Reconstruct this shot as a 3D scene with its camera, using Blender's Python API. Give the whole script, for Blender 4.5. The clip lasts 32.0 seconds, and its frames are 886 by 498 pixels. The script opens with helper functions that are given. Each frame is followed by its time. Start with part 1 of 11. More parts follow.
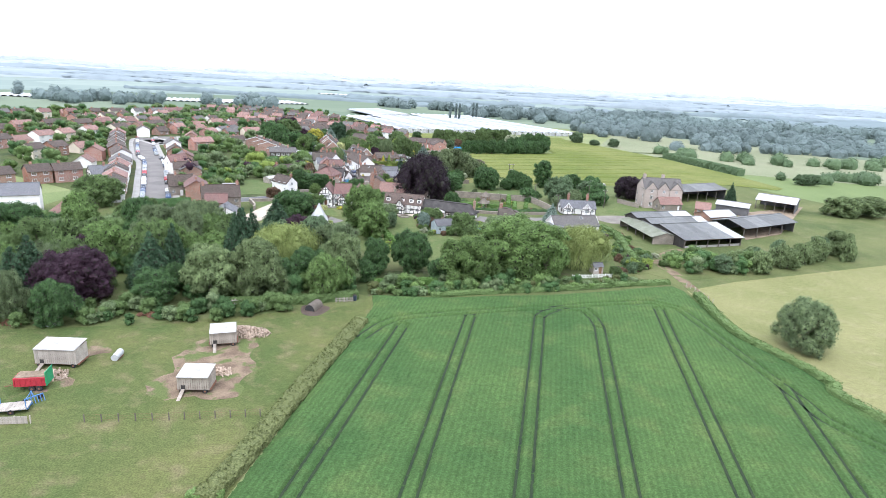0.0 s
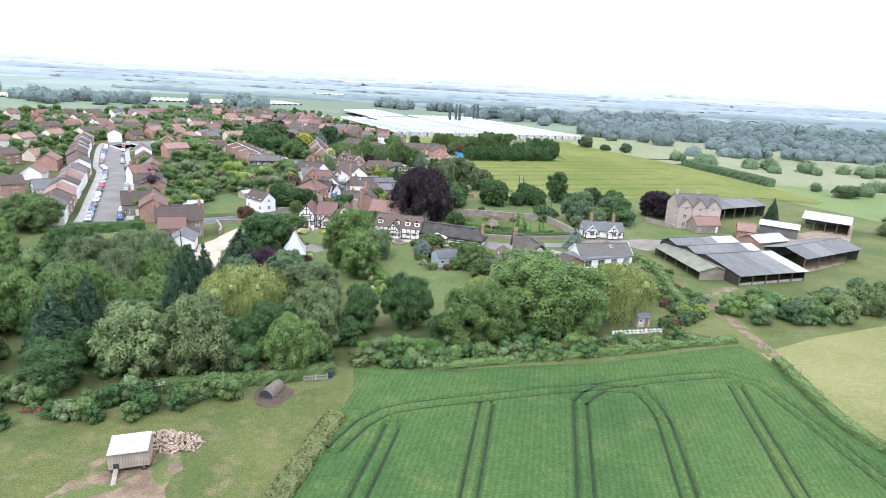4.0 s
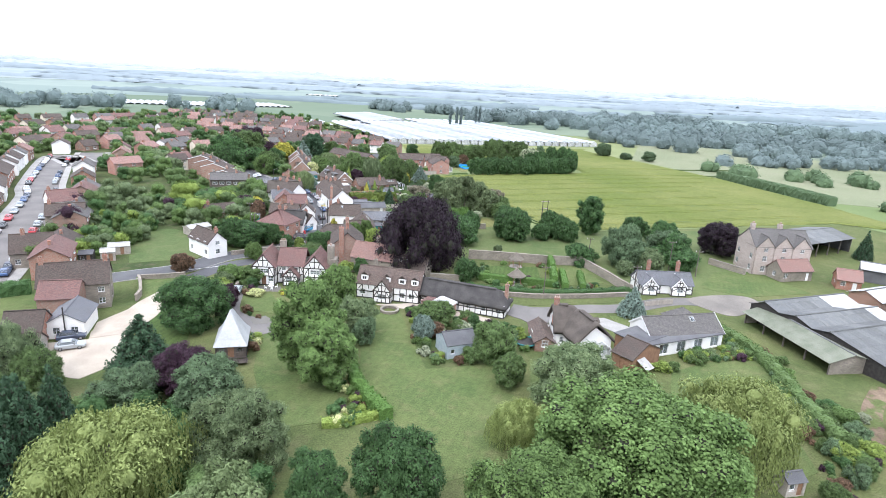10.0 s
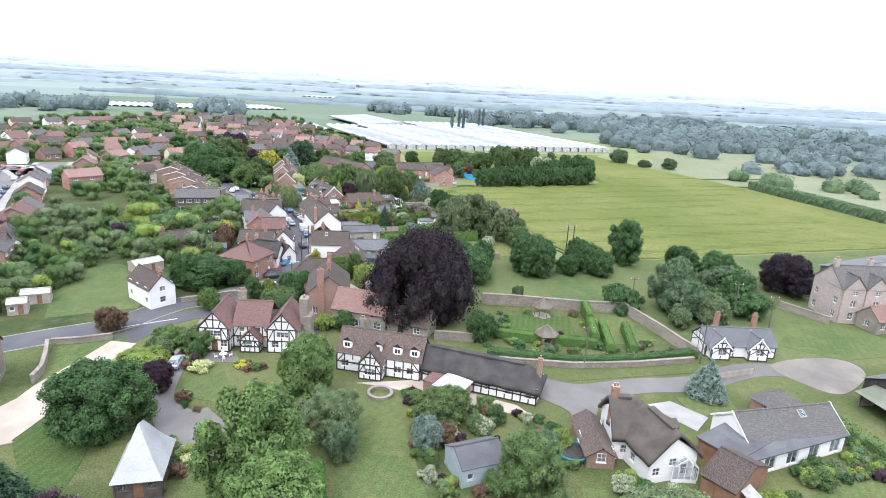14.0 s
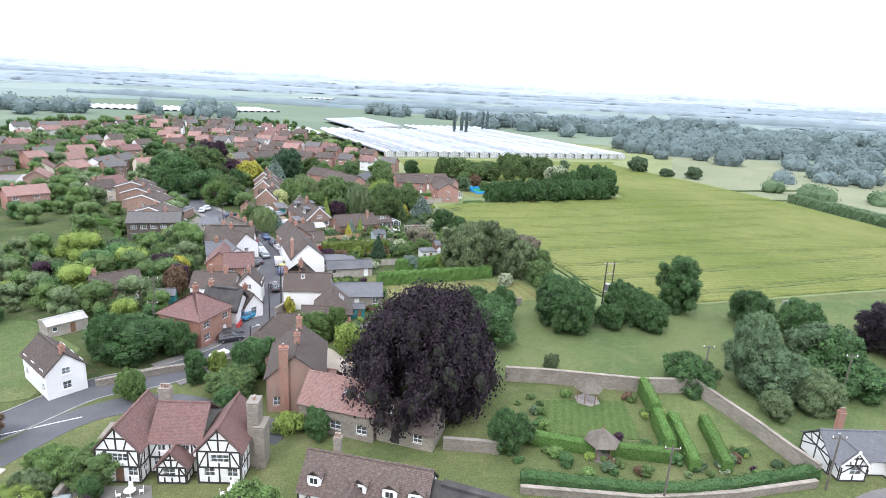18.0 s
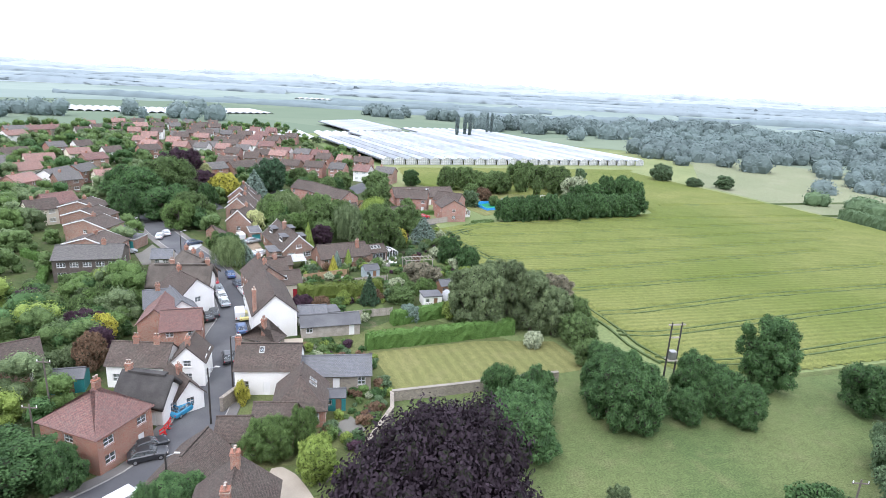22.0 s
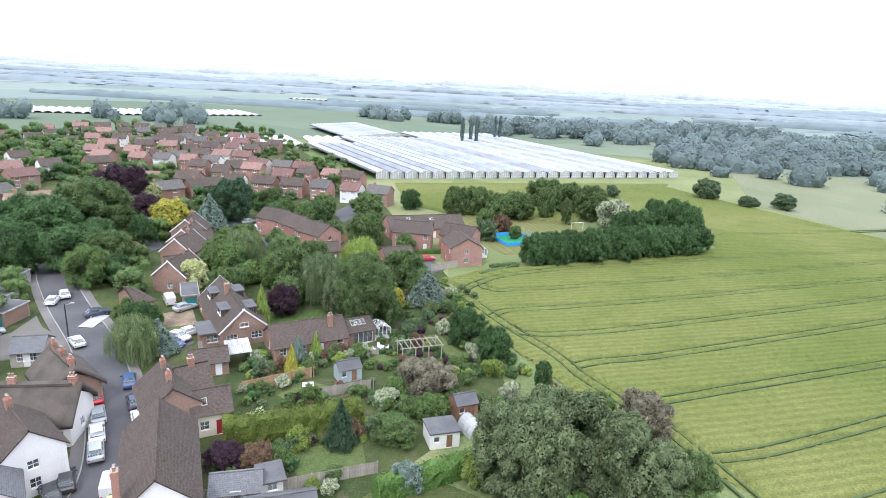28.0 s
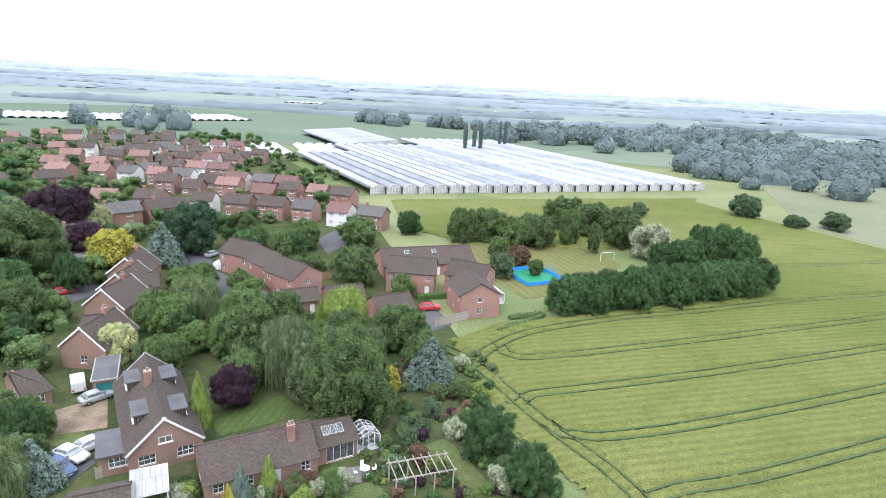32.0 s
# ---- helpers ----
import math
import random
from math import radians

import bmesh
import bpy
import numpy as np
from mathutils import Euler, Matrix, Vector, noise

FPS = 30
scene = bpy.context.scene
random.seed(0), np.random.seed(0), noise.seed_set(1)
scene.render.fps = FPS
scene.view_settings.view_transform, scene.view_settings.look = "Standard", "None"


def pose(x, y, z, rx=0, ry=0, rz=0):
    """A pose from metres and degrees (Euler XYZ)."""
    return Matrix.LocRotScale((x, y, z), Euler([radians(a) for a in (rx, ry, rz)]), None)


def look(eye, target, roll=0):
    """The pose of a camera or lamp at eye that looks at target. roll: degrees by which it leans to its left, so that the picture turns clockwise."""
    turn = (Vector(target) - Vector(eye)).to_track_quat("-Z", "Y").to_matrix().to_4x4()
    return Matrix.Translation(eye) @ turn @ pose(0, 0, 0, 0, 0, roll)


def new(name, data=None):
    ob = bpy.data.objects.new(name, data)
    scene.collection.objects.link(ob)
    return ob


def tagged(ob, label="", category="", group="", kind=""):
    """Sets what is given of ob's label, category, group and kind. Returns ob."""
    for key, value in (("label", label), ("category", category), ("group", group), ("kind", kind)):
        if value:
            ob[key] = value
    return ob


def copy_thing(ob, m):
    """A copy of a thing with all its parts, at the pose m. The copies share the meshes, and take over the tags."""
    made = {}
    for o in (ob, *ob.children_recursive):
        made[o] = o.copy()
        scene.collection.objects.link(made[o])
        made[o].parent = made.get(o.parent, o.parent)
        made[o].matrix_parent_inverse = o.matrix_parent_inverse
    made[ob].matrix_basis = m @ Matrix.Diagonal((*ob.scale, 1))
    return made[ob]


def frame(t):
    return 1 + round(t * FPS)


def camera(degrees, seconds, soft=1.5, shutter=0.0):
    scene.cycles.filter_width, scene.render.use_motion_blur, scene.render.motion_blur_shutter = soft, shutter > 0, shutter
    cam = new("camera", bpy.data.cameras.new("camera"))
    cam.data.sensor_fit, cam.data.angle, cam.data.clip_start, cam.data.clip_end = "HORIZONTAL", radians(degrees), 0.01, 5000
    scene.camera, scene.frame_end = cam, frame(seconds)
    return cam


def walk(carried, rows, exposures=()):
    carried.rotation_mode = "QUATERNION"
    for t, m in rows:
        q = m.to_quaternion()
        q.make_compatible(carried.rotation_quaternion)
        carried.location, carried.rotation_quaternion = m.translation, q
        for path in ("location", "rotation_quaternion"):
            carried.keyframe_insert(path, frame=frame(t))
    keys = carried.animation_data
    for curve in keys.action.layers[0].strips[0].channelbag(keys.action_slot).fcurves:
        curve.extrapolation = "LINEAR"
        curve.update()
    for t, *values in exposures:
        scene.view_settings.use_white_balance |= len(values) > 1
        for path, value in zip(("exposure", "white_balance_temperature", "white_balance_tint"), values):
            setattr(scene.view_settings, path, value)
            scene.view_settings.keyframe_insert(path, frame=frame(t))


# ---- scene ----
cam = camera(73.6, 32.0, 0.85)
METRES, EYE, TILT, LEAN, TURN = 258.63, 45.0, 0.0, 0.0, 0.0
EXPOSE = [(0.0, 0.44, 5950, 15), (18.0, 0.38, 5950, 15), (32.0, 0.28, 5950, 15)]
ROWS = [
    (0.0, 0.0, 0.0, 0.0, 0.9, -16.2, -3.09),
    (0.5, -0.0008, 0.0157, 0.0001, 0.87, -16.21, -3.11),
    (1.0, -0.0016, 0.0314, 0.0001, 0.85, -16.2, -3.13),
    (1.5, -0.0025, 0.0471, 0.0002, 0.84, -16.21, -3.17),
    (2.0, -0.0033, 0.0627, 0.0, 0.81, -16.19, -3.19),
    (2.5, -0.0041, 0.0784, 0.0001, 0.81, -16.2, -3.23),
    (3.0, -0.005, 0.094, 0.0001, 0.79, -16.2, -3.24),
    (3.5, -0.0059, 0.1098, -0.0, 0.76, -16.21, -3.24),
    (5.5, -0.009, 0.1725, 0.0001, 0.71, -16.23, -3.22),
    (6.0, -0.0101, 0.1882, -0.0001, 0.68, -16.23, -3.22),
    (6.5, -0.0109, 0.2039, -0.0001, 0.66, -16.22, -3.19),
    (7.0, -0.0119, 0.2197, -0.0001, 0.62, -16.21, -3.18),
    (7.5, -0.0128, 0.2355, -0.0, 0.6, -16.2, -3.18),
    (8.0, -0.0137, 0.2514, -0.0001, 0.56, -16.19, -3.16),
    (8.5, -0.0145, 0.2672, -0.0001, 0.54, -16.2, -3.16),
    (9.0, -0.0153, 0.2832, -0.0001, 0.52, -16.2, -3.16),
    (9.5, -0.0161, 0.2991, 0.0, 0.51, -16.2, -3.18),
    (10.0, -0.017, 0.315, -0.0001, 0.5, -16.19, -3.15),
    (10.5, -0.0178, 0.3307, -0.0003, 0.49, -16.19, -3.14),
    (11.0, -0.0188, 0.3464, -0.0005, 0.48, -16.19, -3.14),
    (11.5, -0.0195, 0.3618, -0.0006, 0.49, -16.18, -3.13),
    (12.0, -0.0204, 0.3774, -0.0009, 0.48, -16.16, -3.13),
    (12.5, -0.0213, 0.3929, -0.001, 0.49, -16.15, -3.14),
    (13.0, -0.0221, 0.4085, -0.0012, 0.49, -16.13, -3.14),
    (13.5, -0.0228, 0.4241, -0.0012, 0.49, -16.13, -3.12),
    (14.0, -0.0237, 0.4398, -0.0015, 0.48, -16.1, -3.12),
    (14.5, -0.0243, 0.4555, -0.0017, 0.5, -16.06, -3.09),
    (16.5, -0.0279, 0.517, -0.0016, 0.43, -16.02, -3.05),
    (17.0, -0.0289, 0.5328, -0.0017, 0.44, -16.01, -3.07),
    (17.5, -0.0297, 0.5486, -0.0018, 0.44, -16.01, -3.04),
    (18.0, -0.0307, 0.5644, -0.0018, 0.46, -16.02, -3.08),
    (18.5, -0.0313, 0.5803, -0.0019, 0.47, -16.02, -3.02),
    (19.0, -0.0323, 0.5959, -0.0018, 0.48, -16.05, -3.04),
    (19.5, -0.0333, 0.6116, -0.0021, 0.47, -16.03, -3.05),
    (20.0, -0.0341, 0.6274, -0.0021, 0.48, -16.04, -3.04),
    (20.5, -0.0351, 0.643, -0.0024, 0.47, -16.01, -3.03),
    (21.0, -0.0361, 0.6586, -0.002, 0.46, -16.03, -3.07),
    (21.5, -0.0367, 0.6745, -0.0022, 0.47, -16.02, -3.05),
    (22.0, -0.0377, 0.6902, -0.0025, 0.45, -16.03, -3.03),
    (22.5, -0.0385, 0.706, -0.0028, 0.46, -16.05, -3.05),
    (23.0, -0.0397, 0.7217, -0.0031, 0.44, -16.07, -3.04),
    (23.5, -0.0406, 0.7373, -0.0033, 0.44, -16.06, -3.05),
    (24.0, -0.0412, 0.7527, -0.0035, 0.46, -16.05, -3.0),
    (24.5, -0.0421, 0.7683, -0.0036, 0.46, -16.02, -3.05),
    (25.0, -0.0431, 0.7839, -0.0034, 0.45, -16.03, -3.07),
    (25.5, -0.044, 0.7995, -0.0035, 0.44, -16.04, -3.03),
    (27.5, -0.0471, 0.8608, -0.0036, 0.47, -16.08, -3.07),
    (28.0, -0.048, 0.8765, -0.0038, 0.48, -16.07, -3.08),
    (28.5, -0.049, 0.8919, -0.0037, 0.47, -16.09, -3.09),
    (29.0, -0.0498, 0.9073, -0.0037, 0.48, -16.11, -3.09),
    (29.5, -0.0506, 0.9228, -0.0037, 0.48, -16.12, -3.11),
    (30.0, -0.0517, 0.9383, -0.0043, 0.46, -16.07, -3.1),
    (30.5, -0.0524, 0.9538, -0.0044, 0.48, -16.04, -3.1),
    (31.0, -0.0532, 0.9695, -0.0046, 0.48, -16.0, -3.08),
    (31.5, -0.0541, 0.9846, -0.0044, 0.44, -15.96, -3.09),
    (32.0, -0.0546, 0.9984, -0.0045, 0.4, -15.81, -3.05),
]
walk(cam, [(t, pose(0, 0, EYE, TILT, LEAN, TURN) @ pose(METRES * x, METRES * y, METRES * z, 90 + pitch, roll, yaw)) for t, x, y, z, yaw, pitch, roll in ROWS], EXPOSE)

# ---- daylight: a white overcast sky and a broad, weak sun ----
world = bpy.data.worlds.new("overcast")
scene.world = world
world.use_nodes = True
wn, wl = world.node_tree.nodes, world.node_tree.links
sky = wn.new("ShaderNodeTexSky")
sky.sky_type, sky.sun_disc = "NISHITA", False
sky.sun_elevation, sky.sun_rotation = radians(52), radians(150)
sky.dust_density, sky.air_density = 4.0, 1.0
soft_sky = wn.new("ShaderNodeHueSaturation")
soft_sky.inputs["Saturation"].default_value = 0.3
soft_sky.inputs["Value"].default_value = 0.12
cloud = wn.new("ShaderNodeMix")
cloud.data_type = "RGBA"
cloud.inputs[0].default_value = 0.8
cloud.inputs[7].default_value = (1.0, 1.05, 1.12, 1)
wl.new(sky.outputs[0], soft_sky.inputs["Color"])
wl.new(soft_sky.outputs[0], cloud.inputs[6])
dome = wn.new("ShaderNodeSeparateXYZ")
wl.new(wn.new("ShaderNodeTexCoord").outputs["Generated"], dome.inputs[0])
high = wn.new("ShaderNodeMapRange")
high.inputs[3].default_value, high.inputs[4].default_value = 0.84, 1.5
wl.new(dome.outputs[2], high.inputs[0])
dim = wn.new("ShaderNodeMix")
dim.data_type, dim.blend_type = "RGBA", "MULTIPLY"
dim.inputs[0].default_value = 1.0
wl.new(cloud.outputs[2], dim.inputs[6])
wl.new(high.outputs[0], dim.inputs[7])
wl.new(dim.outputs[2], wn["Background"].inputs["Color"])
wn["Background"].inputs["Strength"].default_value = 1.5
sun = new("sun", bpy.data.lights.new("sun", "SUN"))
sun.data.energy, sun.data.angle, sun.data.color = 1.5, radians(14), (1.0, 0.96, 0.9)
sun.matrix_world = look((0, 0, 90), (30, 52, 12))
scene.view_settings.exposure = 0.0


# ---- materials ----
class Nodes:
    """Short hand for building one node material."""

    def __init__(self, name):
        self.m = bpy.data.materials.new(name)
        self.m.use_nodes = True
        self.n, self.l = self.m.node_tree.nodes, self.m.node_tree.links
        self.bsdf = self.n["Principled BSDF"]
        self.coord = self.n.new("ShaderNodeTexCoord").outputs["Object"]

    def noise(self, scale, detail=3.0, vec=None):
        a = self.n.new("ShaderNodeTexNoise")
        a.inputs["Scale"].default_value, a.inputs["Detail"].default_value = scale, detail
        self.l.new(vec or self.coord, a.inputs["Vector"])
        return a.outputs["Fac"]

    def ramp(self, fac, lo, hi, a=0.0, b=1.0):
        r = self.n.new("ShaderNodeMapRange")
        r.inputs[1].default_value, r.inputs[2].default_value, r.inputs[3].default_value, r.inputs[4].default_value = lo, hi, a, b
        self.l.new(fac, r.inputs[0])
        return r.outputs[0]

    def mix(self, fac, a, b, how="MIX"):
        m = self.n.new("ShaderNodeMix")
        m.data_type, m.blend_type = "RGBA", how
        for i, v in ((0, fac), (6, a), (7, b)):
            if isinstance(v, (int, float)):
                m.inputs[i].default_value = v
            elif isinstance(v, tuple):
                m.inputs[i].default_value = (*v, 1)
            else:
                self.l.new(v, m.inputs[i])
        return m.outputs[2]

    def math(self, op, a, b=0.0):
        m = self.n.new("ShaderNodeMath")
        m.operation = op
        for i, v in ((0, a), (1, b)):
            if isinstance(v, (int, float)):
                m.inputs[i].default_value = v
            else:
                self.l.new(v, m.inputs[i])
        return m.outputs[0]

    def grey(self, fac):
        c = self.n.new("ShaderNodeCombineColor")
        for i in range(3):
            self.l.new(fac, c.inputs[i])
        return c.outputs[0]

    def info_random(self):
        return self.n.new("ShaderNodeObjectInfo").outputs["Random"]

    def island(self):
        return self.n.new("ShaderNodeNewGeometry").outputs["Random Per Island"]

    def bump(self, height, strength, dist=0.02):
        b = self.n.new("ShaderNodeBump")
        b.inputs["Strength"].default_value, b.inputs["Distance"].default_value = strength, dist
        self.l.new(height, b.inputs["Height"])
        self.l.new(b.outputs[0], self.bsdf.inputs["Normal"])

    def finish(self, colour, rough=0.8, metal=0.0, spec=0.4):
        if isinstance(colour, tuple):
            self.bsdf.inputs["Base Color"].default_value = (*colour, 1)
        else:
            self.l.new(colour, self.bsdf.inputs["Base Color"])
        self.bsdf.inputs["Roughness"].default_value = rough
        self.bsdf.inputs["Metallic"].default_value = metal
        self.bsdf.inputs["Specular IOR Level"].default_value = spec
        return self.m


def worn(name, a, b, big=0.6, fine=9.0, rough=0.8, vary=0.0, depth=0.02, metal=0.0, spec=0.4, grain=0.25):
    """Two tones blotched over each other, with a fine grain and relief."""
    k = Nodes(name)
    col = k.mix(k.ramp(k.noise(big, 4), 0.35, 0.65), a, b)
    f = k.noise(fine, 4)
    col = k.mix(1.0, col, k.grey(k.ramp(f, 0.3, 0.7, 1 - grain, 1 + grain)), "MULTIPLY")
    if vary:
        col = k.mix(1.0, col, k.grey(k.ramp(k.info_random(), 0, 1, 1 - vary, 1 + vary)), "MULTIPLY")
    k.bump(f, 0.6, depth)
    return k.finish(col, rough, metal, spec)


def courses(name, a, b, mortar, bw, bh, rough=0.85, gap=0.012, vary=0.1, stain=(0.1, 0.1, 0.08), stain_amount=0.35, lichen=None):
    """Bricks, stones or tiles in courses along local x; z (and the depth) run up."""
    k = Nodes(name)
    s = k.n.new("ShaderNodeSeparateXYZ")
    k.l.new(k.coord, s.inputs[0])
    c = k.n.new("ShaderNodeCombineXYZ")
    k.l.new(k.math("ADD", s.outputs[0], s.outputs[1]) if not name.endswith("roof") else s.outputs[0], c.inputs[0])
    k.l.new(s.outputs[2] if not name.endswith("roof") else s.outputs[1], c.inputs[1])
    t = k.n.new("ShaderNodeTexBrick")
    k.l.new(c.outputs[0], t.inputs["Vector"])
    for key, v in (("Color1", a), ("Color2", b), ("Mortar", mortar)):
        t.inputs[key].default_value = (*v, 1)
    for key, v in (("Scale", 1.0), ("Mortar Size", gap), ("Brick Width", bw), ("Row Height", bh), ("Bias", 0.0)):
        t.inputs[key].default_value = v
    col = k.mix(k.ramp(k.noise(0.35, 5), 0.42, 0.75, 0, stain_amount), t.outputs["Color"], stain)
    if lichen:
        col = k.mix(k.ramp(k.noise(3.2, 8), 0.5, 0.72, 0, 0.4), col, lichen)
    f = k.noise(14, 3)
    col = k.mix(1.0, col, k.grey(k.ramp(f, 0.3, 0.7, 0.78, 1.22)), "MULTIPLY")
    col = k.mix(1.0, col, k.grey(k.ramp(k.info_random(), 0, 1, 1 - vary, 1 + vary)), "MULTIPLY")
    k.bump(k.math("SUBTRACT", k.math("MULTIPLY", f, 0.3), t.outputs["Fac"]), 0.7, 0.03)
    return k.finish(col, rough)


def tint(c, blue):
    return (c[0], c[1], c[2] * blue)


def leafy(name, a, b, vary=0.16):
    """Foliage: sprays of older and younger leaves; every leaf has its own tone; some light passes through."""
    k = Nodes(name)
    sprays = k.ramp(k.noise(5.0, 3), 0.32, 0.68, 0.0, 0.62)
    tone = k.math("ADD", sprays, k.math("MULTIPLY", k.island(), 0.36))
    col = k.mix(tone, tuple(0.75 * v for v in tint(a, 0.92)), tuple(2.0 * v for v in tint(b, 0.94)))
    col = k.mix(1.0, col, k.grey(k.ramp(k.info_random(), 0, 1, 1 - vary, 1 + vary)), "MULTIPLY")
    k.finish(col, 0.6, 0, 0.1)
    tr = k.n.new("ShaderNodeBsdfTranslucent")
    k.l.new(col, tr.inputs["Color"])
    ms = k.n.new("ShaderNodeMixShader")
    ms.inputs[0].default_value = 0.2
    k.l.new(k.bsdf.outputs[0], ms.inputs[1])
    k.l.new(tr.outputs[0], ms.inputs[2])
    k.l.new(ms.outputs[0], k.n["Material Output"].inputs["Surface"])
    return k.m


def grassy(name, a, b, dry, big=0.05, stripe=0.0, angle=0.0, width=1.0, dry_amount=0.5):
    """Grass: broad patches, dry spots, fine blades; mown stripes where there are any."""
    a, b, dry = (tuple(0.84 * v for v in c) for c in (a, b, dry))
    k = Nodes(name)
    col = k.mix(k.ramp(k.noise(big, 5), 0.35, 0.65), a, b)
    col = k.mix(k.ramp(k.noise(big * 5, 6), 0.52, 0.75, 0, dry_amount), col, dry)
    f = k.noise(4.5, 8)
    g2 = k.noise(1.1, 4)
    col = k.mix(1.0, col, k.grey(k.ramp(g2, 0.3, 0.7, 0.88, 1.12)), "MULTIPLY")
    if stripe:
        mp = k.n.new("ShaderNodeMapping")
        mp.inputs["Rotation"].default_value = (0, 0, radians(angle))
        k.l.new(k.coord, mp.inputs["Vector"])
        w = k.n.new("ShaderNodeTexWave")
        w.inputs["Scale"].default_value, w.inputs["Distortion"].default_value = 0.314 / width, 0.6
        w.inputs["Detail"].default_value = 1.0
        k.l.new(mp.outputs[0], w.inputs["Vector"])
        col = k.mix(1.0, col, k.grey(k.ramp(w.outputs["Fac"], 0.2, 0.8, 1 - stripe, 1 + stripe)), "MULTIPLY")
    col = k.mix(1.0, col, k.grey(k.ramp(f, 0.34, 0.66, 0.74, 1.26)), "MULTIPLY")
    k.bump(f, 0.8, 0.12)
    return k.finish(col, 0.9, 0, 0.08)


GRASS = grassy("rough_grass", (0.088, 0.118, 0.042), (0.15, 0.165, 0.066), (0.2, 0.185, 0.1), 0.05)
PADDOCK = grassy("paddock_grass", (0.078, 0.112, 0.036), (0.14, 0.15, 0.055), (0.21, 0.175, 0.1), 0.06, dry_amount=0.75)
LAWN = grassy("lawn_grass", (0.1, 0.142, 0.05), (0.145, 0.175, 0.066), (0.205, 0.19, 0.096), 0.09, 0.025, 20, 1.2, 0.5)
STRIPED = grassy("striped_lawn", (0.078, 0.122, 0.038), (0.092, 0.132, 0.042), (0.13, 0.148, 0.058), 0.1, 0.07, 10, 1.1, 0.15)
MEADOW = grassy("meadow_grass", (0.2, 0.21, 0.085), (0.25, 0.245, 0.11), (0.3, 0.27, 0.15), 0.05)
# Far meadow grass, paled in the colour to paint haze over it.
HAZED_MEADOW = grassy("hazed_meadow", (0.2, 0.225, 0.13), (0.26, 0.275, 0.17), (0.3, 0.29, 0.2), 0.012)
GRAZING = grassy("grazing_grass", (0.098, 0.138, 0.052), (0.145, 0.175, 0.07), (0.19, 0.185, 0.095), 0.06)
MOWN = grassy("mown_grass", (0.17, 0.18, 0.066), (0.2, 0.2, 0.078), (0.25, 0.225, 0.11), 0.05, 0.07, -20, 2.0, 0.4)
PLOTS = grassy("garden_plots", (0.05, 0.075, 0.028), (0.105, 0.128, 0.048), (0.15, 0.125, 0.085), 0.09, dry_amount=0.8)
WHEAT = grassy("young_wheat", (0.048, 0.1, 0.032), (0.078, 0.135, 0.042), (0.125, 0.162, 0.055), 0.035, 0.07, 10, 0.8, 0.5)
BARLEY = grassy("ripening_barley", (0.13, 0.162, 0.04), (0.19, 0.205, 0.066), (0.105, 0.138, 0.034), 0.02, 0.08, 75, 1.5, 0.5)
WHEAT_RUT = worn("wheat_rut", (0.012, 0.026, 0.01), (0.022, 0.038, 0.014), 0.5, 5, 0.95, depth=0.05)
RUT = worn("wheel_rut", (0.06, 0.095, 0.03), (0.085, 0.115, 0.038), 0.5, 5, 0.95, depth=0.05)
SOIL = worn("bare_soil", (0.165, 0.125, 0.085), (0.27, 0.21, 0.145), 0.5, 3, 0.95, depth=0.08)


def trodden(name, a, b, grass):
    """Trodden earth with ragged tufts of grass growing through."""
    k = Nodes(name)
    col = k.mix(k.ramp(k.noise(0.5, 4), 0.35, 0.65), a, b)
    col = k.mix(k.ramp(k.noise(0.32, 9), 0.5, 0.58), col, grass)
    f = k.noise(5, 6)
    col = k.mix(1.0, col, k.grey(k.ramp(f, 0.3, 0.7, 0.7, 1.3)), "MULTIPLY")
    k.bump(f, 0.8, 0.1)
    return k.finish(col, 0.95, 0, 0.1)


TRODDEN = trodden("trodden_earth", (0.14, 0.102, 0.072), (0.225, 0.17, 0.118), (0.1, 0.125, 0.045))
DARK_SOIL = worn("dark_soil", (0.06, 0.045, 0.035), (0.09, 0.065, 0.05), 0.8, 6, 0.95, depth=0.08)
ASPHALT = worn("asphalt", (0.075, 0.075, 0.08), (0.11, 0.11, 0.112), 0.15, 30, 0.9, grain=0.18)
PALE_ASPHALT = worn("pale_asphalt", (0.13, 0.122, 0.114), (0.185, 0.172, 0.158), 0.15, 20, 0.9, grain=0.2)
GRAVEL = worn("cream_gravel", (0.36, 0.31, 0.245), (0.45, 0.39, 0.315), 0.25, 16, 0.95, grain=0.2)
PAVING = courses("paving", (0.34, 0.31, 0.28), (0.27, 0.24, 0.22), (0.16, 0.15, 0.13), 0.6, 0.45, 0.85)
YARD = worn("dusty_yard", (0.15, 0.136, 0.118), (0.24, 0.215, 0.18), 0.14, 7, 0.95, grain=0.3, depth=0.05)
CONCRETE = worn("concrete", (0.27, 0.26, 0.24), (0.36, 0.35, 0.32), 0.3, 12, 0.9)
LINE = worn("road_paint", (0.75, 0.75, 0.72), (0.6, 0.6, 0.58), 0.9, 12, 0.8)
RENDERED = worn("white_render", (0.8, 0.79, 0.76), (0.72, 0.71, 0.67), 0.3, 6, 0.85, 0.03, grain=0.06)
CREAM = worn("cream_render", (0.7, 0.63, 0.5), (0.62, 0.56, 0.45), 0.3, 6, 0.85, 0.03, grain=0.08)
BRICK = courses("red_brick", (0.4, 0.15, 0.085), (0.3, 0.11, 0.07), (0.4, 0.34, 0.28), 0.225, 0.075)
PALE_BRICK = courses("pale_brick", (0.36, 0.185, 0.125), (0.27, 0.135, 0.095), (0.36, 0.31, 0.26), 0.225, 0.075)
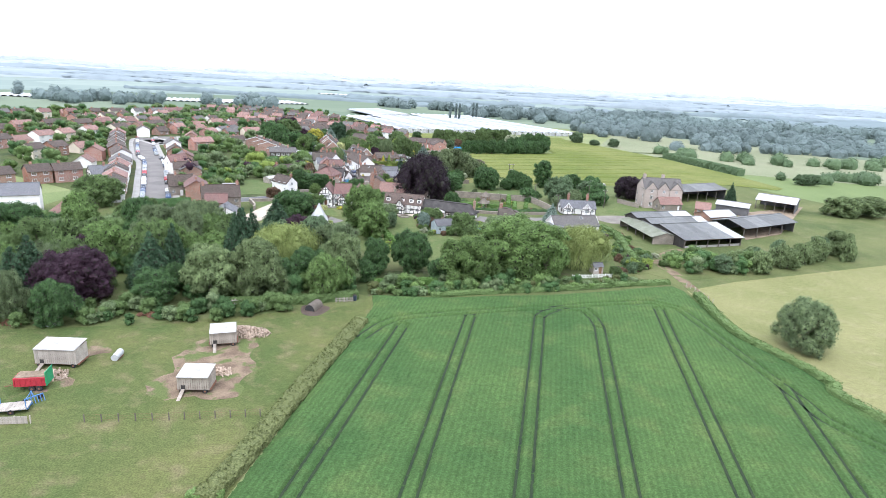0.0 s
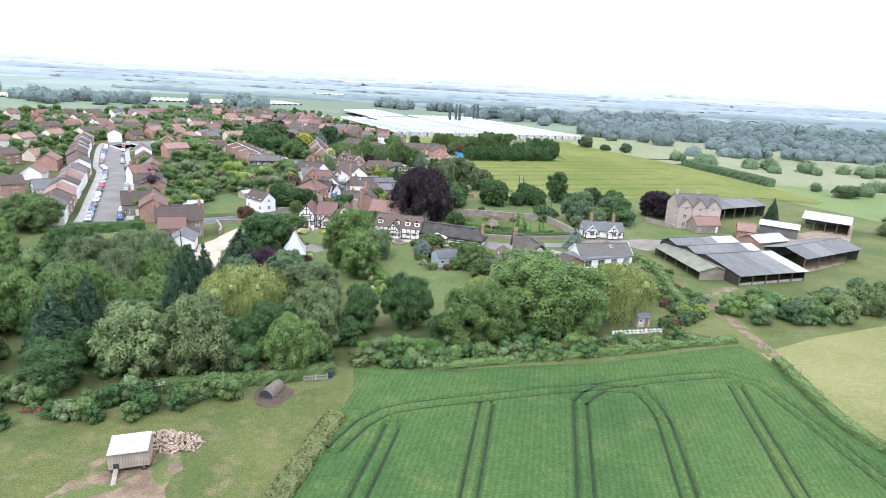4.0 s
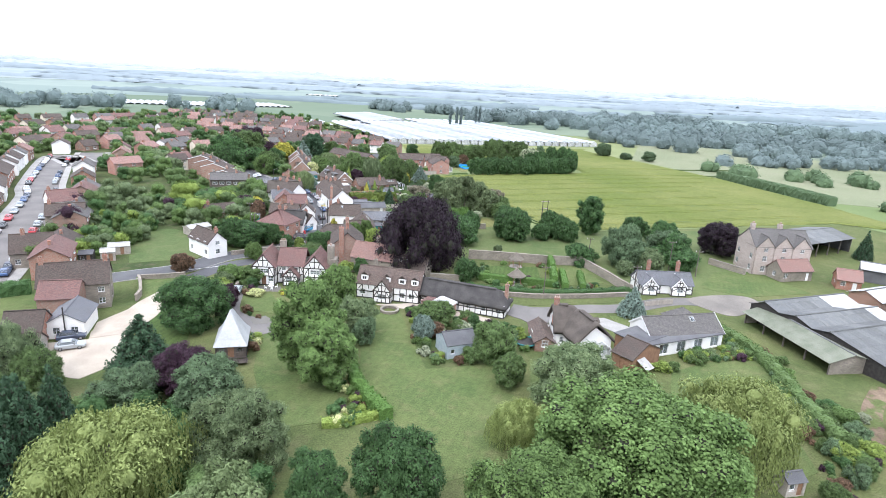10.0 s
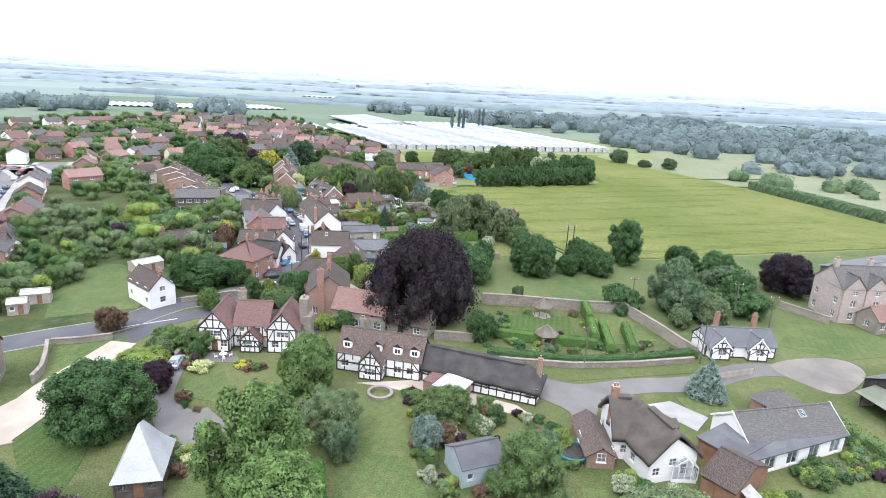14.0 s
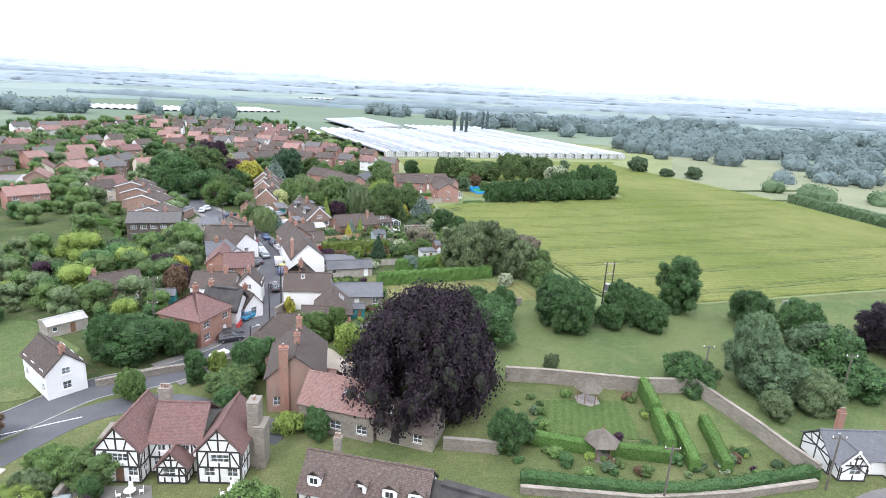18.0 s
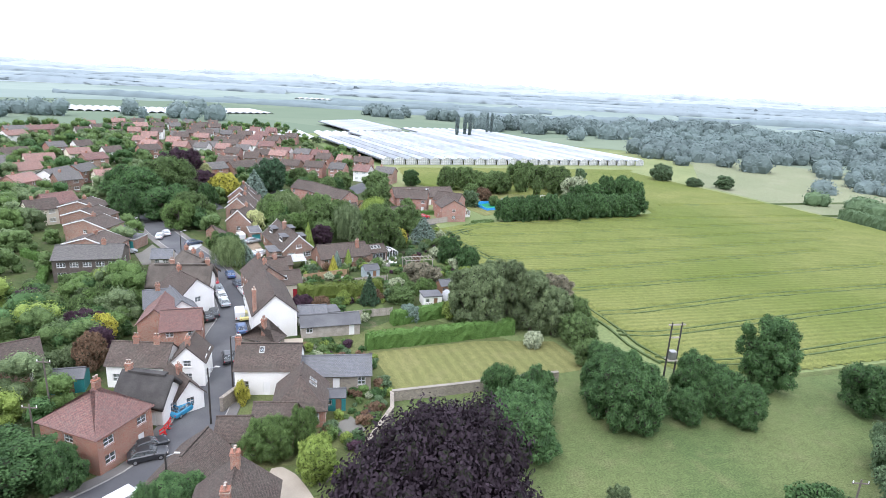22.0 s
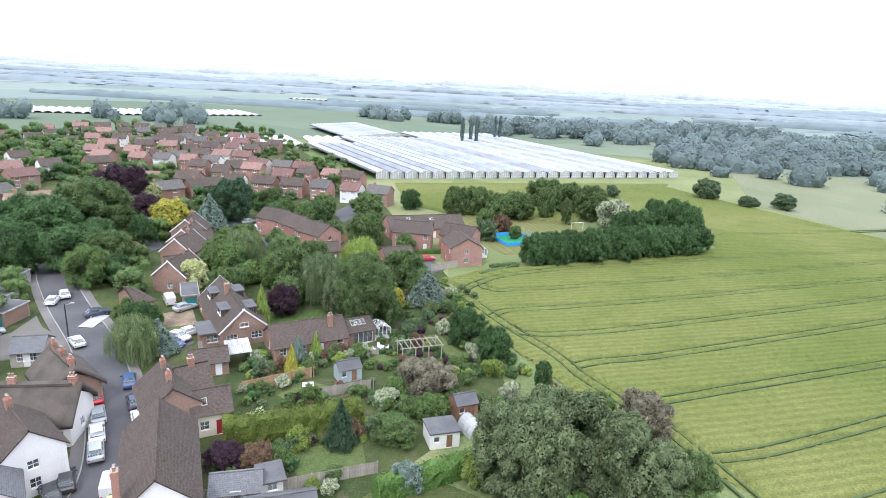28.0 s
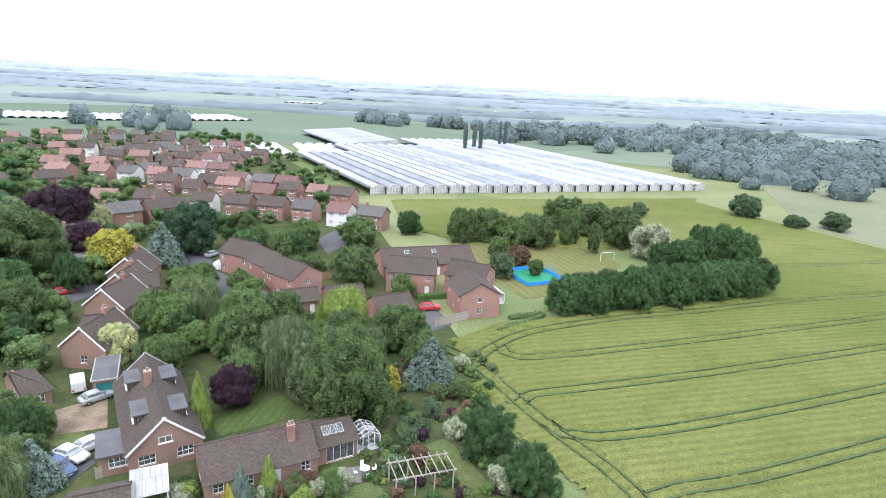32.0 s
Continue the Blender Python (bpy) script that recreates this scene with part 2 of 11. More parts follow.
PINK_BRICK = courses("estate_brick", (0.42, 0.18, 0.13), (0.35, 0.15, 0.11), (0.42, 0.34, 0.3), 0.225, 0.075)
STONE = courses("lias_stone", (0.33, 0.285, 0.23), (0.22, 0.19, 0.155), (0.26, 0.235, 0.2), 0.42, 0.19, gap=0.02, stain=(0.13, 0.12, 0.09), stain_amount=0.55)
MANOR_STONE = courses("pink_grey_stone", (0.45, 0.38, 0.33), (0.37, 0.31, 0.27), (0.42, 0.37, 0.32), 0.5, 0.25, gap=0.015, stain=(0.26, 0.23, 0.2))
TILE = courses("brown_tile_roof", (0.068, 0.05, 0.042), (0.122, 0.088, 0.072), (0.03, 0.025, 0.022), 0.2, 0.16, gap=0.015, lichen=(0.18, 0.155, 0.115))
MOTTLED_TILE = courses("mottled_tile_roof", (0.1, 0.07, 0.058), (0.17, 0.118, 0.096), (0.04, 0.032, 0.028), 0.2, 0.16, gap=0.015, lichen=(0.27, 0.235, 0.19))
RED_TILE = courses("red_tile_roof", (0.235, 0.12, 0.1), (0.15, 0.082, 0.074), (0.08, 0.05, 0.045), 0.2, 0.16, gap=0.015, lichen=(0.22, 0.19, 0.16), stain=(0.12, 0.1, 0.09))
PINK_TILE = courses("pink_tile_roof", (0.34, 0.19, 0.15), (0.23, 0.125, 0.105), (0.12, 0.08, 0.07), 0.2, 0.16, gap=0.015, lichen=(0.34, 0.3, 0.26), stain=(0.2, 0.16, 0.14))
GREY_TILE = courses("grey_tile_roof", (0.09, 0.084, 0.08), (0.14, 0.128, 0.12), (0.05, 0.05, 0.048), 0.3, 0.25, gap=0.015, lichen=(0.22, 0.205, 0.18))
SLATE = courses("slate_roof", (0.13, 0.135, 0.145), (0.17, 0.17, 0.18), (0.07, 0.07, 0.07), 0.3, 0.22, gap=0.01)
THATCH = worn("weathered_thatch", (0.075, 0.063, 0.053), (0.115, 0.097, 0.08), 0.5, 11, 0.95, 0.06, 0.06)
DARK_THATCH = worn("dark_thatch", (0.045, 0.042, 0.04), (0.075, 0.07, 0.065), 0.5, 11, 0.95, 0.06, 0.06)
MOSSY_SHEETS = worn("mossy_sheets", (0.13, 0.145, 0.1), (0.19, 0.2, 0.15), 0.4, 7, 0.9, 0.05)
FELT = worn("grey_felt", (0.085, 0.085, 0.09), (0.13, 0.13, 0.132), 0.3, 8, 0.85, 0.05)
SHEETS = courses("fibre_sheet_roof", (0.115, 0.12, 0.122), (0.15, 0.155, 0.15), (0.08, 0.08, 0.08), 1.0, 2.4, gap=0.03, vary=0.2, lichen=(0.24, 0.24, 0.2))
PALE_SHEETS = courses("pale_sheet_roof", (0.4, 0.4, 0.39), (0.48, 0.48, 0.47), (0.28, 0.28, 0.28), 1.0, 2.4, gap=0.03)
GREY_BOARD = worn("grey_brown_board", (0.075, 0.062, 0.052), (0.125, 0.105, 0.088), 1.2, 14, 0.9, 0.1)
TIMBER = worn("black_timber", (0.03, 0.027, 0.025), (0.05, 0.045, 0.04), 2, 20, 0.8)
OAK = worn("brown_board", (0.2, 0.11, 0.065), (0.26, 0.15, 0.09), 1.2, 14, 0.8, 0.1)
GREY_WOOD = worn("weathered_wood", (0.3, 0.27, 0.23), (0.4, 0.36, 0.31), 1.0, 14, 0.9, 0.12)
PALE_WOOD = worn("pale_plank", (0.34, 0.3, 0.25), (0.25, 0.215, 0.175), 1.0, 14, 0.85, 0.1)
FENCE_WOOD = worn("fence_wood", (0.32, 0.21, 0.12), (0.4, 0.28, 0.17), 1.0, 14, 0.85, 0.15)
WHITE = worn("white_paint", (0.8, 0.8, 0.78), (0.74, 0.74, 0.72), 0.8, 10, 0.5, grain=0.05)
WHITE_METAL = worn("white_sheet", (0.42, 0.415, 0.385), (0.3, 0.29, 0.265), 0.9, 5, 0.5, grain=0.12)
METAL = worn("dull_metal", (0.35, 0.35, 0.36), (0.42, 0.42, 0.42), 1.5, 20, 0.45, metal=0.8)
RUST = worn("rusty_iron", (0.2, 0.09, 0.05), (0.12, 0.07, 0.05), 2, 15, 0.9)
RUBBER = worn("rubber", (0.02, 0.02, 0.02), (0.03, 0.03, 0.03), 3, 20, 0.85)
RED_PAINT = worn("red_paint", (0.4, 0.03, 0.045), (0.33, 0.03, 0.04), 1.2, 10, 0.5)
BARRIER = worn("red_plastic", (0.7, 0.03, 0.03), (0.6, 0.03, 0.03), 1.2, 10, 0.5)
BLUE_PAINT = worn("blue_paint", (0.06, 0.16, 0.36), (0.08, 0.2, 0.4), 1.2, 10, 0.5)
BRIGHT_BLUE = worn("bright_blue_sheet", (0.05, 0.3, 0.75), (0.06, 0.34, 0.8), 1.2, 10, 0.5)
GREEN_PAINT = worn("green_paint", (0.02, 0.28, 0.12), (0.03, 0.24, 0.1), 1.2, 10, 0.5)
TEAL = worn("teal_paint", (0.03, 0.2, 0.2), (0.035, 0.17, 0.18), 1.2, 10, 0.5)
LOG = worn("log_ends", (0.45, 0.36, 0.28), (0.25, 0.19, 0.14), 3, 15, 0.9, 0.2)
# Dark bough hearts: shade in the crown's gaps put into twig colour.
TWIG_SHADE = worn("painted_twig_shade", (0.028, 0.032, 0.018), (0.04, 0.044, 0.026), 2.0, 9, 0.95)
POLE_WOOD = worn("pole_wood", (0.1, 0.085, 0.07), (0.15, 0.13, 0.11), 1.2, 14, 0.9)
BARK = worn("bark", (0.11, 0.09, 0.07), (0.16, 0.135, 0.11), 2.5, 14, 0.95, 0.1, 0.04)
# Flat near-black that paints unlit insides on solid panes and boards.
DARKNESS = worn("dark_inside", (0.03, 0.03, 0.03), (0.04, 0.04, 0.04), 1, 5, 0.9)
PLASTIC_WHITE = worn("polythene", (0.46, 0.47, 0.465), (0.34, 0.35, 0.35), 0.25, 3, 0.5, 0.04, grain=0.08)


def glassy():
    k = Nodes("window_glass")
    k.bsdf.inputs["Transmission Weight"].default_value = 0.9
    k.bsdf.inputs["IOR"].default_value = 1.45
    k.bump(k.noise(1.5, 2), 0.1, 0.01)
    return k.finish((0.7, 0.76, 0.78), 0.04, 0, 0.5)


GLASS = glassy()
ROOF_GLASS = worn("whitened_glass", (0.35, 0.375, 0.39), (0.22, 0.245, 0.26), 0.09, 2, 0.4, 0.3, grain=0.08)
GUTTER = worn("dark_gutter", (0.1, 0.11, 0.12), (0.15, 0.16, 0.17), 0.3, 3, 0.8)


def car_paint(name, c):
    k = Nodes(name)
    col = k.mix(k.ramp(k.noise(3, 3), 0.3, 0.7, 0, 0.25), c, tuple(v * 0.75 + 0.02 for v in c))
    k.bsdf.inputs["Coat Weight"].default_value = 0.6
    k.bsdf.inputs["Coat Roughness"].default_value = 0.08
    return k.finish(col, 0.35, 0.1, 0.5)


L_GREEN = leafy("leaf_fresh_green", (0.062, 0.108, 0.032), (0.105, 0.16, 0.055))
L_MID = leafy("leaf_mid_green", (0.052, 0.088, 0.032), (0.092, 0.135, 0.052))
L_DEEP = leafy("leaf_deep_green", (0.028, 0.065, 0.025), (0.06, 0.108, 0.042))
L_BLUE = leafy("leaf_blue_green", (0.05, 0.085, 0.045), (0.1, 0.145, 0.08))
L_WILLOW = leafy("leaf_grey_willow", (0.078, 0.112, 0.044), (0.128, 0.168, 0.08))
L_YELLOW = leafy("leaf_yellow_willow", (0.118, 0.155, 0.042), (0.175, 0.208, 0.078))
L_LIME = leafy("leaf_lime", (0.11, 0.165, 0.035), (0.175, 0.225, 0.06))
L_GOLD = leafy("leaf_gold", (0.22, 0.22, 0.035), (0.33, 0.31, 0.06))
L_PALE = leafy("leaf_cream", (0.25, 0.28, 0.11), (0.4, 0.41, 0.22))
L_COPPER = leafy("leaf_copper_beech", (0.015, 0.01, 0.014), (0.027, 0.019, 0.026))
L_PURPLE = leafy("leaf_purple", (0.024, 0.013, 0.021), (0.05, 0.028, 0.042))
L_FIR = leafy("needle_dark", (0.02, 0.045, 0.025), (0.045, 0.08, 0.045))
L_SILVER = leafy("needle_silver", (0.09, 0.13, 0.11), (0.16, 0.21, 0.185))
L_BIRCH = leafy("leaf_birch", (0.06, 0.095, 0.045), (0.12, 0.155, 0.08))
L_HEDGE = leafy("leaf_clipped", (0.05, 0.1, 0.025), (0.08, 0.14, 0.04))
L_BLOSSOM = leafy("white_blossom", (0.09, 0.14, 0.055), (0.33, 0.35, 0.26))
L_CYPRESS = leafy("leaf_gold_cypress", (0.042, 0.064, 0.016), (0.08, 0.1, 0.024))
L_POPLAR = leafy("leaf_poplar", (0.065, 0.095, 0.046), (0.115, 0.145, 0.075))
L_MAUVE = leafy("leaf_fading_blossom", (0.07, 0.075, 0.045), (0.19, 0.17, 0.13))
L_BANK = leafy("leaf_field_hedge", (0.07, 0.085, 0.034), (0.095, 0.108, 0.046))
L_RUSSET = leafy("leaf_russet", (0.075, 0.05, 0.034), (0.14, 0.09, 0.06))


# ---- building helpers ----
def mesh_of(name, verts, faces, mat, smooth=False):
    me = bpy.data.meshes.new(name)
    me.from_pydata([tuple(v) for v in verts], [], [tuple(q) for q in faces])
    me.materials.append(mat)
    if smooth:
        me.shade_smooth()
    return me


def part(name, bm, material, parent, label="", m=None, smooth=False):
    """Links a bmesh (or ready mesh) as one object under a thing or a part."""
    if isinstance(bm, bpy.types.Mesh):
        me = bm
    else:
        me = bpy.data.meshes.new(name)
        bm.to_mesh(me)
        bm.free()
        me.materials.append(material)
        if smooth:
            me.shade_smooth()
    ob = new(name, me)
    if parent:
        ob.parent = parent
    if m is not None:
        ob.matrix_basis = m
    if label:
        ob["label"] = label
    return ob


def thing(name, x, y, yaw=0, label="", category="", group="", kind="", z=0):
    e = new(name)
    e.matrix_basis = pose(x, y, z, 0, 0, yaw)
    return tagged(e, label, category, group, kind)


def box(bm, x0, y0, z0, x1, y1, z1, m=None):
    r = bmesh.ops.create_cube(bm, size=1, matrix=Matrix.Translation(((x0 + x1) / 2, (y0 + y1) / 2, (z0 + z1) / 2)) @ Matrix.Diagonal((abs(x1 - x0), abs(y1 - y0), abs(z1 - z0), 1)))
    if m is not None:
        bmesh.ops.transform(bm, matrix=m, verts=r["verts"])
    return bm


def cuboid(x0, y0, z0, x1, y1, z1, bevel=0.0):
    bm = box(bmesh.new(), x0, y0, z0, x1, y1, z1)
    if bevel:
        bmesh.ops.bevel(bm, geom=bm.edges[:], offset=bevel, segments=1, affect="EDGES")
    return bm


def rod(a, b, r0, r1=None, sides=8, bm=None):
    bm = bm or bmesh.new()
    a, b = Vector(a), Vector(b)
    q = (b - a).to_track_quat("Z", "Y").to_matrix().to_4x4()
    bmesh.ops.create_cone(bm, cap_ends=True, segments=sides, radius1=r0, radius2=r0 if r1 is None else r1, depth=(b - a).length, matrix=Matrix.Translation((a + b) / 2) @ q)
    return bm


def prism(poly, t, bm=None):
    """A slab under a flat outline in the xy plane, t thick downwards."""
    bm = bm or bmesh.new()
    top = [bm.verts.new((x, y, 0)) for x, y in poly]
    low = [bm.verts.new((x, y, -t)) for x, y in poly]
    bm.faces.new(top)
    bm.faces.new(low[::-1])
    n = len(poly)
    for i in range(n):
        bm.faces.new((top[i], low[i], low[(i + 1) % n], top[(i + 1) % n]))
    bmesh.ops.recalc_face_normals(bm, faces=bm.faces[:])
    return bm


def glide(pts, step=2.0, closed=False):
    """A smooth line through the given points."""
    pts = [Vector((*q[:2], 0)) for q in pts]
    n, out = len(pts), []
    for i in range(n if closed else n - 1):
        p = [pts[(i + k) % n] if closed else pts[min(max(i + k, 0), n - 1)] for k in (-1, 0, 1, 2)]
        cuts = max(1, int((p[2] - p[1]).length / step))
        for j in range(cuts):
            s = j / cuts
            out.append(0.5 * (2 * p[1] + (p[2] - p[0]) * s + (2 * p[0] - 5 * p[1] + 4 * p[2] - p[3]) * s * s + (3 * p[1] - p[0] - 3 * p[2] + p[3]) * s ** 3))
    if not closed:
        out.append(pts[-1])
    return out


LAID, CLEAR, LINES = [], [], []


def patch(name, pts, z, mat, label, category, smooth=0.0, thick=0.3):
    """A flat piece of ground, as a slab whose top is at height z."""
    cx, cy = sum(q[0] for q in pts) / len(pts), sum(q[1] for q in pts) / len(pts)
    if name not in ("paddock", "meadow", "drive", "soil_bed"):
        pts = sorted(pts, key=lambda q: math.atan2(q[1] - cy, q[0] - cx))
    line = [(v.x, v.y) for v in glide(pts, smooth, True)] if smooth else [tuple(q[:2]) for q in pts]
    if name == "bare_earth":
        line = [(x + 0.9 * math.sin(y * 0.8 + x * 0.3) + 0.25 * math.sin(y * 2.3), y + 0.6 * math.sin(x * 0.9) + 0.2 * math.sin(x * 2.1 + 1)) for x, y in line]
    LAID.append(line)
    if name in ("lawn", "drive", "gravel_court", "farm_yard", "terrace", "playing_field", "mown_paddock", "house_yard", "forecourt", "estate_road", "gravel_path"):
        CLEAR.append(line)
    ob = part(name, prism(line, thick), mat, None, label, Matrix.Translation((0, 0, z + 0.0007 * len(LAID))))
    return tagged(ob, label, category, kind="structure")


def sides_of(line):
    out = []
    for i, p in enumerate(line):
        d = (line[min(i + 1, len(line) - 1)] - line[max(i - 1, 0)]).normalized()
        out.append(Vector((-d.y, d.x, 0)))
    return out


def ribbon(pts, w, z0, z1, bm=None, shift=0.0, step=2.0, w_end=None):
    """A strip of rectangular section along a line: road, kerb, wall, coping."""
    bm = bm or bmesh.new()
    line = glide(pts, step)
    prev = None
    for i, (p, s) in enumerate(zip(line, sides_of(line))):
        ww = w if w_end is None else w + (w_end - w) * i / (len(line) - 1)
        a, b = p + s * (shift + ww / 2), p + s * (shift - ww / 2)
        ring = [bm.verts.new((a.x, a.y, z0)), bm.verts.new((a.x, a.y, z1)), bm.verts.new((b.x, b.y, z1)), bm.verts.new((b.x, b.y, z0))]
        if prev:
            for k in range(4):
                bm.faces.new((prev[k], prev[(k + 1) % 4], ring[(k + 1) % 4], ring[k]))
        else:
            bm.faces.new(ring)
        prev = ring
    bm.faces.new(prev[::-1])
    bmesh.ops.recalc_face_normals(bm, faces=bm.faces[:])
    return bm


def inside(poly, x, y):
    """Which of the points lie within the outline."""
    res = np.zeros(x.shape, bool)
    n = len(poly)
    for i in range(n):
        (x0, y0), (x1, y1) = poly[i][:2], poly[(i + 1) % n][:2]
        if y0 != y1:
            res ^= ((y0 > y) != (y1 > y)) & (x < (x1 - x0) * (y - y0) / (y1 - y0) + x0)
    return res


def reach(line, x, y):
    """The distance from each point to a line of points."""
    best = np.full(x.shape, 1e9)
    for a, b in zip(line[:-1], line[1:]):
        dx, dy = b[0] - a[0], b[1] - a[1]
        t = np.clip(((x - a[0]) * dx + (y - a[1]) * dy) / (dx * dx + dy * dy + 1e-9), 0, 1)
        best = np.minimum(best, np.hypot(x - a[0] - t * dx, y - a[1] - t * dy))
    return best


def crop(name, poly, step, high, trams, mat, label, z=0.02, gauge=1.9):
    """Standing corn with wheel tracks pressed into it, as a relief."""
    xs = np.arange(min(q[0] for q in poly), max(q[0] for q in poly), step)
    ys = np.arange(min(q[1] for q in poly), max(q[1] for q in poly), step)
    X, Y = np.meshgrid(xs, ys)
    rng = np.random.default_rng(5)
    ruts = []
    X = X + rng.uniform(-0.3, 0.3, X.shape) * step
    Y = Y + rng.uniform(-0.3, 0.3, X.shape) * step
    keep = inside(poly, X, Y)
    Z = high * (1 + 0.12 * np.sin(X * 0.4 + np.sin(Y * 0.13) * 2) * np.sin(Y * 0.23)) + rng.uniform(-0.06, 0.06, X.shape)
    for line in trams:
        d = np.abs(reach(line, X, Y) - gauge / 2)
        Z *= 1 - 0.92 * np.exp(-(d / max(0.33, step * 0.95)) ** 2)
        for k in (-1, 1):
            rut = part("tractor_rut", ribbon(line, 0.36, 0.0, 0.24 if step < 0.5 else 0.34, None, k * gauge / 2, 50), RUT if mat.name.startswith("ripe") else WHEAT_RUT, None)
            ruts.append(rut)
    ring = list(poly) + [poly[0]]
    Z *= np.clip(reach(ring, X, Y) / 2.2, 0.0, 1)
    ix = np.full(X.shape, -1)
    ix[keep] = np.arange(keep.sum())
    q = np.stack([ix[:-1, :-1], ix[:-1, 1:], ix[1:, 1:], ix[1:, :-1]], -1).reshape(-1, 4)
    q = q[(q >= 0).all(1)]
    me = bpy.data.meshes.new(name)
    me.from_pydata(np.stack([X[keep], Y[keep], Z[keep]], -1).tolist(), [], q.tolist())
    me.materials.append(mat)
    ob = new(name, me)
    ob.location.z = z
    for rut in ruts:
        rut.parent = ob
    return tagged(ob, label, "crop field", kind="structure")


# ---- the ground and its fields ----
def disc(r_in, r_out, z, name, mat, label, category, sides=96):
    bm = bmesh.new()
    rings = [r_in] + [r_in + (r_out - r_in) * (k / 10) ** 2 for k in range(1, 11)]
    prev = None
    for r in rings:
        ring = [bm.verts.new((r * math.cos(2 * math.pi * i / sides), 250 + r * math.sin(2 * math.pi * i / sides), z)) for i in range(sides)] if r > 0 else None
        if prev and ring:
            for i in range(sides):
                bm.faces.new((prev[i], prev[(i + 1) % sides], ring[(i + 1) % sides], ring[i]))
        elif ring and not prev and r_in == 0:
            bm.faces.new(ring)
        prev = ring or prev
    bmesh.ops.recalc_face_normals(bm, faces=bm.faces[:])
    return tagged(part(name, bm, mat, None, label), label, category, kind="structure")


def country():
    """A mosaic of far fields: every field has its own green or straw tone."""
    k = Nodes("field_mosaic")
    v = k.n.new("ShaderNodeTexVoronoi")
    v.inputs["Scale"].default_value = 0.006
    k.l.new(k.coord, v.inputs["Vector"])
    sep = k.n.new("ShaderNodeSeparateColor")
    k.l.new(v.outputs["Color"], sep.inputs[0])
    col = k.mix(sep.outputs[0], (0.12, 0.17, 0.06), (0.24, 0.25, 0.12))
    col = k.mix(k.ramp(sep.outputs[1], 0.7, 1.0), col, (0.32, 0.29, 0.2))
    col = k.mix(k.ramp(k.noise(0.05, 6), 0.35, 0.7, 0, 0.5), col, (0.1, 0.14, 0.05))
    f = k.noise(2.0, 6)
    col = k.mix(1.0, col, k.grey(k.ramp(f, 0.3, 0.7, 0.75, 1.25)), "MULTIPLY")
    k.bump(f, 0.6, 0.1)
    return k.finish(col, 0.9, 0, 0.15)


disc(0.01, 4800, 0.0, "ground", country(), "green patchwork of grass and fields under a hazy sky", "ground")


def longer(a, b, d):
    ux, uy = b[0] - a[0], b[1] - a[1]
    n = math.hypot(ux, uy)
    return (b[0] + ux / n * d, b[1] + uy / n * d)


def smooth_line(pts):
    return [(v.x, v.y) for v in glide(pts, 3)]


WHEAT_EDGE = [(-36, -40), (-21.9, 53.7), (-13.6, 110.2), (-14.5, 117.4), (1.5, 118.2), (11.3, 120.9), (23.6, 123.4), (36.7, 127.6), (46.0, 131.4), (55.2, 134.4), (57.0, 131.0), (57.4, 106.5), (64.3, 92.2), (66.2, 77.2), (98, 20), (128, -40)]
WHEAT_TRAMS = []
for low, high in (((-15.2, 54.3), (-6.7, 101.4)), ((-2.3, 55.3), (6.1, 108.1)), ((10.5, 56.4), (20.0, 110.1)), ((23.1, 57.4), (31.1, 106.6)), ((36.6, 58.5), (46.3, 117.6)), ((50.6, 59.7), (55.9, 85.5))):
    WHEAT_TRAMS.append([longer(high, low, 80), high])
WHEAT_TRAMS.append(smooth_line([(-13.4, 95.5), (-8.3, 104.3), (5.9, 109.8), (20.6, 114.1), (45.7, 121.4), (50.7, 118.2), (55.9, 85.5), (60.8, 69.6), (92, 40)]))
WHEAT_TRAMS.append(smooth_line([(20.0, 110.1), (24.2, 114.6), (30.0, 114.5), (31.1, 106.6)]))
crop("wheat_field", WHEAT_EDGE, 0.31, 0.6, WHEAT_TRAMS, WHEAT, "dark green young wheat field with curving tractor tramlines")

patch("rough_grass", [(-125, 96), (-60, 90), (60, 96), (150, 130), (180, 240), (150, 300), (30, 262), (-40, 300), (-125, 215)], 0.006, GRASS, "rough green grass between gardens, farm and village", "grass", 0)
patch("soil_bed", [(-13.8, 115.5), (1.5, 119.6), (11.3, 122.3), (23.6, 124.8), (36.7, 129.0), (46.0, 132.8), (54.0, 136.4), (44.0, 141.0), (28.0, 140.0), (2.0, 136.0), (-18.0, 133.0), (-22.0, 120.0)], 0.012, PLOTS, "dark weedy ground under the tree belt", "earth", 0)
patch("paddock", [(-36, -40), (-21.9, 53.7), (-13.6, 110.2), (-14.5, 117.4), (-16.4, 111.3), (-37.7, 102.3), (-53.6, 96.1), (-73.8, 90.9), (-110, 100), (-140, -40)], 0.03, PADDOCK, "rough yellow-green paddock grass round the poultry sheds", "grass")
patch("bare_earth", [(-40.5, 80.8), (-40.8, 89.7), (-32.5, 93.0), (-29.0, 85.0), (-28.8, 74.6), (-36.9, 72.9), (-41.0, 73.2)], 0.045, TRODDEN, "bare trodden brown earth between the poultry sheds", "earth", 1.0)
patch("bare_earth", [(-59.5, 84.2), (-56.4, 87.2), (-52.7, 85.6), (-55.5, 82.7)], 0.045, TRODDEN, "bare brown earth beside the long timber shed", "earth", 1.0)
patch("bare_earth", [(-56.0, 73.1), (-54.0, 76.3), (-52.1, 75.2), (-53.6, 71.9)], 0.045, TRODDEN, "bare brown earth beside the red trailer", "earth", 1.0)
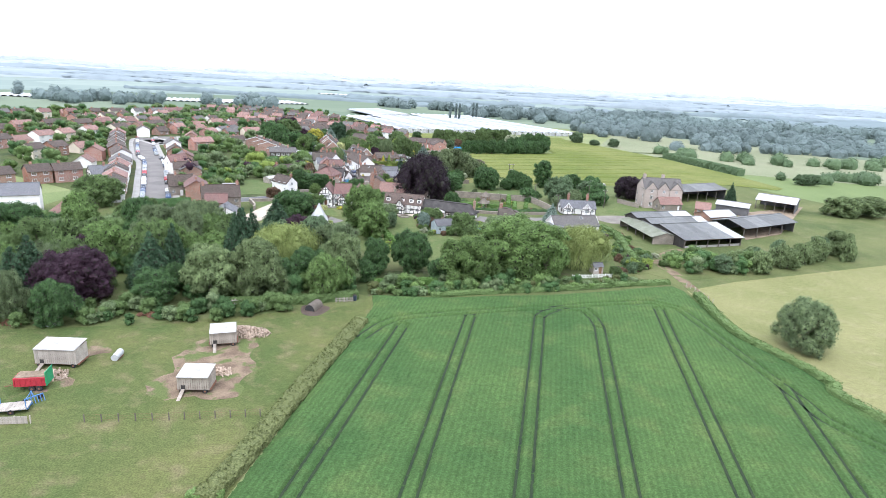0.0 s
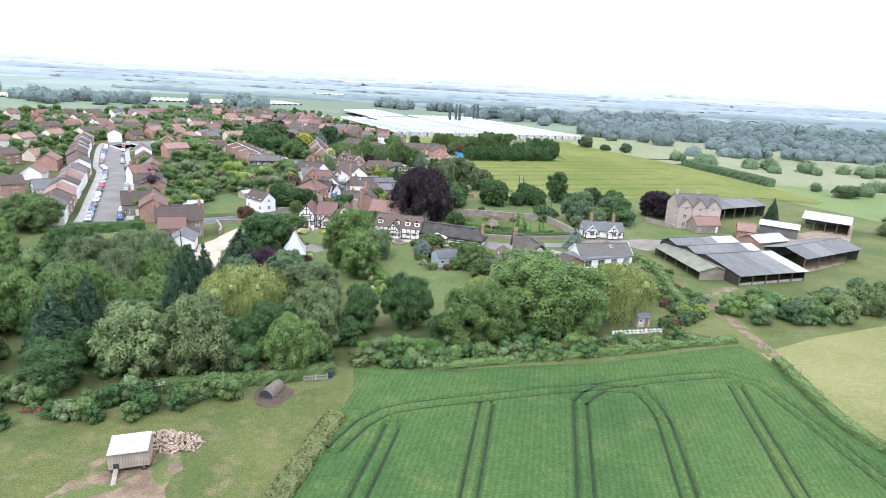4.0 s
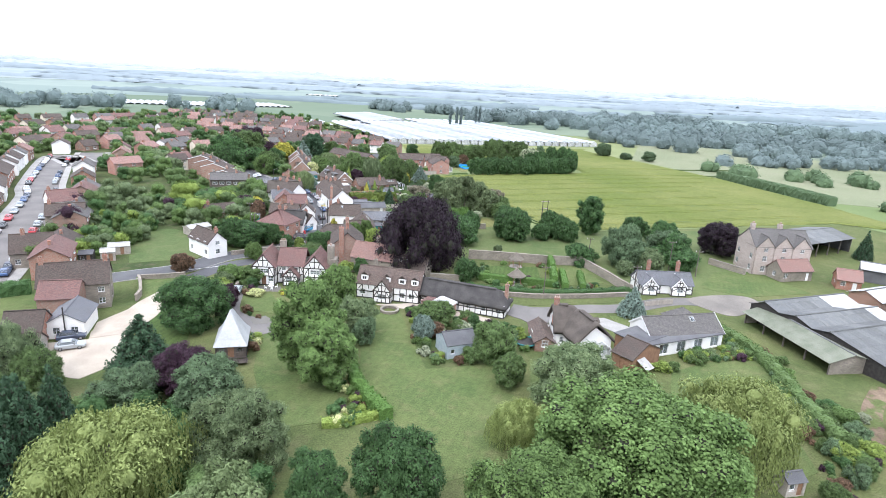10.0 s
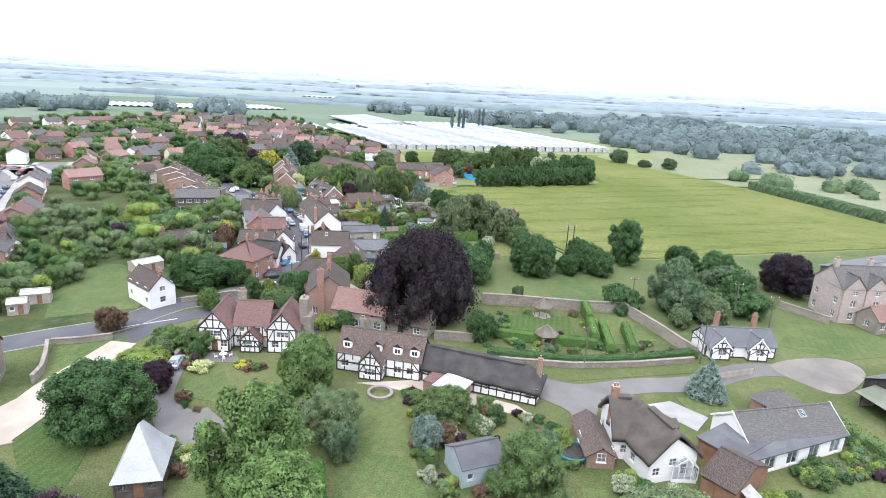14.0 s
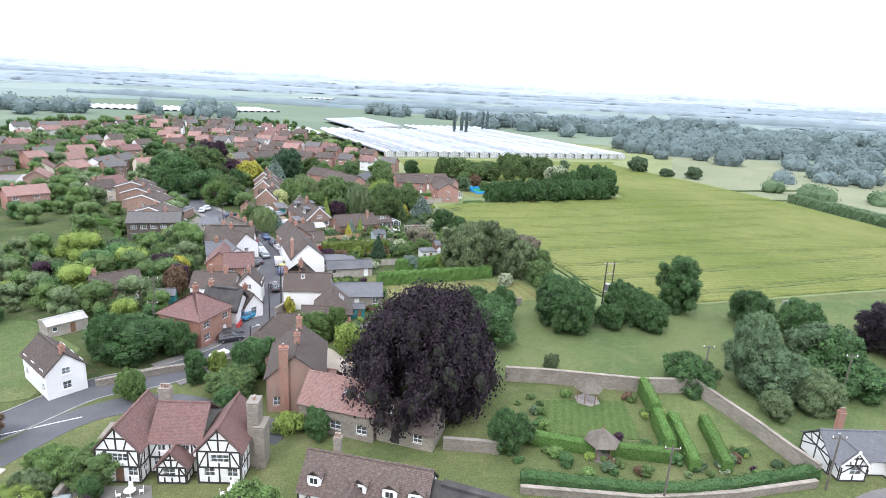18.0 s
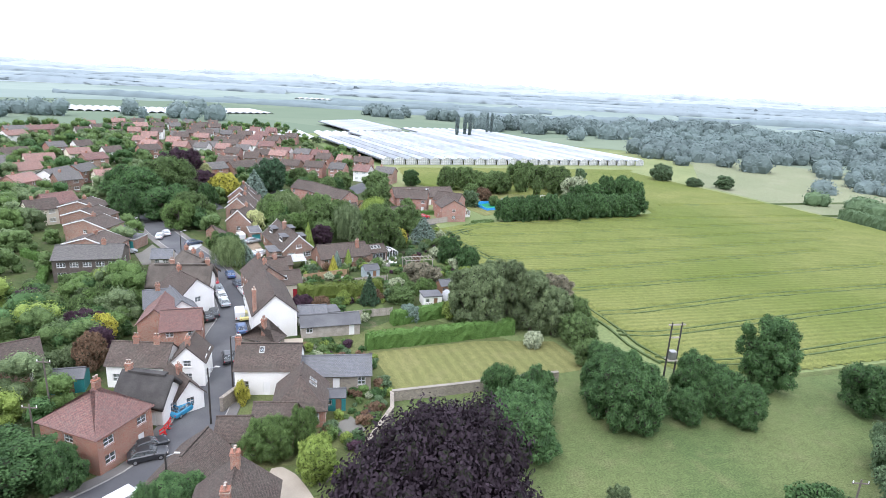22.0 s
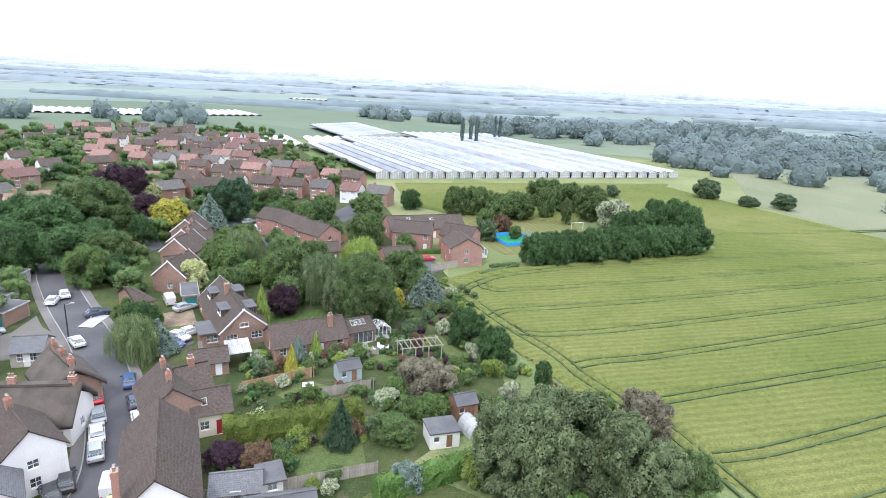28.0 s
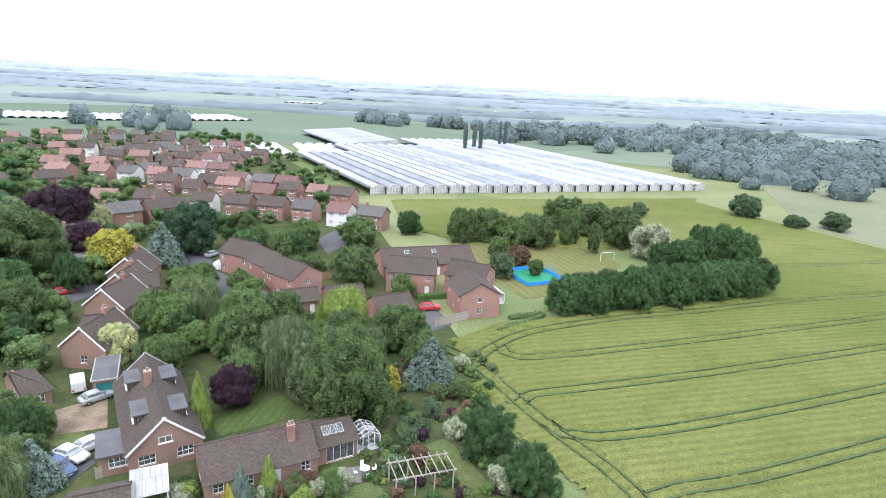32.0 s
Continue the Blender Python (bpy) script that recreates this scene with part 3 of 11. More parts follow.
patch("soil_bed", [(-26.2, 105.1), (-27.0, 109.2), (-22.7, 109.8), (-21.6, 108.1), (-23.4, 104.4)], 0.05, DARK_SOIL, "dark dug soil of the fenced hen pen", "earth", 0.8)
patch("meadow", [(57.6, 131.5), (57.9, 107.6), (65.0, 93.3), (66.5, 77.7), (98, 20), (128, -40), (320, -40), (330, 120), (127.2, 163.9), (72.7, 140.1)], 0.03, MEADOW, "pale straw-green hay meadow beside the wheat", "grass")
patch("rough_grass", [(34.9, 132.0), (52.1, 143.7), (61.4, 165.5), (68.8, 173.1), (76.1, 172.5), (91.1, 163.8), (79.2, 147.0), (57.0, 138.2)], 0.04, GRASS, "rough weedy green grass beside the farm track", "grass")
BARLEY_EDGE = [(24.8, 284.2), (21.9, 282.4), (28.8, 268.0), (44.2, 266.7), (73.5, 276.5), (144.2, 298.8), (163.7, 291.3), (170.3, 298.6), (163.6, 334.8), (145.5, 402.0), (94.2, 506.3), (99.2, 516.8), (-33.3, 477.1), (-24.9, 433.7), (-10.3, 423.3), (29.6, 419.2), (67.0, 435.9), (69.6, 396.6), (50.6, 386.9), (10.7, 368.5), (-2.1, 363.4), (-10.9, 355.0), (-10.1, 348.3), (-3.1, 326.0), (7.1, 308.4), (15.4, 295.6)]
BARLEY_EDGE = BARLEY_EDGE[:1] + BARLEY_EDGE[2:]
TRAMS = []
TRAMS.append(smooth_line([(-12.4, 351.4), (-7.2, 345.6), (-1.3, 334.4), (3.2, 326.3), (7.2, 320.3), (9.5, 315.7), (11.0, 311.4), (15.7, 303.5), (20.2, 296.0), (21.7, 291.7), (24.9, 282.4), (26.1, 276.8), (27.0, 274.8), (29.5, 270.1)]))
TRAMS.append(smooth_line([(-7.8, 344.6), (-6.4, 348.2), (-2.4, 354.2), (5.3, 360.6), (21.6, 368.2), (44.1, 376.2), (64.9, 384.3), (94.4, 393.6)]))
TRAMS.append(smooth_line([(-2.4, 353.5), (-1.8, 350.2), (0.4, 348.7), (8.3, 350.5), (29.2, 357.8), (53.7, 366.8), (83.1, 377.8)]))
TRAMS.append(smooth_line([(-1.1, 334.1), (-0.5, 335.4), (0.9, 336.7), (6.6, 338.5), (24.3, 344.2), (47.2, 352.4), (71.3, 361.4)]))
TRAMS.append(smooth_line([(1.7, 329.0), (3.3, 326.7), (7.7, 326.3), (18.8, 329.2), (38.4, 336.4), (59.3, 344.7)]))
TRAMS.append(smooth_line([(10.9, 314.6), (15.1, 316.5), (24.3, 319.2), (36.3, 323.9), (47.8, 328.6)]))
TRAMS.append(smooth_line([(78.1, 411.9), (93.3, 416.6), (116.2, 423.9)]))
TRAMS.append(smooth_line([(15.8, 303.9), (18.4, 303.9), (21.7, 304.7), (38.7, 311.2), (58.8, 318.7)]))
TRAMS.append(smooth_line([(23.8, 291.2), (30.0, 292.7), (44.4, 298.6), (62.7, 306.5), (78.5, 311.9)]))
TRAMS.append(smooth_line([(24.8, 281.9), (29.2, 281.5), (37.1, 283.6), (52.6, 289.9), (66.7, 295.4)]))
TRAMS.append(smooth_line([(28.5, 271.3), (33.5, 270.6), (41.8, 271.5), (53.1, 275.4), (78.2, 285.1)]))
TRAMS = TRAMS[:1] + [n + [longer(n[-2], n[-1], 60)] for n in TRAMS[1:]]
crop("barley_field", BARLEY_EDGE, 0.62, 0.65, TRAMS, BARLEY, "yellow-green ripening barley field with faint tramlines")
patch("meadow", [(-0.5, 229.1), (-18.6, 232.0), (-15.4, 254.2), (-0.9, 259.6), (14.3, 267.4), (25.9, 263.7), (43.4, 265.4), (71.0, 272.3), (137.3, 289.2), (66.3, 208.3), (40.1, 208.4), (32.8, 224.6), (22.9, 230.0)], 0.03, GRAZING, "green grazing paddock behind the walled garden", "grass", 0)
patch("garden_ground", [(-60, 208), (-34, 262), (-12, 290), (0, 300), (-8, 350), (-34, 436), (-46, 470), (-160, 700), (-420, 560), (-300, 300), (-112, 192)], 0.012, PLOTS, "dark mixed ground of gardens and allotments between the houses", "grass", 0)
patch("mown_paddock", [(-20.1, 268.2), (-2.5, 274.9), (11.8, 276.5), (16.1, 267.6), (13.9, 265.7), (-0.9, 259.9), (-14.8, 256.2)], 0.05, MOWN, "short mown yellowish grass paddock inside a wall", "grass", 0)
patch("playing_field", [(-12.0, 423.0), (30.3, 422.3), (34.0, 406.6), (14.5, 382.2), (5.0, 377.2), (-6.3, 399.5)], 0.05, MOWN, "short mown school playing field", "grass", 0)
patch("lawn", [(-16.6, 188.7), (-11.6, 191.1), (-5.4, 167.1), (6.6, 170.4), (8.7, 163.1), (4.4, 142.9), (-2.4, 139.7), (-9.9, 150.2), (-15.1, 160.2), (-16.7, 173.2)], 0.05, LAWN, "short mown green garden lawn with faint stripes", "lawn", 0)
patch("lawn", [(-43.5, 194.4), (-38.5, 196.1), (-34.4, 186.7), (-36.9, 186.4), (-40.4, 187.8)], 0.05, LAWN, "small green front lawn of the timbered house", "lawn", 1)
patch("lawn", [(-34.5, 175.6), (-32.0, 179.5), (-24.7, 167.7), (-18.0, 162.0), (-17.5, 151.0), (-23.6, 148.8), (-29.7, 158.6), (-32.0, 163.8)], 0.05, LAWN, "green lawn behind the white-roofed granary", "lawn", 0)
patch("lawn", [(-69.1, 201.5), (-56.7, 204.5), (-59.2, 189.4), (-61.3, 187.3)], 0.05, LAWN, "green verge lawn beside the gravel drive", "lawn", 0)
patch("lawn", [(-57.2, 176.9), (-58.1, 187.6), (-53.7, 196.4), (-44.9, 165.9)], 0.05, STRIPED, "striped green lawn beside the gravel drive", "lawn", 1.5)
patch("lawn", [(-92.7, 186.1), (-83.3, 191.2), (-75.7, 179.1), (-78.0, 174.4), (-84.5, 174.9)], 0.05, LAWN, "green lawn beside the brick barn house", "lawn", 0)
patch("lawn", [(-105.4, 180.3), (-82.3, 188.9), (-78.7, 181.0), (-96.0, 167.3)], 0.055, LAWN, "long green lawn behind the clipped hedge", "lawn", 0)
patch("lawn", [(35.3, 170.5), (42.7, 174.8), (52.5, 176.9), (52.7, 170.8), (48.5, 165.0), (32.7, 163.8), (44.6, 145.3), (35.4, 140.6)], 0.05, LAWN, "green back lawn of the bungalow", "lawn", 0)
patch("lawn", [(11.9, 172.1), (18.3, 171.4), (16.6, 162.6), (10.7, 162.1)], 0.05, LAWN, "small green lawn beside the trampoline", "lawn", 0)
patch("lawn", [(31.0, 194.0), (39.3, 195.9), (39.1, 191.1), (31.8, 188.6)], 0.05, LAWN, "small green front lawn of the bungalow", "lawn", 0)
patch("lawn", [(15.2, 199.8), (38.3, 206.2), (38.1, 202.8), (14.8, 197.4)], 0.05, GRASS, "grass verge along the garden wall", "lawn", 0)
patch("lawn", [(58.1, 215.4), (68.0, 229.0), (78.2, 230.9), (85.4, 215.6), (67.3, 210.5)], 0.05, LAWN, "green lawn before the stone manor house", "lawn", 0)
patch("lawn", [(8.6, 223.6), (20.7, 224.6), (20.2, 214.6), (7.8, 214.9)], 0.05, STRIPED, "boldly striped square lawn in the walled garden", "lawn", 0)
patch("lawn", [(25.0, 225.7), (32.1, 227.7), (35.2, 214.7), (26.4, 211.9)], 0.05, LAWN, "green lawn between clipped yew hedges", "lawn", 0)
patch("garden_ground", [(-90.5, 240.5), (-78.2, 241.5), (-64.2, 232.0), (-62.1, 217.0), (-75.2, 210.4)], 0.05, GRAZING, "long rough grass of an orchard plot", "grass", 0)
patch("lawn", [(-29.8, 288.1), (-20.8, 291.2), (-19.4, 285.7), (-26.6, 283.1)], 0.05, LAWN, "green back garden lawn beside a plank fence", "lawn", 0)
patch("lawn", [(-34.1, 300.8), (-30.3, 305.3), (-25.8, 303.3), (-32.1, 299.2)], 0.05, LAWN, "narrow green garden lawn with a white bench", "lawn", 0)
patch("lawn", [(-43.5, 326.3), (-35.0, 332.9), (-32.9, 330.9), (-33.3, 326.6), (-39.9, 322.5)], 0.05, STRIPED, "bright green lawn behind the dormer bungalow", "lawn", 0)
patch("lawn", [(-15.7, 321.9), (-11.8, 324.6), (-6.7, 315.7), (-8.7, 313.4), (-13.8, 319.2)], 0.05, LAWN, "sloping green lawn beside the pergola", "lawn", 0)
patch("lawn", [(-23.6, 313.4), (-20.1, 315.6), (-17.9, 312.7), (-24.0, 312.3)], 0.05, LAWN, "small green garden lawn below the terrace", "lawn", 0)
patch("lawn", [(-78.9, 342.4), (-77.0, 349.1), (-75.3, 344.9), (-76.9, 340.6)], 0.05, LAWN, "small green garden lawn behind a hedge", "lawn", 0)
patch("lawn", [(-60.2, 320.4), (-57.1, 321.9), (-54.4, 319.7), (-59.5, 318.7)], 0.06, LAWN, "crescent lawn beside the parked cars", "lawn", 0.6)
patch("churchyard", [(-111.2, 405.3), (-106.5, 412.3), (-94.1, 393.0), (-98.2, 387.6)], 0.05, GRASS, "grassy churchyard under tall trees", "grass", 0)
patch("lawn", [(-33.0, 235.7), (-23.1, 238.6), (-20.5, 233.5), (-25.1, 231.3)], 0.05, LAWN, "green lawn beside the curved gravel path", "lawn", 0)

# ---- roads, lanes and yards ----

MAIN = [(-78.4, 196.6), (-70.1, 203.1), (-62.1, 209.2), (-55.7, 219.9), (-47.6, 225.2), (-40.9, 233.9), (-39.8, 240.3), (-40.0, 248.4), (-41.9, 257.2), (-45.4, 270.1), (-47.0, 281.5), (-52.1, 292.1), (-58.2, 301.5), (-67.0, 313.4), (-80.5, 328.7), (-92.1, 343.1), (-99.0, 353.0), (-106.1, 355.2)]
road = part("road", ribbon(MAIN, 6.2, -0.2, 0.06), ASPHALT, None)
tagged(road, "grey asphalt village street winding between cottages", "road", kind="structure")
for s in (-1, 1):
    k = part("kerb", ribbon(MAIN, 0.15, -0.2, 0.16, None, s * 3.17), CONCRETE, None)
    tagged(k, "pale concrete kerb along the village street", "kerb", kind="structure")
    k = part("pavement", ribbon(MAIN[4:], 1.3, -0.2, 0.15, None, s * 3.9), PALE_ASPHALT, None)
    tagged(k, "narrow worn asphalt pavement along the cottages", "pavement", kind="structure")
LANE = [(-57.7, 203.5), (-52.6, 214.0), (-42.5, 217.8), (-26.0, 211.5), (-18.0, 209.9), (-2.4, 219.4), (11.2, 195.7), (17.1, 194.4), (26.4, 197.3), (35.7, 199.0), (48.2, 205.0), (59.5, 204.7)]
tagged(part("lane", ribbon(LANE[:4], 4.4, -0.2, 0.05), ASPHALT, None), "narrow asphalt lane behind the timbered house", "lane", kind="structure")
tagged(part("lane", ribbon(LANE[6:], 4.6, -0.2, 0.05), PALE_ASPHALT, None), "pale farm lane along the garden wall", "lane", kind="structure")
HIGH = [(-92.1, 176.6), (-98.8, 197.1), (-114.1, 228.8), (-135.6, 271.9), (-148.5, 291.7), (-180.4, 353.1), (-161.2, 339.2), (-176.2, 372.0)]
tagged(part("high_street", ribbon(HIGH, 10.5, -0.2, 0.05), PALE_ASPHALT, None), "broad grey high street lined with parked cars", "road", kind="structure")
for s in (-1, 1):
    tagged(part("pavement", ribbon(HIGH, 2.2, -0.2, 0.15, None, s * 6.4), CONCRETE, None), "pale paved footway of the high street", "pavement", kind="structure")
patch("drive", [(-45.0, 207.4), (-44.7, 199.9), (-42.1, 187.6), (-39.1, 184.4), (-32.8, 181.7), (-32.0, 179.5), (-35.5, 176.2), (-40.7, 179.3), (-45.0, 187.3), (-47.0, 199.6), (-48.0, 209.8)], 0.055, PALE_ASPHALT, "curved grey asphalt drive to the granary", "drive", 1.0)
patch("brick_terrace", [(-38.5, 182.8), (-36.3, 184.7), (-33.2, 181.7), (-37.2, 180.5)], 0.075, PAVING, "low red brick terrace beside the drive", "terrace", 0)
patch("gravel_court", [(-67.5, 168.8), (-61.6, 171.1), (-64.0, 177.9), (-61.8, 184.4), (-56.5, 173.4), (-53.0, 163.0), (-55.5, 158.3), (-63.8, 159.3)], 0.055, GRAVEL, "cream gravel courtyard before the lodge", "drive", 0)
DRIVE = [(-57.0, 202.6), (-57.9, 194.5), (-58.9, 187.6), (-58.6, 181.4), (-59.4, 174.5), (-58.6, 173.1)]
tagged(part("gravel_drive", ribbon(DRIVE, 4.4, -0.2, 0.14, None, 0, 2.0, 7.0), GRAVEL, None), "curving cream gravel drive between lawns", "drive", kind="structure")
LINES.append((DRIVE, 3.0))
patch("gravel_path", [(-27.7, 237.2), (-24.9, 236.5), (-20.9, 231.0), (-20.3, 227.2), (-23.8, 229.1), (-26.7, 231.2)], 0.06, GRAVEL, "curved pale gravel path beside the brick house", "path", 1)
patch("house_yard", [(9.6, 194.5), (19.5, 196.7), (17.8, 188.8), (13.8, 181.8), (13.7, 188.4), (10.2, 191.7)], 0.052, PALE_ASPHALT, "grey forecourt before the thatched cottage", "yard", 1.5)
patch("farm_yard", [(52.1, 206.8), (60.4, 210.6), (67.3, 210.5), (67.7, 205.4), (59.0, 197.9), (54.4, 200.7)], 0.05, YARD, "pale dusty farm yard", "yard", 1.5)
patch("farm_yard", [(113.8, 227.8), (152.2, 249.9), (114.0, 196.0), (96.7, 184.8)], 0.05, SOIL, "dusty brown yard between the barns", "yard", 0)
patch("drive", [(25.6, 191.5), (29.7, 192.9), (33.7, 188.8), (30.6, 185.1)], 0.055, CONCRETE, "pale concrete drive of the bungalow", "drive", 0)
patch("gravel_path", [(-17.3, 193.4), (-13.6, 192.8), (-4.4, 193.9), (8.6, 186.1), (6.3, 189.4), (-5.4, 195.9)], 0.06, GRAVEL, "pale gravel path along the cottage fronts", "path", 0)
patch("drive", [(-63.4, 325.6), (-58.3, 330.5), (-54.2, 323.0), (-60.4, 320.5)], 0.055, SOIL, "sandy brown gravel drive with parked cars", "drive", 0)
patch("drive", [(-60.0, 317.6), (-55.4, 319.1), (-51.7, 316.1), (-52.4, 313.1), (-55.4, 311.9)], 0.055, ASPHALT, "dark asphalt drive with parked cars", "drive", 0)
patch("drive", [(-90.9, 372.9), (-87.0, 377.2), (-80.5, 367.7), (-82.6, 361.3), (-86.8, 363.6)], 0.055, ASPHALT, "dark asphalt parking court", "drive", 0)
patch("estate_road", [(-78.1, 401.1), (-74.5, 404.4), (-63.6, 385.1), (-56.9, 378.4), (-56.2, 368.2), (-63.7, 377.3), (-71.8, 387.9)], 0.055, ASPHALT, "grey asphalt close between brick houses", "road", 0)
patch("estate_road", [(-47.8, 415.6), (-44.0, 429.5), (-38.3, 414.6), (-42.2, 402.8)], 0.055, ASPHALT, "grey asphalt turning head between brick houses", "road", 0)
patch("forecourt", [(-81.9, 315.9), (-82.5, 323.0), (-78.6, 318.6), (-72.9, 314.8), (-72.1, 310.7), (-76.8, 306.3), (-82.8, 314.6)], 0.058, PAVING, "paved forecourt of the flat garages", "yard", 0)
patch("terrace", [(-23.6, 317.4), (-21.8, 318.0), (-20.3, 316.6), (-21.3, 315.0), (-23.3, 315.4)], 0.07, PAVING, "round brick-paved terrace with a table", "terrace", 1)
patch("terrace", [(-23.1, 245.5), (-20.4, 248.9), (-17.9, 245.9), (-20.1, 243.7)], 0.07, PAVING, "paved courtyard with garden furniture", "terrace", 0)
patch("drive", [(-37.8, 270.9), (-32.4, 272.5), (-31.5, 268.8), (-36.4, 267.7)], 0.06, GRAVEL, "cream gravel parking place", "drive", 0)
patch("drive", [(-18.4, 364.5), (-14.2, 369.6), (-10.8, 361.4), (-14.9, 357.0)], 0.06, ASPHALT, "dark asphalt drive of a brick house", "drive", 0)
bm = ribbon([(59.4, 129.9), (59.6, 137.0), (59.2, 145.5), (58.2, 153.0), (61.8, 160.5), (69.5, 169.0)], 2.8, -0.2, 0.06)
tagged(part("farm_track", bm, TRODDEN, None), "rutted brown earth track to the barn", "track", kind="structure")
bm = bmesh.new()
a, b = Vector((*(-60.6, 208.2), 0)), Vector((*(-53.1, 213.1), 0))
for i in range(12):
    c = a.lerp(b, (i + 0.2) / 12)
    d = (b - a).normalized()
    ribbon([c, c + d * 0.9], 0.2, 0.0, 0.075, bm)
tagged(part("road_marking", bm, LINE, road), "white dashed give-way line")

LINES += [(MAIN, 5.2), (LANE[:4], 2.8), (LANE[6:], 3.0), (HIGH, 8.0)]



# ---- trees, shrubs and hedges ----
RNG = np.random.default_rng(11)
CORES = {}
DENSE, FINE = 2.0, 0.68


def ball():
    if "ball" not in CORES:
        bm = bmesh.new()
        bmesh.ops.create_icosphere(bm, subdivisions=2, radius=1)
        CORES["ball"] = (np.array([v.co[:] for v in bm.verts]), np.array([[v.index for v in q.verts] for q in bm.faces]))
        bm.free()
    return CORES["ball"]


def leaf_mesh(name, lobes, per, size, mat, droop=0.0, flat=1.0, stretch=1.0, core=0.74, seed=1, heart=False, spread=0.24):
    """Clumps of leaves set round many small boughs; each bough has a dense heart."""
    rng = np.random.default_rng(seed)
    V, Q, n0 = [], [], 0
    bv, bf = ball()
    T = []
    for cx, cy, cz, rr in lobes:
        if core:
            v = bv * (rr * core * rng.uniform(0.85, 1.1, (len(bv), 1))) * (1, 1, flat) + (cx, cy, cz)
            V.append(v)
            T.append(bf + n0)
            n0 += len(bv)
        n = int(per * (rr / 0.35) ** 1.3 * DENSE) + 6
        d = rng.normal(size=(n, 3))
        d[:, 2] += 0.25
        d /= np.linalg.norm(d, axis=1)[:, None]
        c = np.array((cx, cy, cz)) + d * (rr * rng.uniform(0.96 - spread, 0.96 + spread, (n, 1))) * (1, 1, flat)
        nr = d + rng.normal(size=(n, 3)) * 0.42
        nr[:, 2] += 0.35
        nr /= np.linalg.norm(nr, axis=1)[:, None]
        up = np.tile((0.0, 0.0, -1.0), (n, 1)) * droop + rng.normal(size=(n, 3)) * (1 - droop)
        u = np.cross(nr, up)
        u /= np.linalg.norm(u, axis=1)[:, None] + 1e-6
        w = np.cross(u, nr)
        s = size * FINE * rng.uniform(0.6, 1.35, (n, 1))
        o, e, f = (u * s, w * s * stretch, (1, 1, flat))
        quad = np.stack([c + (-o * 0.5 - e * 0.25) * f, c + (o * 0.1 - e * 0.62) * f, c + (o * 0.55 + e * 0.2) * f, c + (-o * 0.12 + e * 0.6) * f], 1).reshape(-1, 3)
        V.append(quad)
        Q.append(np.arange(n * 4).reshape(-1, 4) + n0)
        n0 += n * 4
    me = bpy.data.meshes.new(name)
    me.from_pydata(np.concatenate(V).tolist(), [], (np.concatenate(T).tolist() if T else []) + np.concatenate(Q).tolist())
    me.materials.append(mat)
    # Hearts take the near-black twig colour that paints shade between the leaves.
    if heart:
        me.materials.append(TWIG_SHADE)
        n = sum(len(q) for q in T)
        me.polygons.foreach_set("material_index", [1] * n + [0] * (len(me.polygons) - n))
    return me


def round_lobes(rng, n, r, z0=0.16, top=0.98, fat=1.0, low=0.35, edge=0.5):
    """Boughs over an uneven dome: (x, y, z, radius) with the crown one wide and one high."""
    out = []
    ph = rng.uniform(0, 6.28)
    for i in range(n):
        u = (i + 0.5) / n
        th = i * 2.39996 + rng.uniform(-0.4, 0.4)
        zz = z0 + (top - z0) * (u ** 0.9)
        h = (zz - z0) / (top - z0)
        prof = math.sqrt(max(0.0, 1 - max(0, (h - low) / (1 - low)) ** 2)) if h > low else 0.62 + 0.38 * math.sqrt(h / low)
        prof *= 1 + 0.14 * math.sin(2 * th + ph) + 0.1 * math.sin(3 * th + 4 * h + ph * 2)
        k = prof * rng.uniform(edge, 0.68 + 0.32 * edge) * fat
        out.append((k * math.cos(th), k * math.sin(th), zz * 0.86, r * rng.uniform(0.6, 1.45)))
    for i in range(max(3, n // 8)):
        out.append((rng.uniform(-0.4, 0.4), rng.uniform(-0.4, 0.4), rng.uniform(0.3, 0.75), min(0.36, r * 1.9)))
    return [(x, y, min(z, 0.97 - q * 0.45), q) for x, y, z, q in out]


def bough_lobes(rng, boughs, rb, m, r, z0=0.14, top=0.96, low=0.35, squash=0.6):
    """Great boughs over an uneven dome, each broken into smaller sprays; the crown is one wide and one high."""
    out = []
    ph = rng.uniform(0, 6.28)
    for i in range(boughs):
        u = (i + 0.5) / boughs
        th = i * 2.39996 + rng.uniform(-0.5, 0.5)
        h = u ** 0.85
        prof = math.sqrt(max(0.0, 1 - ((h - low) / (1 - low)) ** 2)) if h > low else 0.66 + 0.34 * math.sqrt(h / low)
        prof *= 1 + 0.12 * math.sin(2 * th + ph) + 0.1 * math.sin(3 * th + 4 * h + ph * 2)
        q = rb * rng.uniform(0.65, 1.25)
        k = max(0.0, prof * rng.uniform(0.88, 1.05) - q * 0.8)
        cx, cy, cz = k * math.cos(th), k * math.sin(th), min(z0 + (top - z0) * h, top - q * squash * 0.9)
        out.append((cx * 0.9, cy * 0.9, cz, q * 0.8))
        for j in range(m):
            d = rng.normal(size=3) + np.array((math.cos(th) * 0.5, math.sin(th) * 0.5, 0.45))
            d /= np.linalg.norm(d)
            e = q * rng.uniform(0.75, 1.02)
            out.append((cx + d[0] * e, cy + d[1] * e, max(z0 * 0.5, cz + d[2] * e * squash), r * rng.uniform(0.55, 1.35)))
    return [(x * 0.86, y * 0.86, z * 0.95, q * 0.9) for x, y, z, q in out]


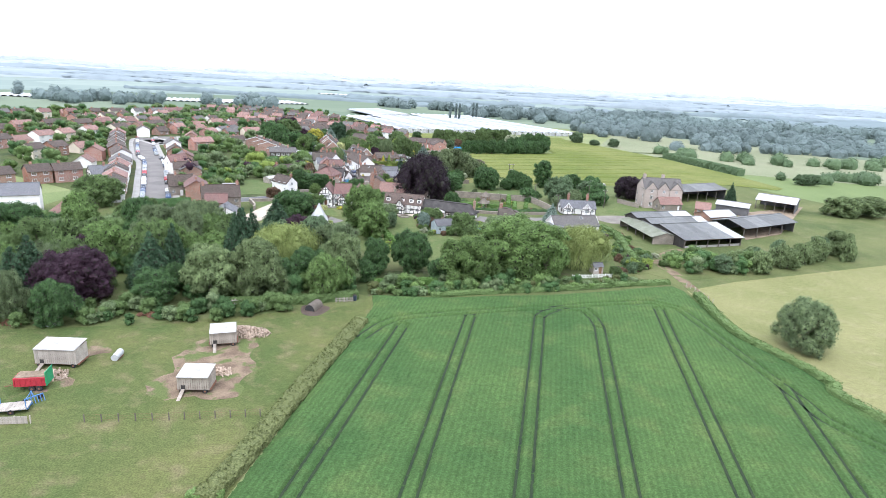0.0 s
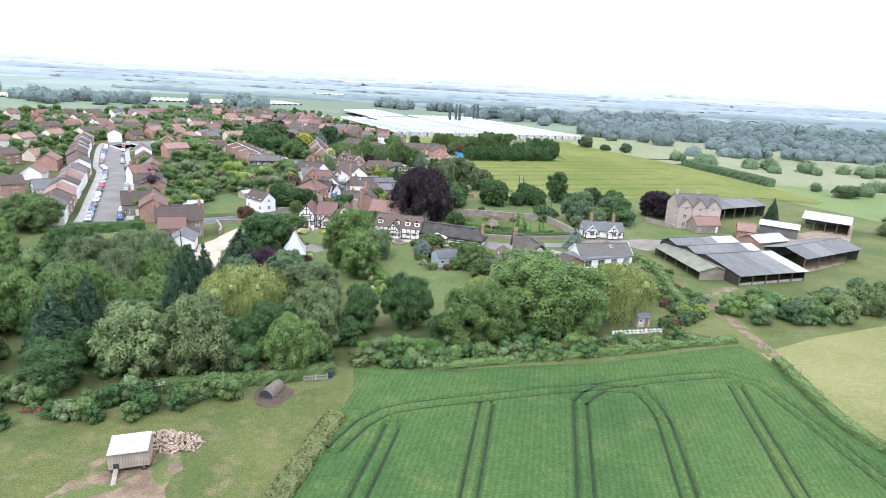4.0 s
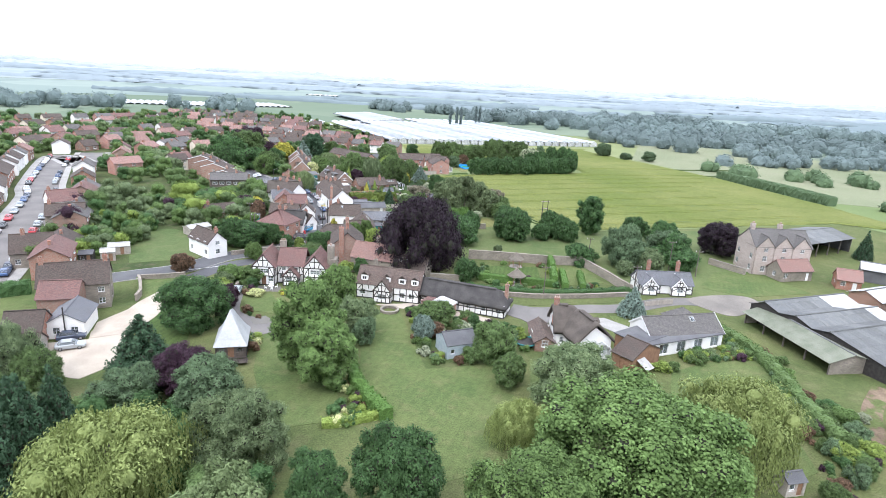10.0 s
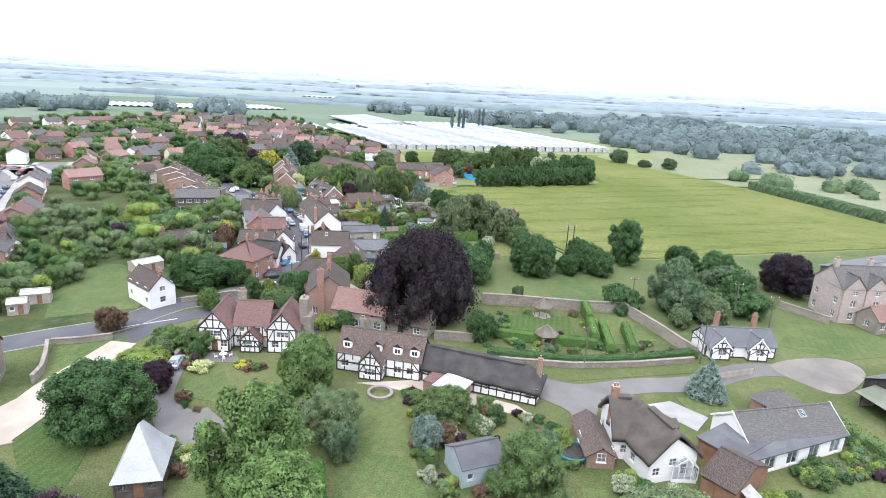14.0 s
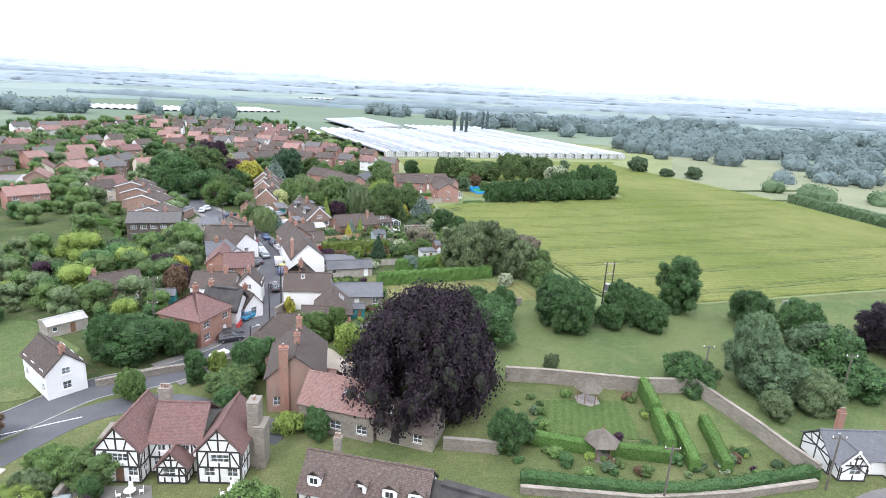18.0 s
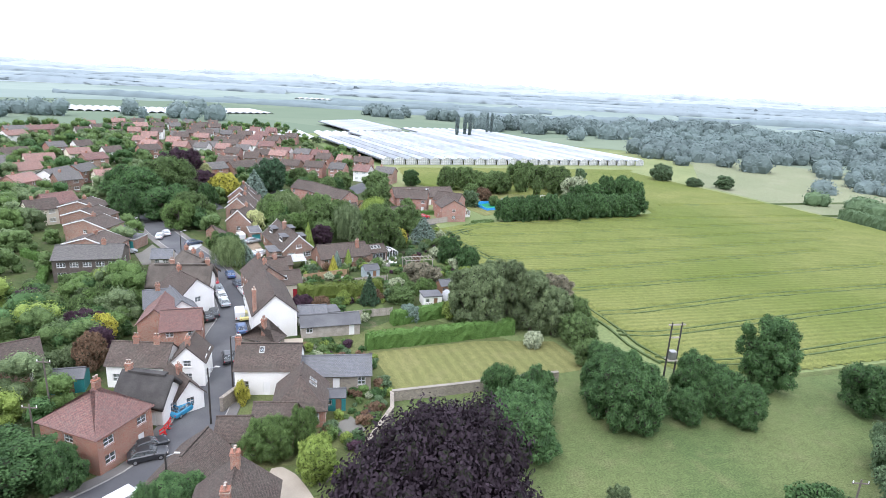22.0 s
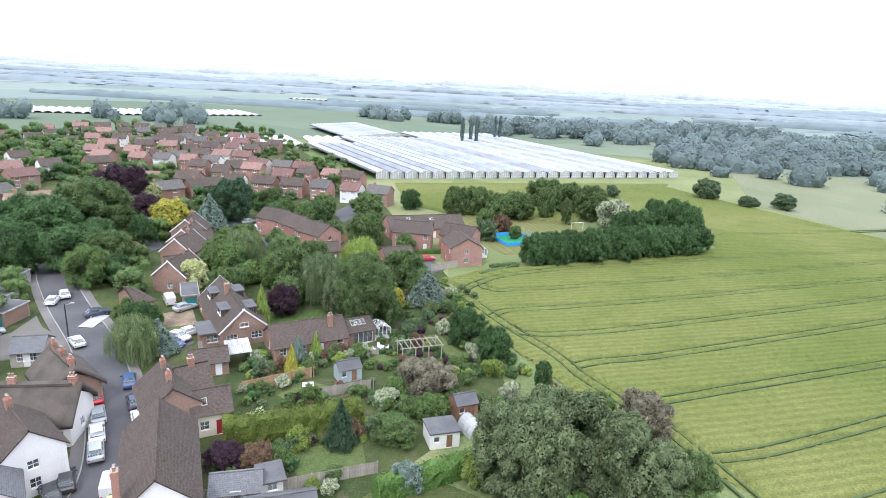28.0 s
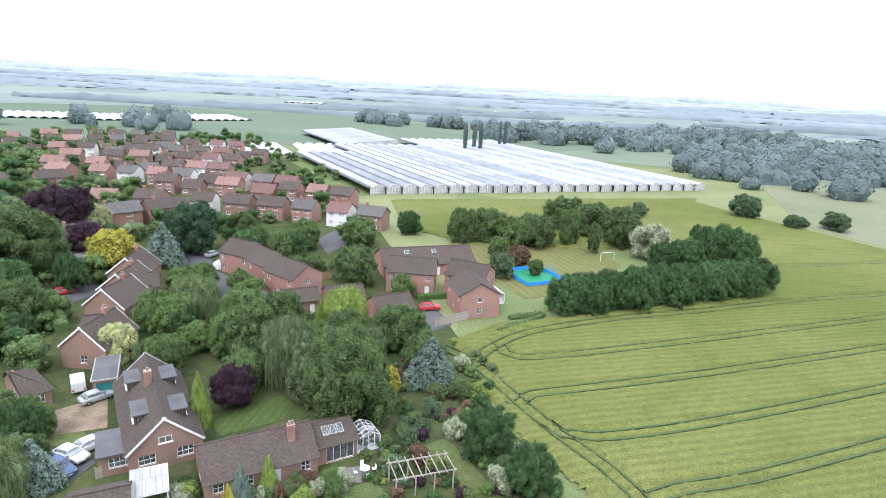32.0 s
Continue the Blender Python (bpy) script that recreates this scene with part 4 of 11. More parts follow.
def cone_lobes(rng, tiers, r):
    out = []
    for i in range(tiers):
        h = i / (tiers - 1)
        w = (1 - h) ** 0.85 * 0.86 + 0.03
        m = max(1, int(3 + 9 * (1 - h)))
        for j in range(m):
            th = j * 2 * math.pi / m + i * 1.3 + rng.uniform(-0.2, 0.2)
            out.append((w * math.cos(th) * rng.uniform(0.75, 1), w * math.sin(th) * rng.uniform(0.75, 1), 0.08 + 0.86 * h + rng.uniform(-0.02, 0.02), r * (0.35 + 0.75 * (1 - h))))
        out.append((0, 0, 0.08 + 0.86 * h, r * (0.3 + 0.9 * (1 - h))))
    return out


def weeping_mesh(name, mat, seed, strands=1150, low=0.1):
    """Long hanging shoots that pour from a domed head."""
    rng = np.random.default_rng(seed)
    V, Q = [], []
    n0 = 0
    lobes = round_lobes(rng, 40, 0.2, 0.5, 0.96, 1.0)
    base = leaf_mesh(name, [(x, y, z * 0.95, q) for x, y, z, q in lobes], 300, 0.03, mat, 0.7, 0.7, 1.8, 0.5, seed, False)
    bv = [v.co[:] for v in base.vertices]
    bf = [tuple(q.vertices) for q in base.polygons]
    bpy.data.meshes.remove(base)
    n0 = len(bv)
    for i in range(strands):
        th, k = rng.uniform(0, 2 * math.pi), math.sqrt(rng.uniform(0.1, 1.0))
        bulge = 1 + 0.18 * math.sin(3 * th + seed) + 0.1 * math.sin(7 * th)
        x, y = k * 0.93 * bulge * math.cos(th), k * 0.93 * bulge * math.sin(th)
        z1 = 0.96 * math.sqrt(max(0.05, 1 - 0.75 * k * k)) * rng.uniform(0.85, 1.02)
        z0 = max(low, z1 - rng.uniform(0.25, 0.75))
        steps = int((z1 - z0) / 0.03) + 2
        for j in range(steps):
            z = z1 - (z1 - z0) * j / steps
            ox, oy = x * (1 + 0.06 * j / steps) + rng.normal() * 0.015, y * (1 + 0.06 * j / steps) + rng.normal() * 0.015
            a = th + math.pi / 2 + rng.normal() * 0.7
            w, h = rng.uniform(0.007, 0.014), rng.uniform(0.016, 0.032)
            cx, cy = math.cos(a) * w, math.sin(a) * w
            V += [(ox - cx, oy - cy, z), (ox, oy, z - h), (ox + cx, oy + cy, z), (ox, oy, z + h * 0.7)]
            Q.append((n0, n0 + 1, n0 + 2, n0 + 3))
            n0 += 4
    return mesh_of(name, bv + V, bf + Q, mat)


def trunk_mesh(mat, limbs=5, r=0.055, high=0.62, seed=0):
    rng = np.random.default_rng(seed)
    bm = bmesh.new()
    rod((0, 0, -0.02), (0.02, 0.01, high * 0.5), r * 1.5, r, 8, bm)
    rod((0.02, 0.01, high * 0.5), (0, 0, high), r, r * 0.5, 8, bm)
    for i in range(limbs):
        a = i * 2.4 + rng.uniform(0, 1)
        rod((0.01, 0.01, high * rng.uniform(0.35, 0.8)), (0.5 * math.cos(a), 0.5 * math.sin(a), high * rng.uniform(0.8, 1.15)), r * 0.5, r * 0.15, 5, bm)
    me = bpy.data.meshes.new("trunk")
    bm.to_mesh(me)
    bm.free()
    me.materials.append(mat)
    return me


KINDS, SHAPES = {}, {}
FOOT = []


def in_house(x, y, pad):
    for bx, by, yw, w, d in FOOT:
        c, s = math.cos(radians(yw)), math.sin(radians(yw))
        if -pad < (x - bx) * c + (y - by) * s < w + pad and -pad < (y - by) * c - (x - bx) * s < d + pad:
            return True
    return False


def crown_for(kind, v):
    rng = np.random.default_rng(100 + v)
    if kind == "round":
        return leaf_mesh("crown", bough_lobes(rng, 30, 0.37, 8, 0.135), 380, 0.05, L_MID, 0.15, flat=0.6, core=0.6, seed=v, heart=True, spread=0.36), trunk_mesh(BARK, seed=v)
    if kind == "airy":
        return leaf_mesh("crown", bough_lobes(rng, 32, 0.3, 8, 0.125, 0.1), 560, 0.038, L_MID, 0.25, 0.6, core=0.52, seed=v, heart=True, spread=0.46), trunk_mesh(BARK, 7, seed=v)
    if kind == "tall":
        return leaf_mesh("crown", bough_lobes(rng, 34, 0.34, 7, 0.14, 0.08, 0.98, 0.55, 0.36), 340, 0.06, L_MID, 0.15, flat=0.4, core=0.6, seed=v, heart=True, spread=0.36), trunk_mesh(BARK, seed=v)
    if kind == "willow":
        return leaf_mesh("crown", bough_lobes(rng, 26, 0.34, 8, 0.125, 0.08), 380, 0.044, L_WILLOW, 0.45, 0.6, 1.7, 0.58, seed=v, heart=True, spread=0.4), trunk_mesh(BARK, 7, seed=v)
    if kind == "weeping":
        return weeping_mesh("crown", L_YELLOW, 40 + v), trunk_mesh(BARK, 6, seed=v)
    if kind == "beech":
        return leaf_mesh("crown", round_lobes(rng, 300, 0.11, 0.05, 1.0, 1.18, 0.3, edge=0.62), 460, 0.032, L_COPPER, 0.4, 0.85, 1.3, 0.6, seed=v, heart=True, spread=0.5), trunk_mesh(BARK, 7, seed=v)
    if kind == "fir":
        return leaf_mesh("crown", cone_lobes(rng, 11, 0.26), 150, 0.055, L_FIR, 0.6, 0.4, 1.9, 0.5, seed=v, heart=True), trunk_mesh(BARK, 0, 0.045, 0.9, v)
    if kind == "cone":
        return leaf_mesh("crown", cone_lobes(rng, 10, 0.42), 110, 0.06, L_GOLD, 0.2, 0.6, 1.3, 0.8, seed=v), trunk_mesh(BARK, 0, 0.05, 0.6, v)
    if kind == "shrub":
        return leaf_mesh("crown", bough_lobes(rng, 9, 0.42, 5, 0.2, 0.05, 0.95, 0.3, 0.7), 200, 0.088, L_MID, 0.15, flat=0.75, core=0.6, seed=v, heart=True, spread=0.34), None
    return leaf_mesh("crown", round_lobes(rng, 26, 0.34, 0.0, 0.98, 1.0, 0.5), 55, 0.12, L_MID, seed=v), trunk_mesh(BARK, 3, seed=v)


COUNT = {"n": 0}


WORDS = {"fir": "conifer", "cone": "conifer", "willow": "willow_tree", "weeping": "willow_tree", "beech": "beech_tree"}


def tree(kind, spot, mat, label, category="tree", variants=3, group=""):
    """A tree or shrub at (x, y) with its radius and height; shapes are shared, turned and stretched."""
    x, y, r, h = spot
    if r < 2.6:
        ring = [(0.0, 0.0)] + [(k * 0.9 * math.cos(a * 0.785), k * 0.9 * math.sin(a * 0.785)) for k in range(1, 8) for a in range(8)]
        x, y = next(((x + u, y + v) for u, v in ring if not in_house(x + u, y + v, 0.25 + 0.3 * r)), (x, y))
    COUNT["n"] += 1
    v = COUNT["n"] % variants
    turn = (COUNT["n"] * 67) % 360
    key = (kind, v, mat.name)
    lean = RNG.uniform(0.92, 1.08)
    if key not in KINDS:
        if (kind, v) not in SHAPES:
            SHAPES[kind, v] = crown_for(kind, v)
        shape, trunk = SHAPES[kind, v]
        crown = shape.copy()
        crown.materials[0] = mat
        e = new(WORDS.get(kind, "tree") if category == "tree" else category.replace(" ", "_"))
        e.matrix_basis = Matrix.Translation((x, y, 0)) @ pose(0, 0, 0, 0, 0, turn) @ Matrix.Diagonal((r * lean, r / lean, h, 1))
        part("crown", crown, None, e)
        if trunk:
            part("trunk", trunk, None, e)
        KINDS[key] = e
    else:
        p = KINDS[key]
        s = p.scale
        e = copy_thing(p, Matrix.Translation((x, y, 0)) @ pose(0, 0, 0, 0, 0, turn) @ Matrix.Diagonal((r * lean / s.x, r / lean / s.y, h / s.z, 1)))
        e.name = WORDS.get(kind, "tree") if category == "tree" else category.replace(" ", "_")
    return tagged(e, label, category, group)


def hedge(pts, w, h, mat, label, step=0.7, leaf=0.16, dense=26, category="hedge", rough=0.12):
    """A clipped or loose hedge: a dense body with leaves standing out of its faces."""
    rng = np.random.default_rng(int(abs(pts[0][0]) * 10) + len(pts))
    line = glide(pts, step)
    V, Q = [], []
    prev = None
    prof = [(-0.5, 0.0), (-0.52, 0.45), (-0.46, 0.9), (-0.2, 1.0), (0.2, 1.0), (0.46, 0.9), (0.52, 0.45), (0.5, 0.0)]
    for p, s in zip(line, sides_of(line)):
        ring = []
        for a, b in prof:
            ring.append(len(V))
            q = p + s * (a * w * rng.uniform(1 - rough, 1 + rough))
            V.append((q.x, q.y, b * h * rng.uniform(1 - rough, 1 + rough * 0.6)))
        if prev:
            for i in range(len(prof) - 1):
                Q.append((prev[i], prev[i + 1], ring[i + 1], ring[i]))
        else:
            Q.append(tuple(ring))
        prev = ring
    Q.append(tuple(prev[::-1]))
    side = sides_of(line)
    area = w + 2 * h
    for i in range(len(line) - 1):
        ln = (line[i + 1] - line[i]).length
        n = int(dense * ln * area * (0.16 / leaf) ** 1.5)
        t, u = rng.uniform(0, 1, (n, 1)), rng.uniform(0, area, (n, 1))
        c = np.array(line[i]) * (1 - t) + np.array(line[i + 1]) * t
        sd = np.array(side[i])
        off = np.where(u < h, -0.52 * w, np.where(u < h + w, u - h - w / 2, 0.52 * w))
        z = np.where(u < h, u, np.where(u < h + w, h, u - h - w))
        o = c + sd * off + rng.normal(size=(n, 3)) * 0.06
        o[:, 2] = np.maximum(0.03, z[:, 0] + rng.normal(size=n) * 0.07)
        a, b = rng.normal(size=(n, 3)), rng.normal(size=(n, 3))
        a = a / np.linalg.norm(a, axis=1)[:, None] * leaf * 0.6
        b = b / np.linalg.norm(b, axis=1)[:, None] * leaf * 0.6
        n0 = len(V)
        V += np.stack([o - a, o - b, o + a, o + b], 1).reshape(-1, 3).tolist()
        Q += (np.arange(n * 4).reshape(-1, 4) + n0).tolist()
    ob = new("hedge", mesh_of("hedge", V, Q, mat))
    return tagged(ob, label, category)


SYC = "broad green sycamore with a dense domed crown"
# the tree belt between the wheat and the gardens
for s in ((-46.4, 111.6, 6.4, 11.0), (-37.4, 113.1, 6.2, 12.0), (-38.8, 117.9, 5.1, 11.0), (-22.1, 125.4, 5.2, 11.0)):
    tree("willow", s, L_WILLOW, "grey-green crack willow with a billowing crown")
for s in ((-37.2, 133.5, 8.5, 11.0), (35.2, 148.0, 8.3, 11.0), (7.2, 148.1, 3.8, 6.5)):
    tree("weeping", s, L_YELLOW, "yellow-green weeping willow with hanging shoots")
tree("round", (-23.5, 115.6, 4.7, 9.0), L_GREEN, "round fresh green field maple beside the hen pen")
for s in ((-15.4, 131.9, 3.7, 8.5), (-7.4, 134.9, 5.0, 10.0)):
    tree("round", s, L_DEEP, "dark green rounded horse chestnut")
for s in ((6.2, 130.3, 7.4, 10.5), (18.9, 138.7, 11.5, 14.0), (24.9, 134.7, 5.0, 10.0)):
    tree("airy", s, L_GREEN, "large spreading green ash tree")
tree("airy", (15.8, 158.4, 6.7, 9.5), L_BIRCH, "grey-green birch with a loose crown")
tree("airy", (-26.2, 141.1, 5.4, 9.5), L_BIRCH, "grey-green birch with a loose crown")
for s in ((-48.2, 137.0, 3.8, 13.0), (-47.2, 140.8, 3.2, 12.0), (-56.9, 119.3, 3.4, 13.0), (-48.5, 136.1, 4.0, 13.0)):
    tree("fir", s, L_FIR, "dark green drooping conifer tree", variants=2)
tree("fir", (-46.5, 159.3, 5.1, 10.5), L_FIR, "dark olive cedar with layered boughs", variants=2)
tree("round", (-46.9, 178.2, 6.3, 9.4), L_DEEP, SYC)
tree("round", (-39.8, 156.8, 4.4, 7.0), L_PURPLE, "deep purple plum tree by the court")
tree("round", (-33.9, 151.5, 5.4, 8.0), L_BLUE, "blue-green rounded whitebeam by the court")
tree("round", (-44.2, 150.3, 4.5, 6.5), L_BLUE, "grey-green rounded tree at the court's edge")
for s in ((-74.8, 148.6, 6.1, 10.0), (-68.2, 152.7, 6.3, 10.0), (-63.4, 154.4, 4.8, 10.0), (-64.9, 152.2, 4.1, 11.0)):
    tree("airy", s, L_BIRCH, "loose grey-green birch among the garden trees")
for s in ((-62.0, 128.6, 4.6, 11.0), (-58.4, 140.6, 4.7, 9.0), (-55.0, 135.9, 5.0, 7.0), (-58.1, 129.7, 3.8, 8.0), (-59.1, 144.7, 4.2, 9.0)):
    tree("round", s, L_GREEN, "fresh green tree in the old garden")
for s in ((-33.8, 118.4, 4.1, 7.0), (-29.0, 122.9, 4.7, 8.0), (-17.1, 125.8, 2.9, 5.0), (-52.4, 122.8, 4.7, 7.0), (-21.0, 128.9, 2.5, 5.0), (-54.3, 113.3, 3.2, 6.0), (-0.4, 127.7, 2.9, 6.0), (1.5, 130.5, 2.9, 6.0)):
    tree("round", s, L_DEEP, "dark green undergrowth tree in the belt")
for s in ((-23.3, 165.1, 5.2, 15.0), (-20.1, 160.2, 4.9, 11.0)):
    tree("tall", s, L_GREEN, "tall fresh green lime tree on the lawn")
tree("round", (-23.8, 189.6, 4.6, 9.0), L_GREEN, "fresh green lime tree on the lawn")
tree("airy", (-18.5, 179.0, 4.3, 7.0), L_BIRCH, "grey-green apple tree on the lawn")
tree("round", (-16.3, 175.0, 2.2, 5.0), L_BLUE, "small blue-green tree on the lawn")
# far side of the field and the farm
tree("airy", (67.4, 101.3, 5.4, 10.0), L_BIRCH, "solitary grey-green crab apple in the field hedge")
for i in range(17):
    f = i / 16
    q = (73 + 48 * f + 3 * math.sin(i * 2.3), 148.5 + 24 * f + 3.5 * math.sin(i * 1.7), 3.4 + 1.3 * math.sin(i * 3.1), 4.6 + 2.2 * f + 0.9 * math.sin(i * 4.7))
    tree("shrub" if i % 3 else "willow", q, L_WILLOW if i % 4 else L_BLUE, "grey-green scrub willow beside the farm")
for s in ((172.1, 238.0, 8.0, 8.0), (159.5, 234.4, 7.9, 8.0)):
    tree("willow", s, L_WILLOW, "grey-green scrub willow beside the farm")
tree("beech", (-8.8, 221.8, 10.7, 17.5), L_COPPER, "huge domed copper beech with near-black purple leaves", variants=1)
# the grazing paddock
for s in ((3.1, 248.8, 4.4, 7.0), (-0.2, 252.7, 2.8, 7.0), (4.6, 250.8, 3.1, 8.0), (15.4, 253.0, 5.1, 9.0), (18.1, 249.3, 4.4, 9.0), (30.2, 257.3, 3.7, 7.0), (33.6, 252.1, 3.5, 6.5), (26.2, 252.0, 2.5, 5.0), (15.4, 257.4, 4.1, 9.0), (18.3, 253.9, 4.0, 9.0), (28.7, 257.5, 3.4, 8.0), (31.7, 254.3, 3.6, 7.5), (25.5, 252.3, 2.5, 5.0), (1.5, 243.8, 5.5, 7.0), (54.8, 256.4, 4.5, 8.0), (61.9, 252.0, 4.0, 8.0)):
    tree("round", s, L_DEEP, "rounded green hawthorn in the paddock hedge")
tree("tall", (42.5, 262.5, 4.4, 12.5), L_DEEP, "tall dark poplar at the field edge")
for s in ((43.0, 231.7, 4.5, 10.0), (48.2, 241.3, 4.1, 9.0), (44.6, 228.6, 5.6, 8.0), (58.6, 239.7, 6.0, 8.0)):
    tree("willow", s, L_BLUE, "blue-green sallow bush in the paddock")
for s in ((49.1, 225.6, 3.3, 6.5), (49.1, 223.7, 3.0, 6.0), (42.3, 223.4, 2.3, 3.5), (42.4, 222.3, 2.4, 3.5), (11.3, 233.3, 1.3, 3.0)):
    tree("round", s, L_BIRCH, "small pale green paddock tree")
for s in ((32.0, 232.3, 3.7, 5.0), (32.2, 229.2, 3.7, 5.0), (35.1, 230.7, 2.5, 4.0), (60.1, 238.6, 5.3, 8.0), (60.0, 236.4, 5.9, 7.0), (60.0, 230.0, 5.0, 5.0), (52.4, 232.4, 3.7, 5.0), (48.8, 232.0, 2.5, 5.0)):
    tree("shrub", s, L_DEEP, "dark green elder thicket in grass", "bush")
tree("round", (76.2, 246.9, 7.0, 9.5), L_COPPER, "dark bronze maple beside the manor house")
tree("fir", (120.8, 249.8, 2.6, 9.0), L_FIR, "narrow dark conifer behind the manor house", variants=2)
tree("fir", (35.9, 195.0, 2.9, 6.5), L_SILVER, "blue-green spruce beside the lane", variants=2)
# weeping birches by the mown paddock
for s in ((-4.5, 283.5, 3.8, 11), (-1.0, 280.5, 4.2, 13), (3.5, 282.5, 4.3, 13.4), (8.0, 280.8, 4.2, 12), (0.5, 285.5, 3.8, 12), (11.8, 279.5, 3.3, 9.5)):
    tree("tall", s, L_POPLAR, "tall drooping grey-green white poplar")
tree("round", (15.4, 294.2, 3.6, 7.0), L_MAUVE, "tree with fading cream blossom at the field edge")
for s in ((16.5, 281.9, 2.8, 7.0), (8.2, 291.8, 3.2, 8.0), (15.6, 275.5, 3.7, 6.0), (15.9, 267.5, 2.6, 5.0)):
    tree("round", s, L_MID, "green hawthorn at the field edge")
tree("round", (7.6, 273.8, 1.9, 3.0), L_BLOSSOM, "white-flowering small tree by the mown paddock")
tree("round", (-14.6, 282.3, 1.9, 3.5), L_SILVER, "pale silver-leaved garden tree")



# ---- buildings ----
def cached(store, key, make):
    if key not in store:
        store[key] = make()
    return store[key]


MESHES = {}


def ready(bm, *mats):
    me = bpy.data.meshes.new("mesh")
    bm.to_mesh(me)
    bm.free()
    for m in mats:
        me.materials.append(m)
    return me


def unit_box(mat):
    return cached(MESHES, ("unit", mat.name), lambda: ready(cuboid(-0.5, -0.5, -0.5, 0.5, 0.5, 0.5), mat))


def window_mesh(w, h, nx, ny, mat, glass=None):
    """A window frame with its bars and sloping sill in one piece; the panes too, where glass is given."""
    t = 0.07
    xs, zs, open_x, open_z = [-0.08, 0.0, t], [-0.06, 0.0, t], [2], [2]
    for i in range(1, nx):
        xs += [w * i / nx - 0.025, w * i / nx + 0.025]
        open_x.append(len(xs) - 1)
    xs += [w - t, w, w + 0.08]
    for i in range(1, ny):
        zs += [h * i / ny - 0.02, h * i / ny + 0.02]
        open_z.append(len(zs) - 1)
    zs += [h - t, h]
    bm = bmesh.new()
    P = {}

    def at(i, k, back):
        if (i, k, back) not in P:
            P[i, k, back] = bm.verts.new((xs[i], (0.07 if back else -0.13 if k == 0 else 0.0), zs[k]))
        return P[i, k, back]

    last = len(xs) - 2
    solid = {(i, k) for i in range(len(xs) - 1) for k in range(len(zs) - 1) if (k == 0 or 0 < i < last) and not (i in open_x and k in open_z)}
    for i, k in solid:
        for back in (0, 1):
            bm.faces.new([at(i, k, back), at(i + 1, k, back), at(i + 1, k + 1, back), at(i, k + 1, back)])
        for ni, nk, a, b in ((i - 1, k, (i, k), (i, k + 1)), (i + 1, k, (i + 1, k), (i + 1, k + 1)), (i, k - 1, (i, k), (i + 1, k)), (i, k + 1, (i, k + 1), (i + 1, k + 1))):
            if (ni, nk) not in solid:
                bm.faces.new([at(*a, 0), at(*b, 0), at(*b, 1), at(*a, 1)])
    n = len(bm.faces)
    if glass:
        for i in open_x:
            for k in open_z:
                bm.faces.new([at(i, k, 1), at(i + 1, k, 1), at(i + 1, k + 1, 1), at(i, k + 1, 1)])
    bmesh.ops.recalc_face_normals(bm, faces=bm.faces[:n])
    for k, q in enumerate(bm.faces):
        q.material_index = 0 if k < n else 1
    return ready(bm, mat, glass) if glass else ready(bm, mat)


def window(h, m, w, hh, trim=None, nx=2, ny=2):
    """A framed window with its sill; the pane is set behind the bars."""
    trim = trim or WHITE
    fr = part("window", cached(MESHES, ("win", w, hh, nx, ny, trim.name), lambda: window_mesh(w, hh, nx, ny, trim)), None, h, "", m)
    part("pane", cached(MESHES, ("pane", w, hh), lambda: ready(cuboid(0.03, 0.03, 0.03, w - 0.03, 0.04, hh - 0.03), GLASS)), None, fr)


def door(h, m, w, hh, mat):
    bm = cuboid(0, 0.02, 0, w, 0.08, hh, 0.01)
    box(bm, 0.12, 0.0, 0.2, w / 2 - 0.05, 0.03, hh * 0.45)
    box(bm, w / 2 + 0.05, 0.0, 0.2, w - 0.12, 0.03, hh * 0.45)
    box(bm, 0.12, 0.0, hh * 0.52, w - 0.12, 0.03, hh - 0.15)
    part("door", bm, mat, h, "", m)


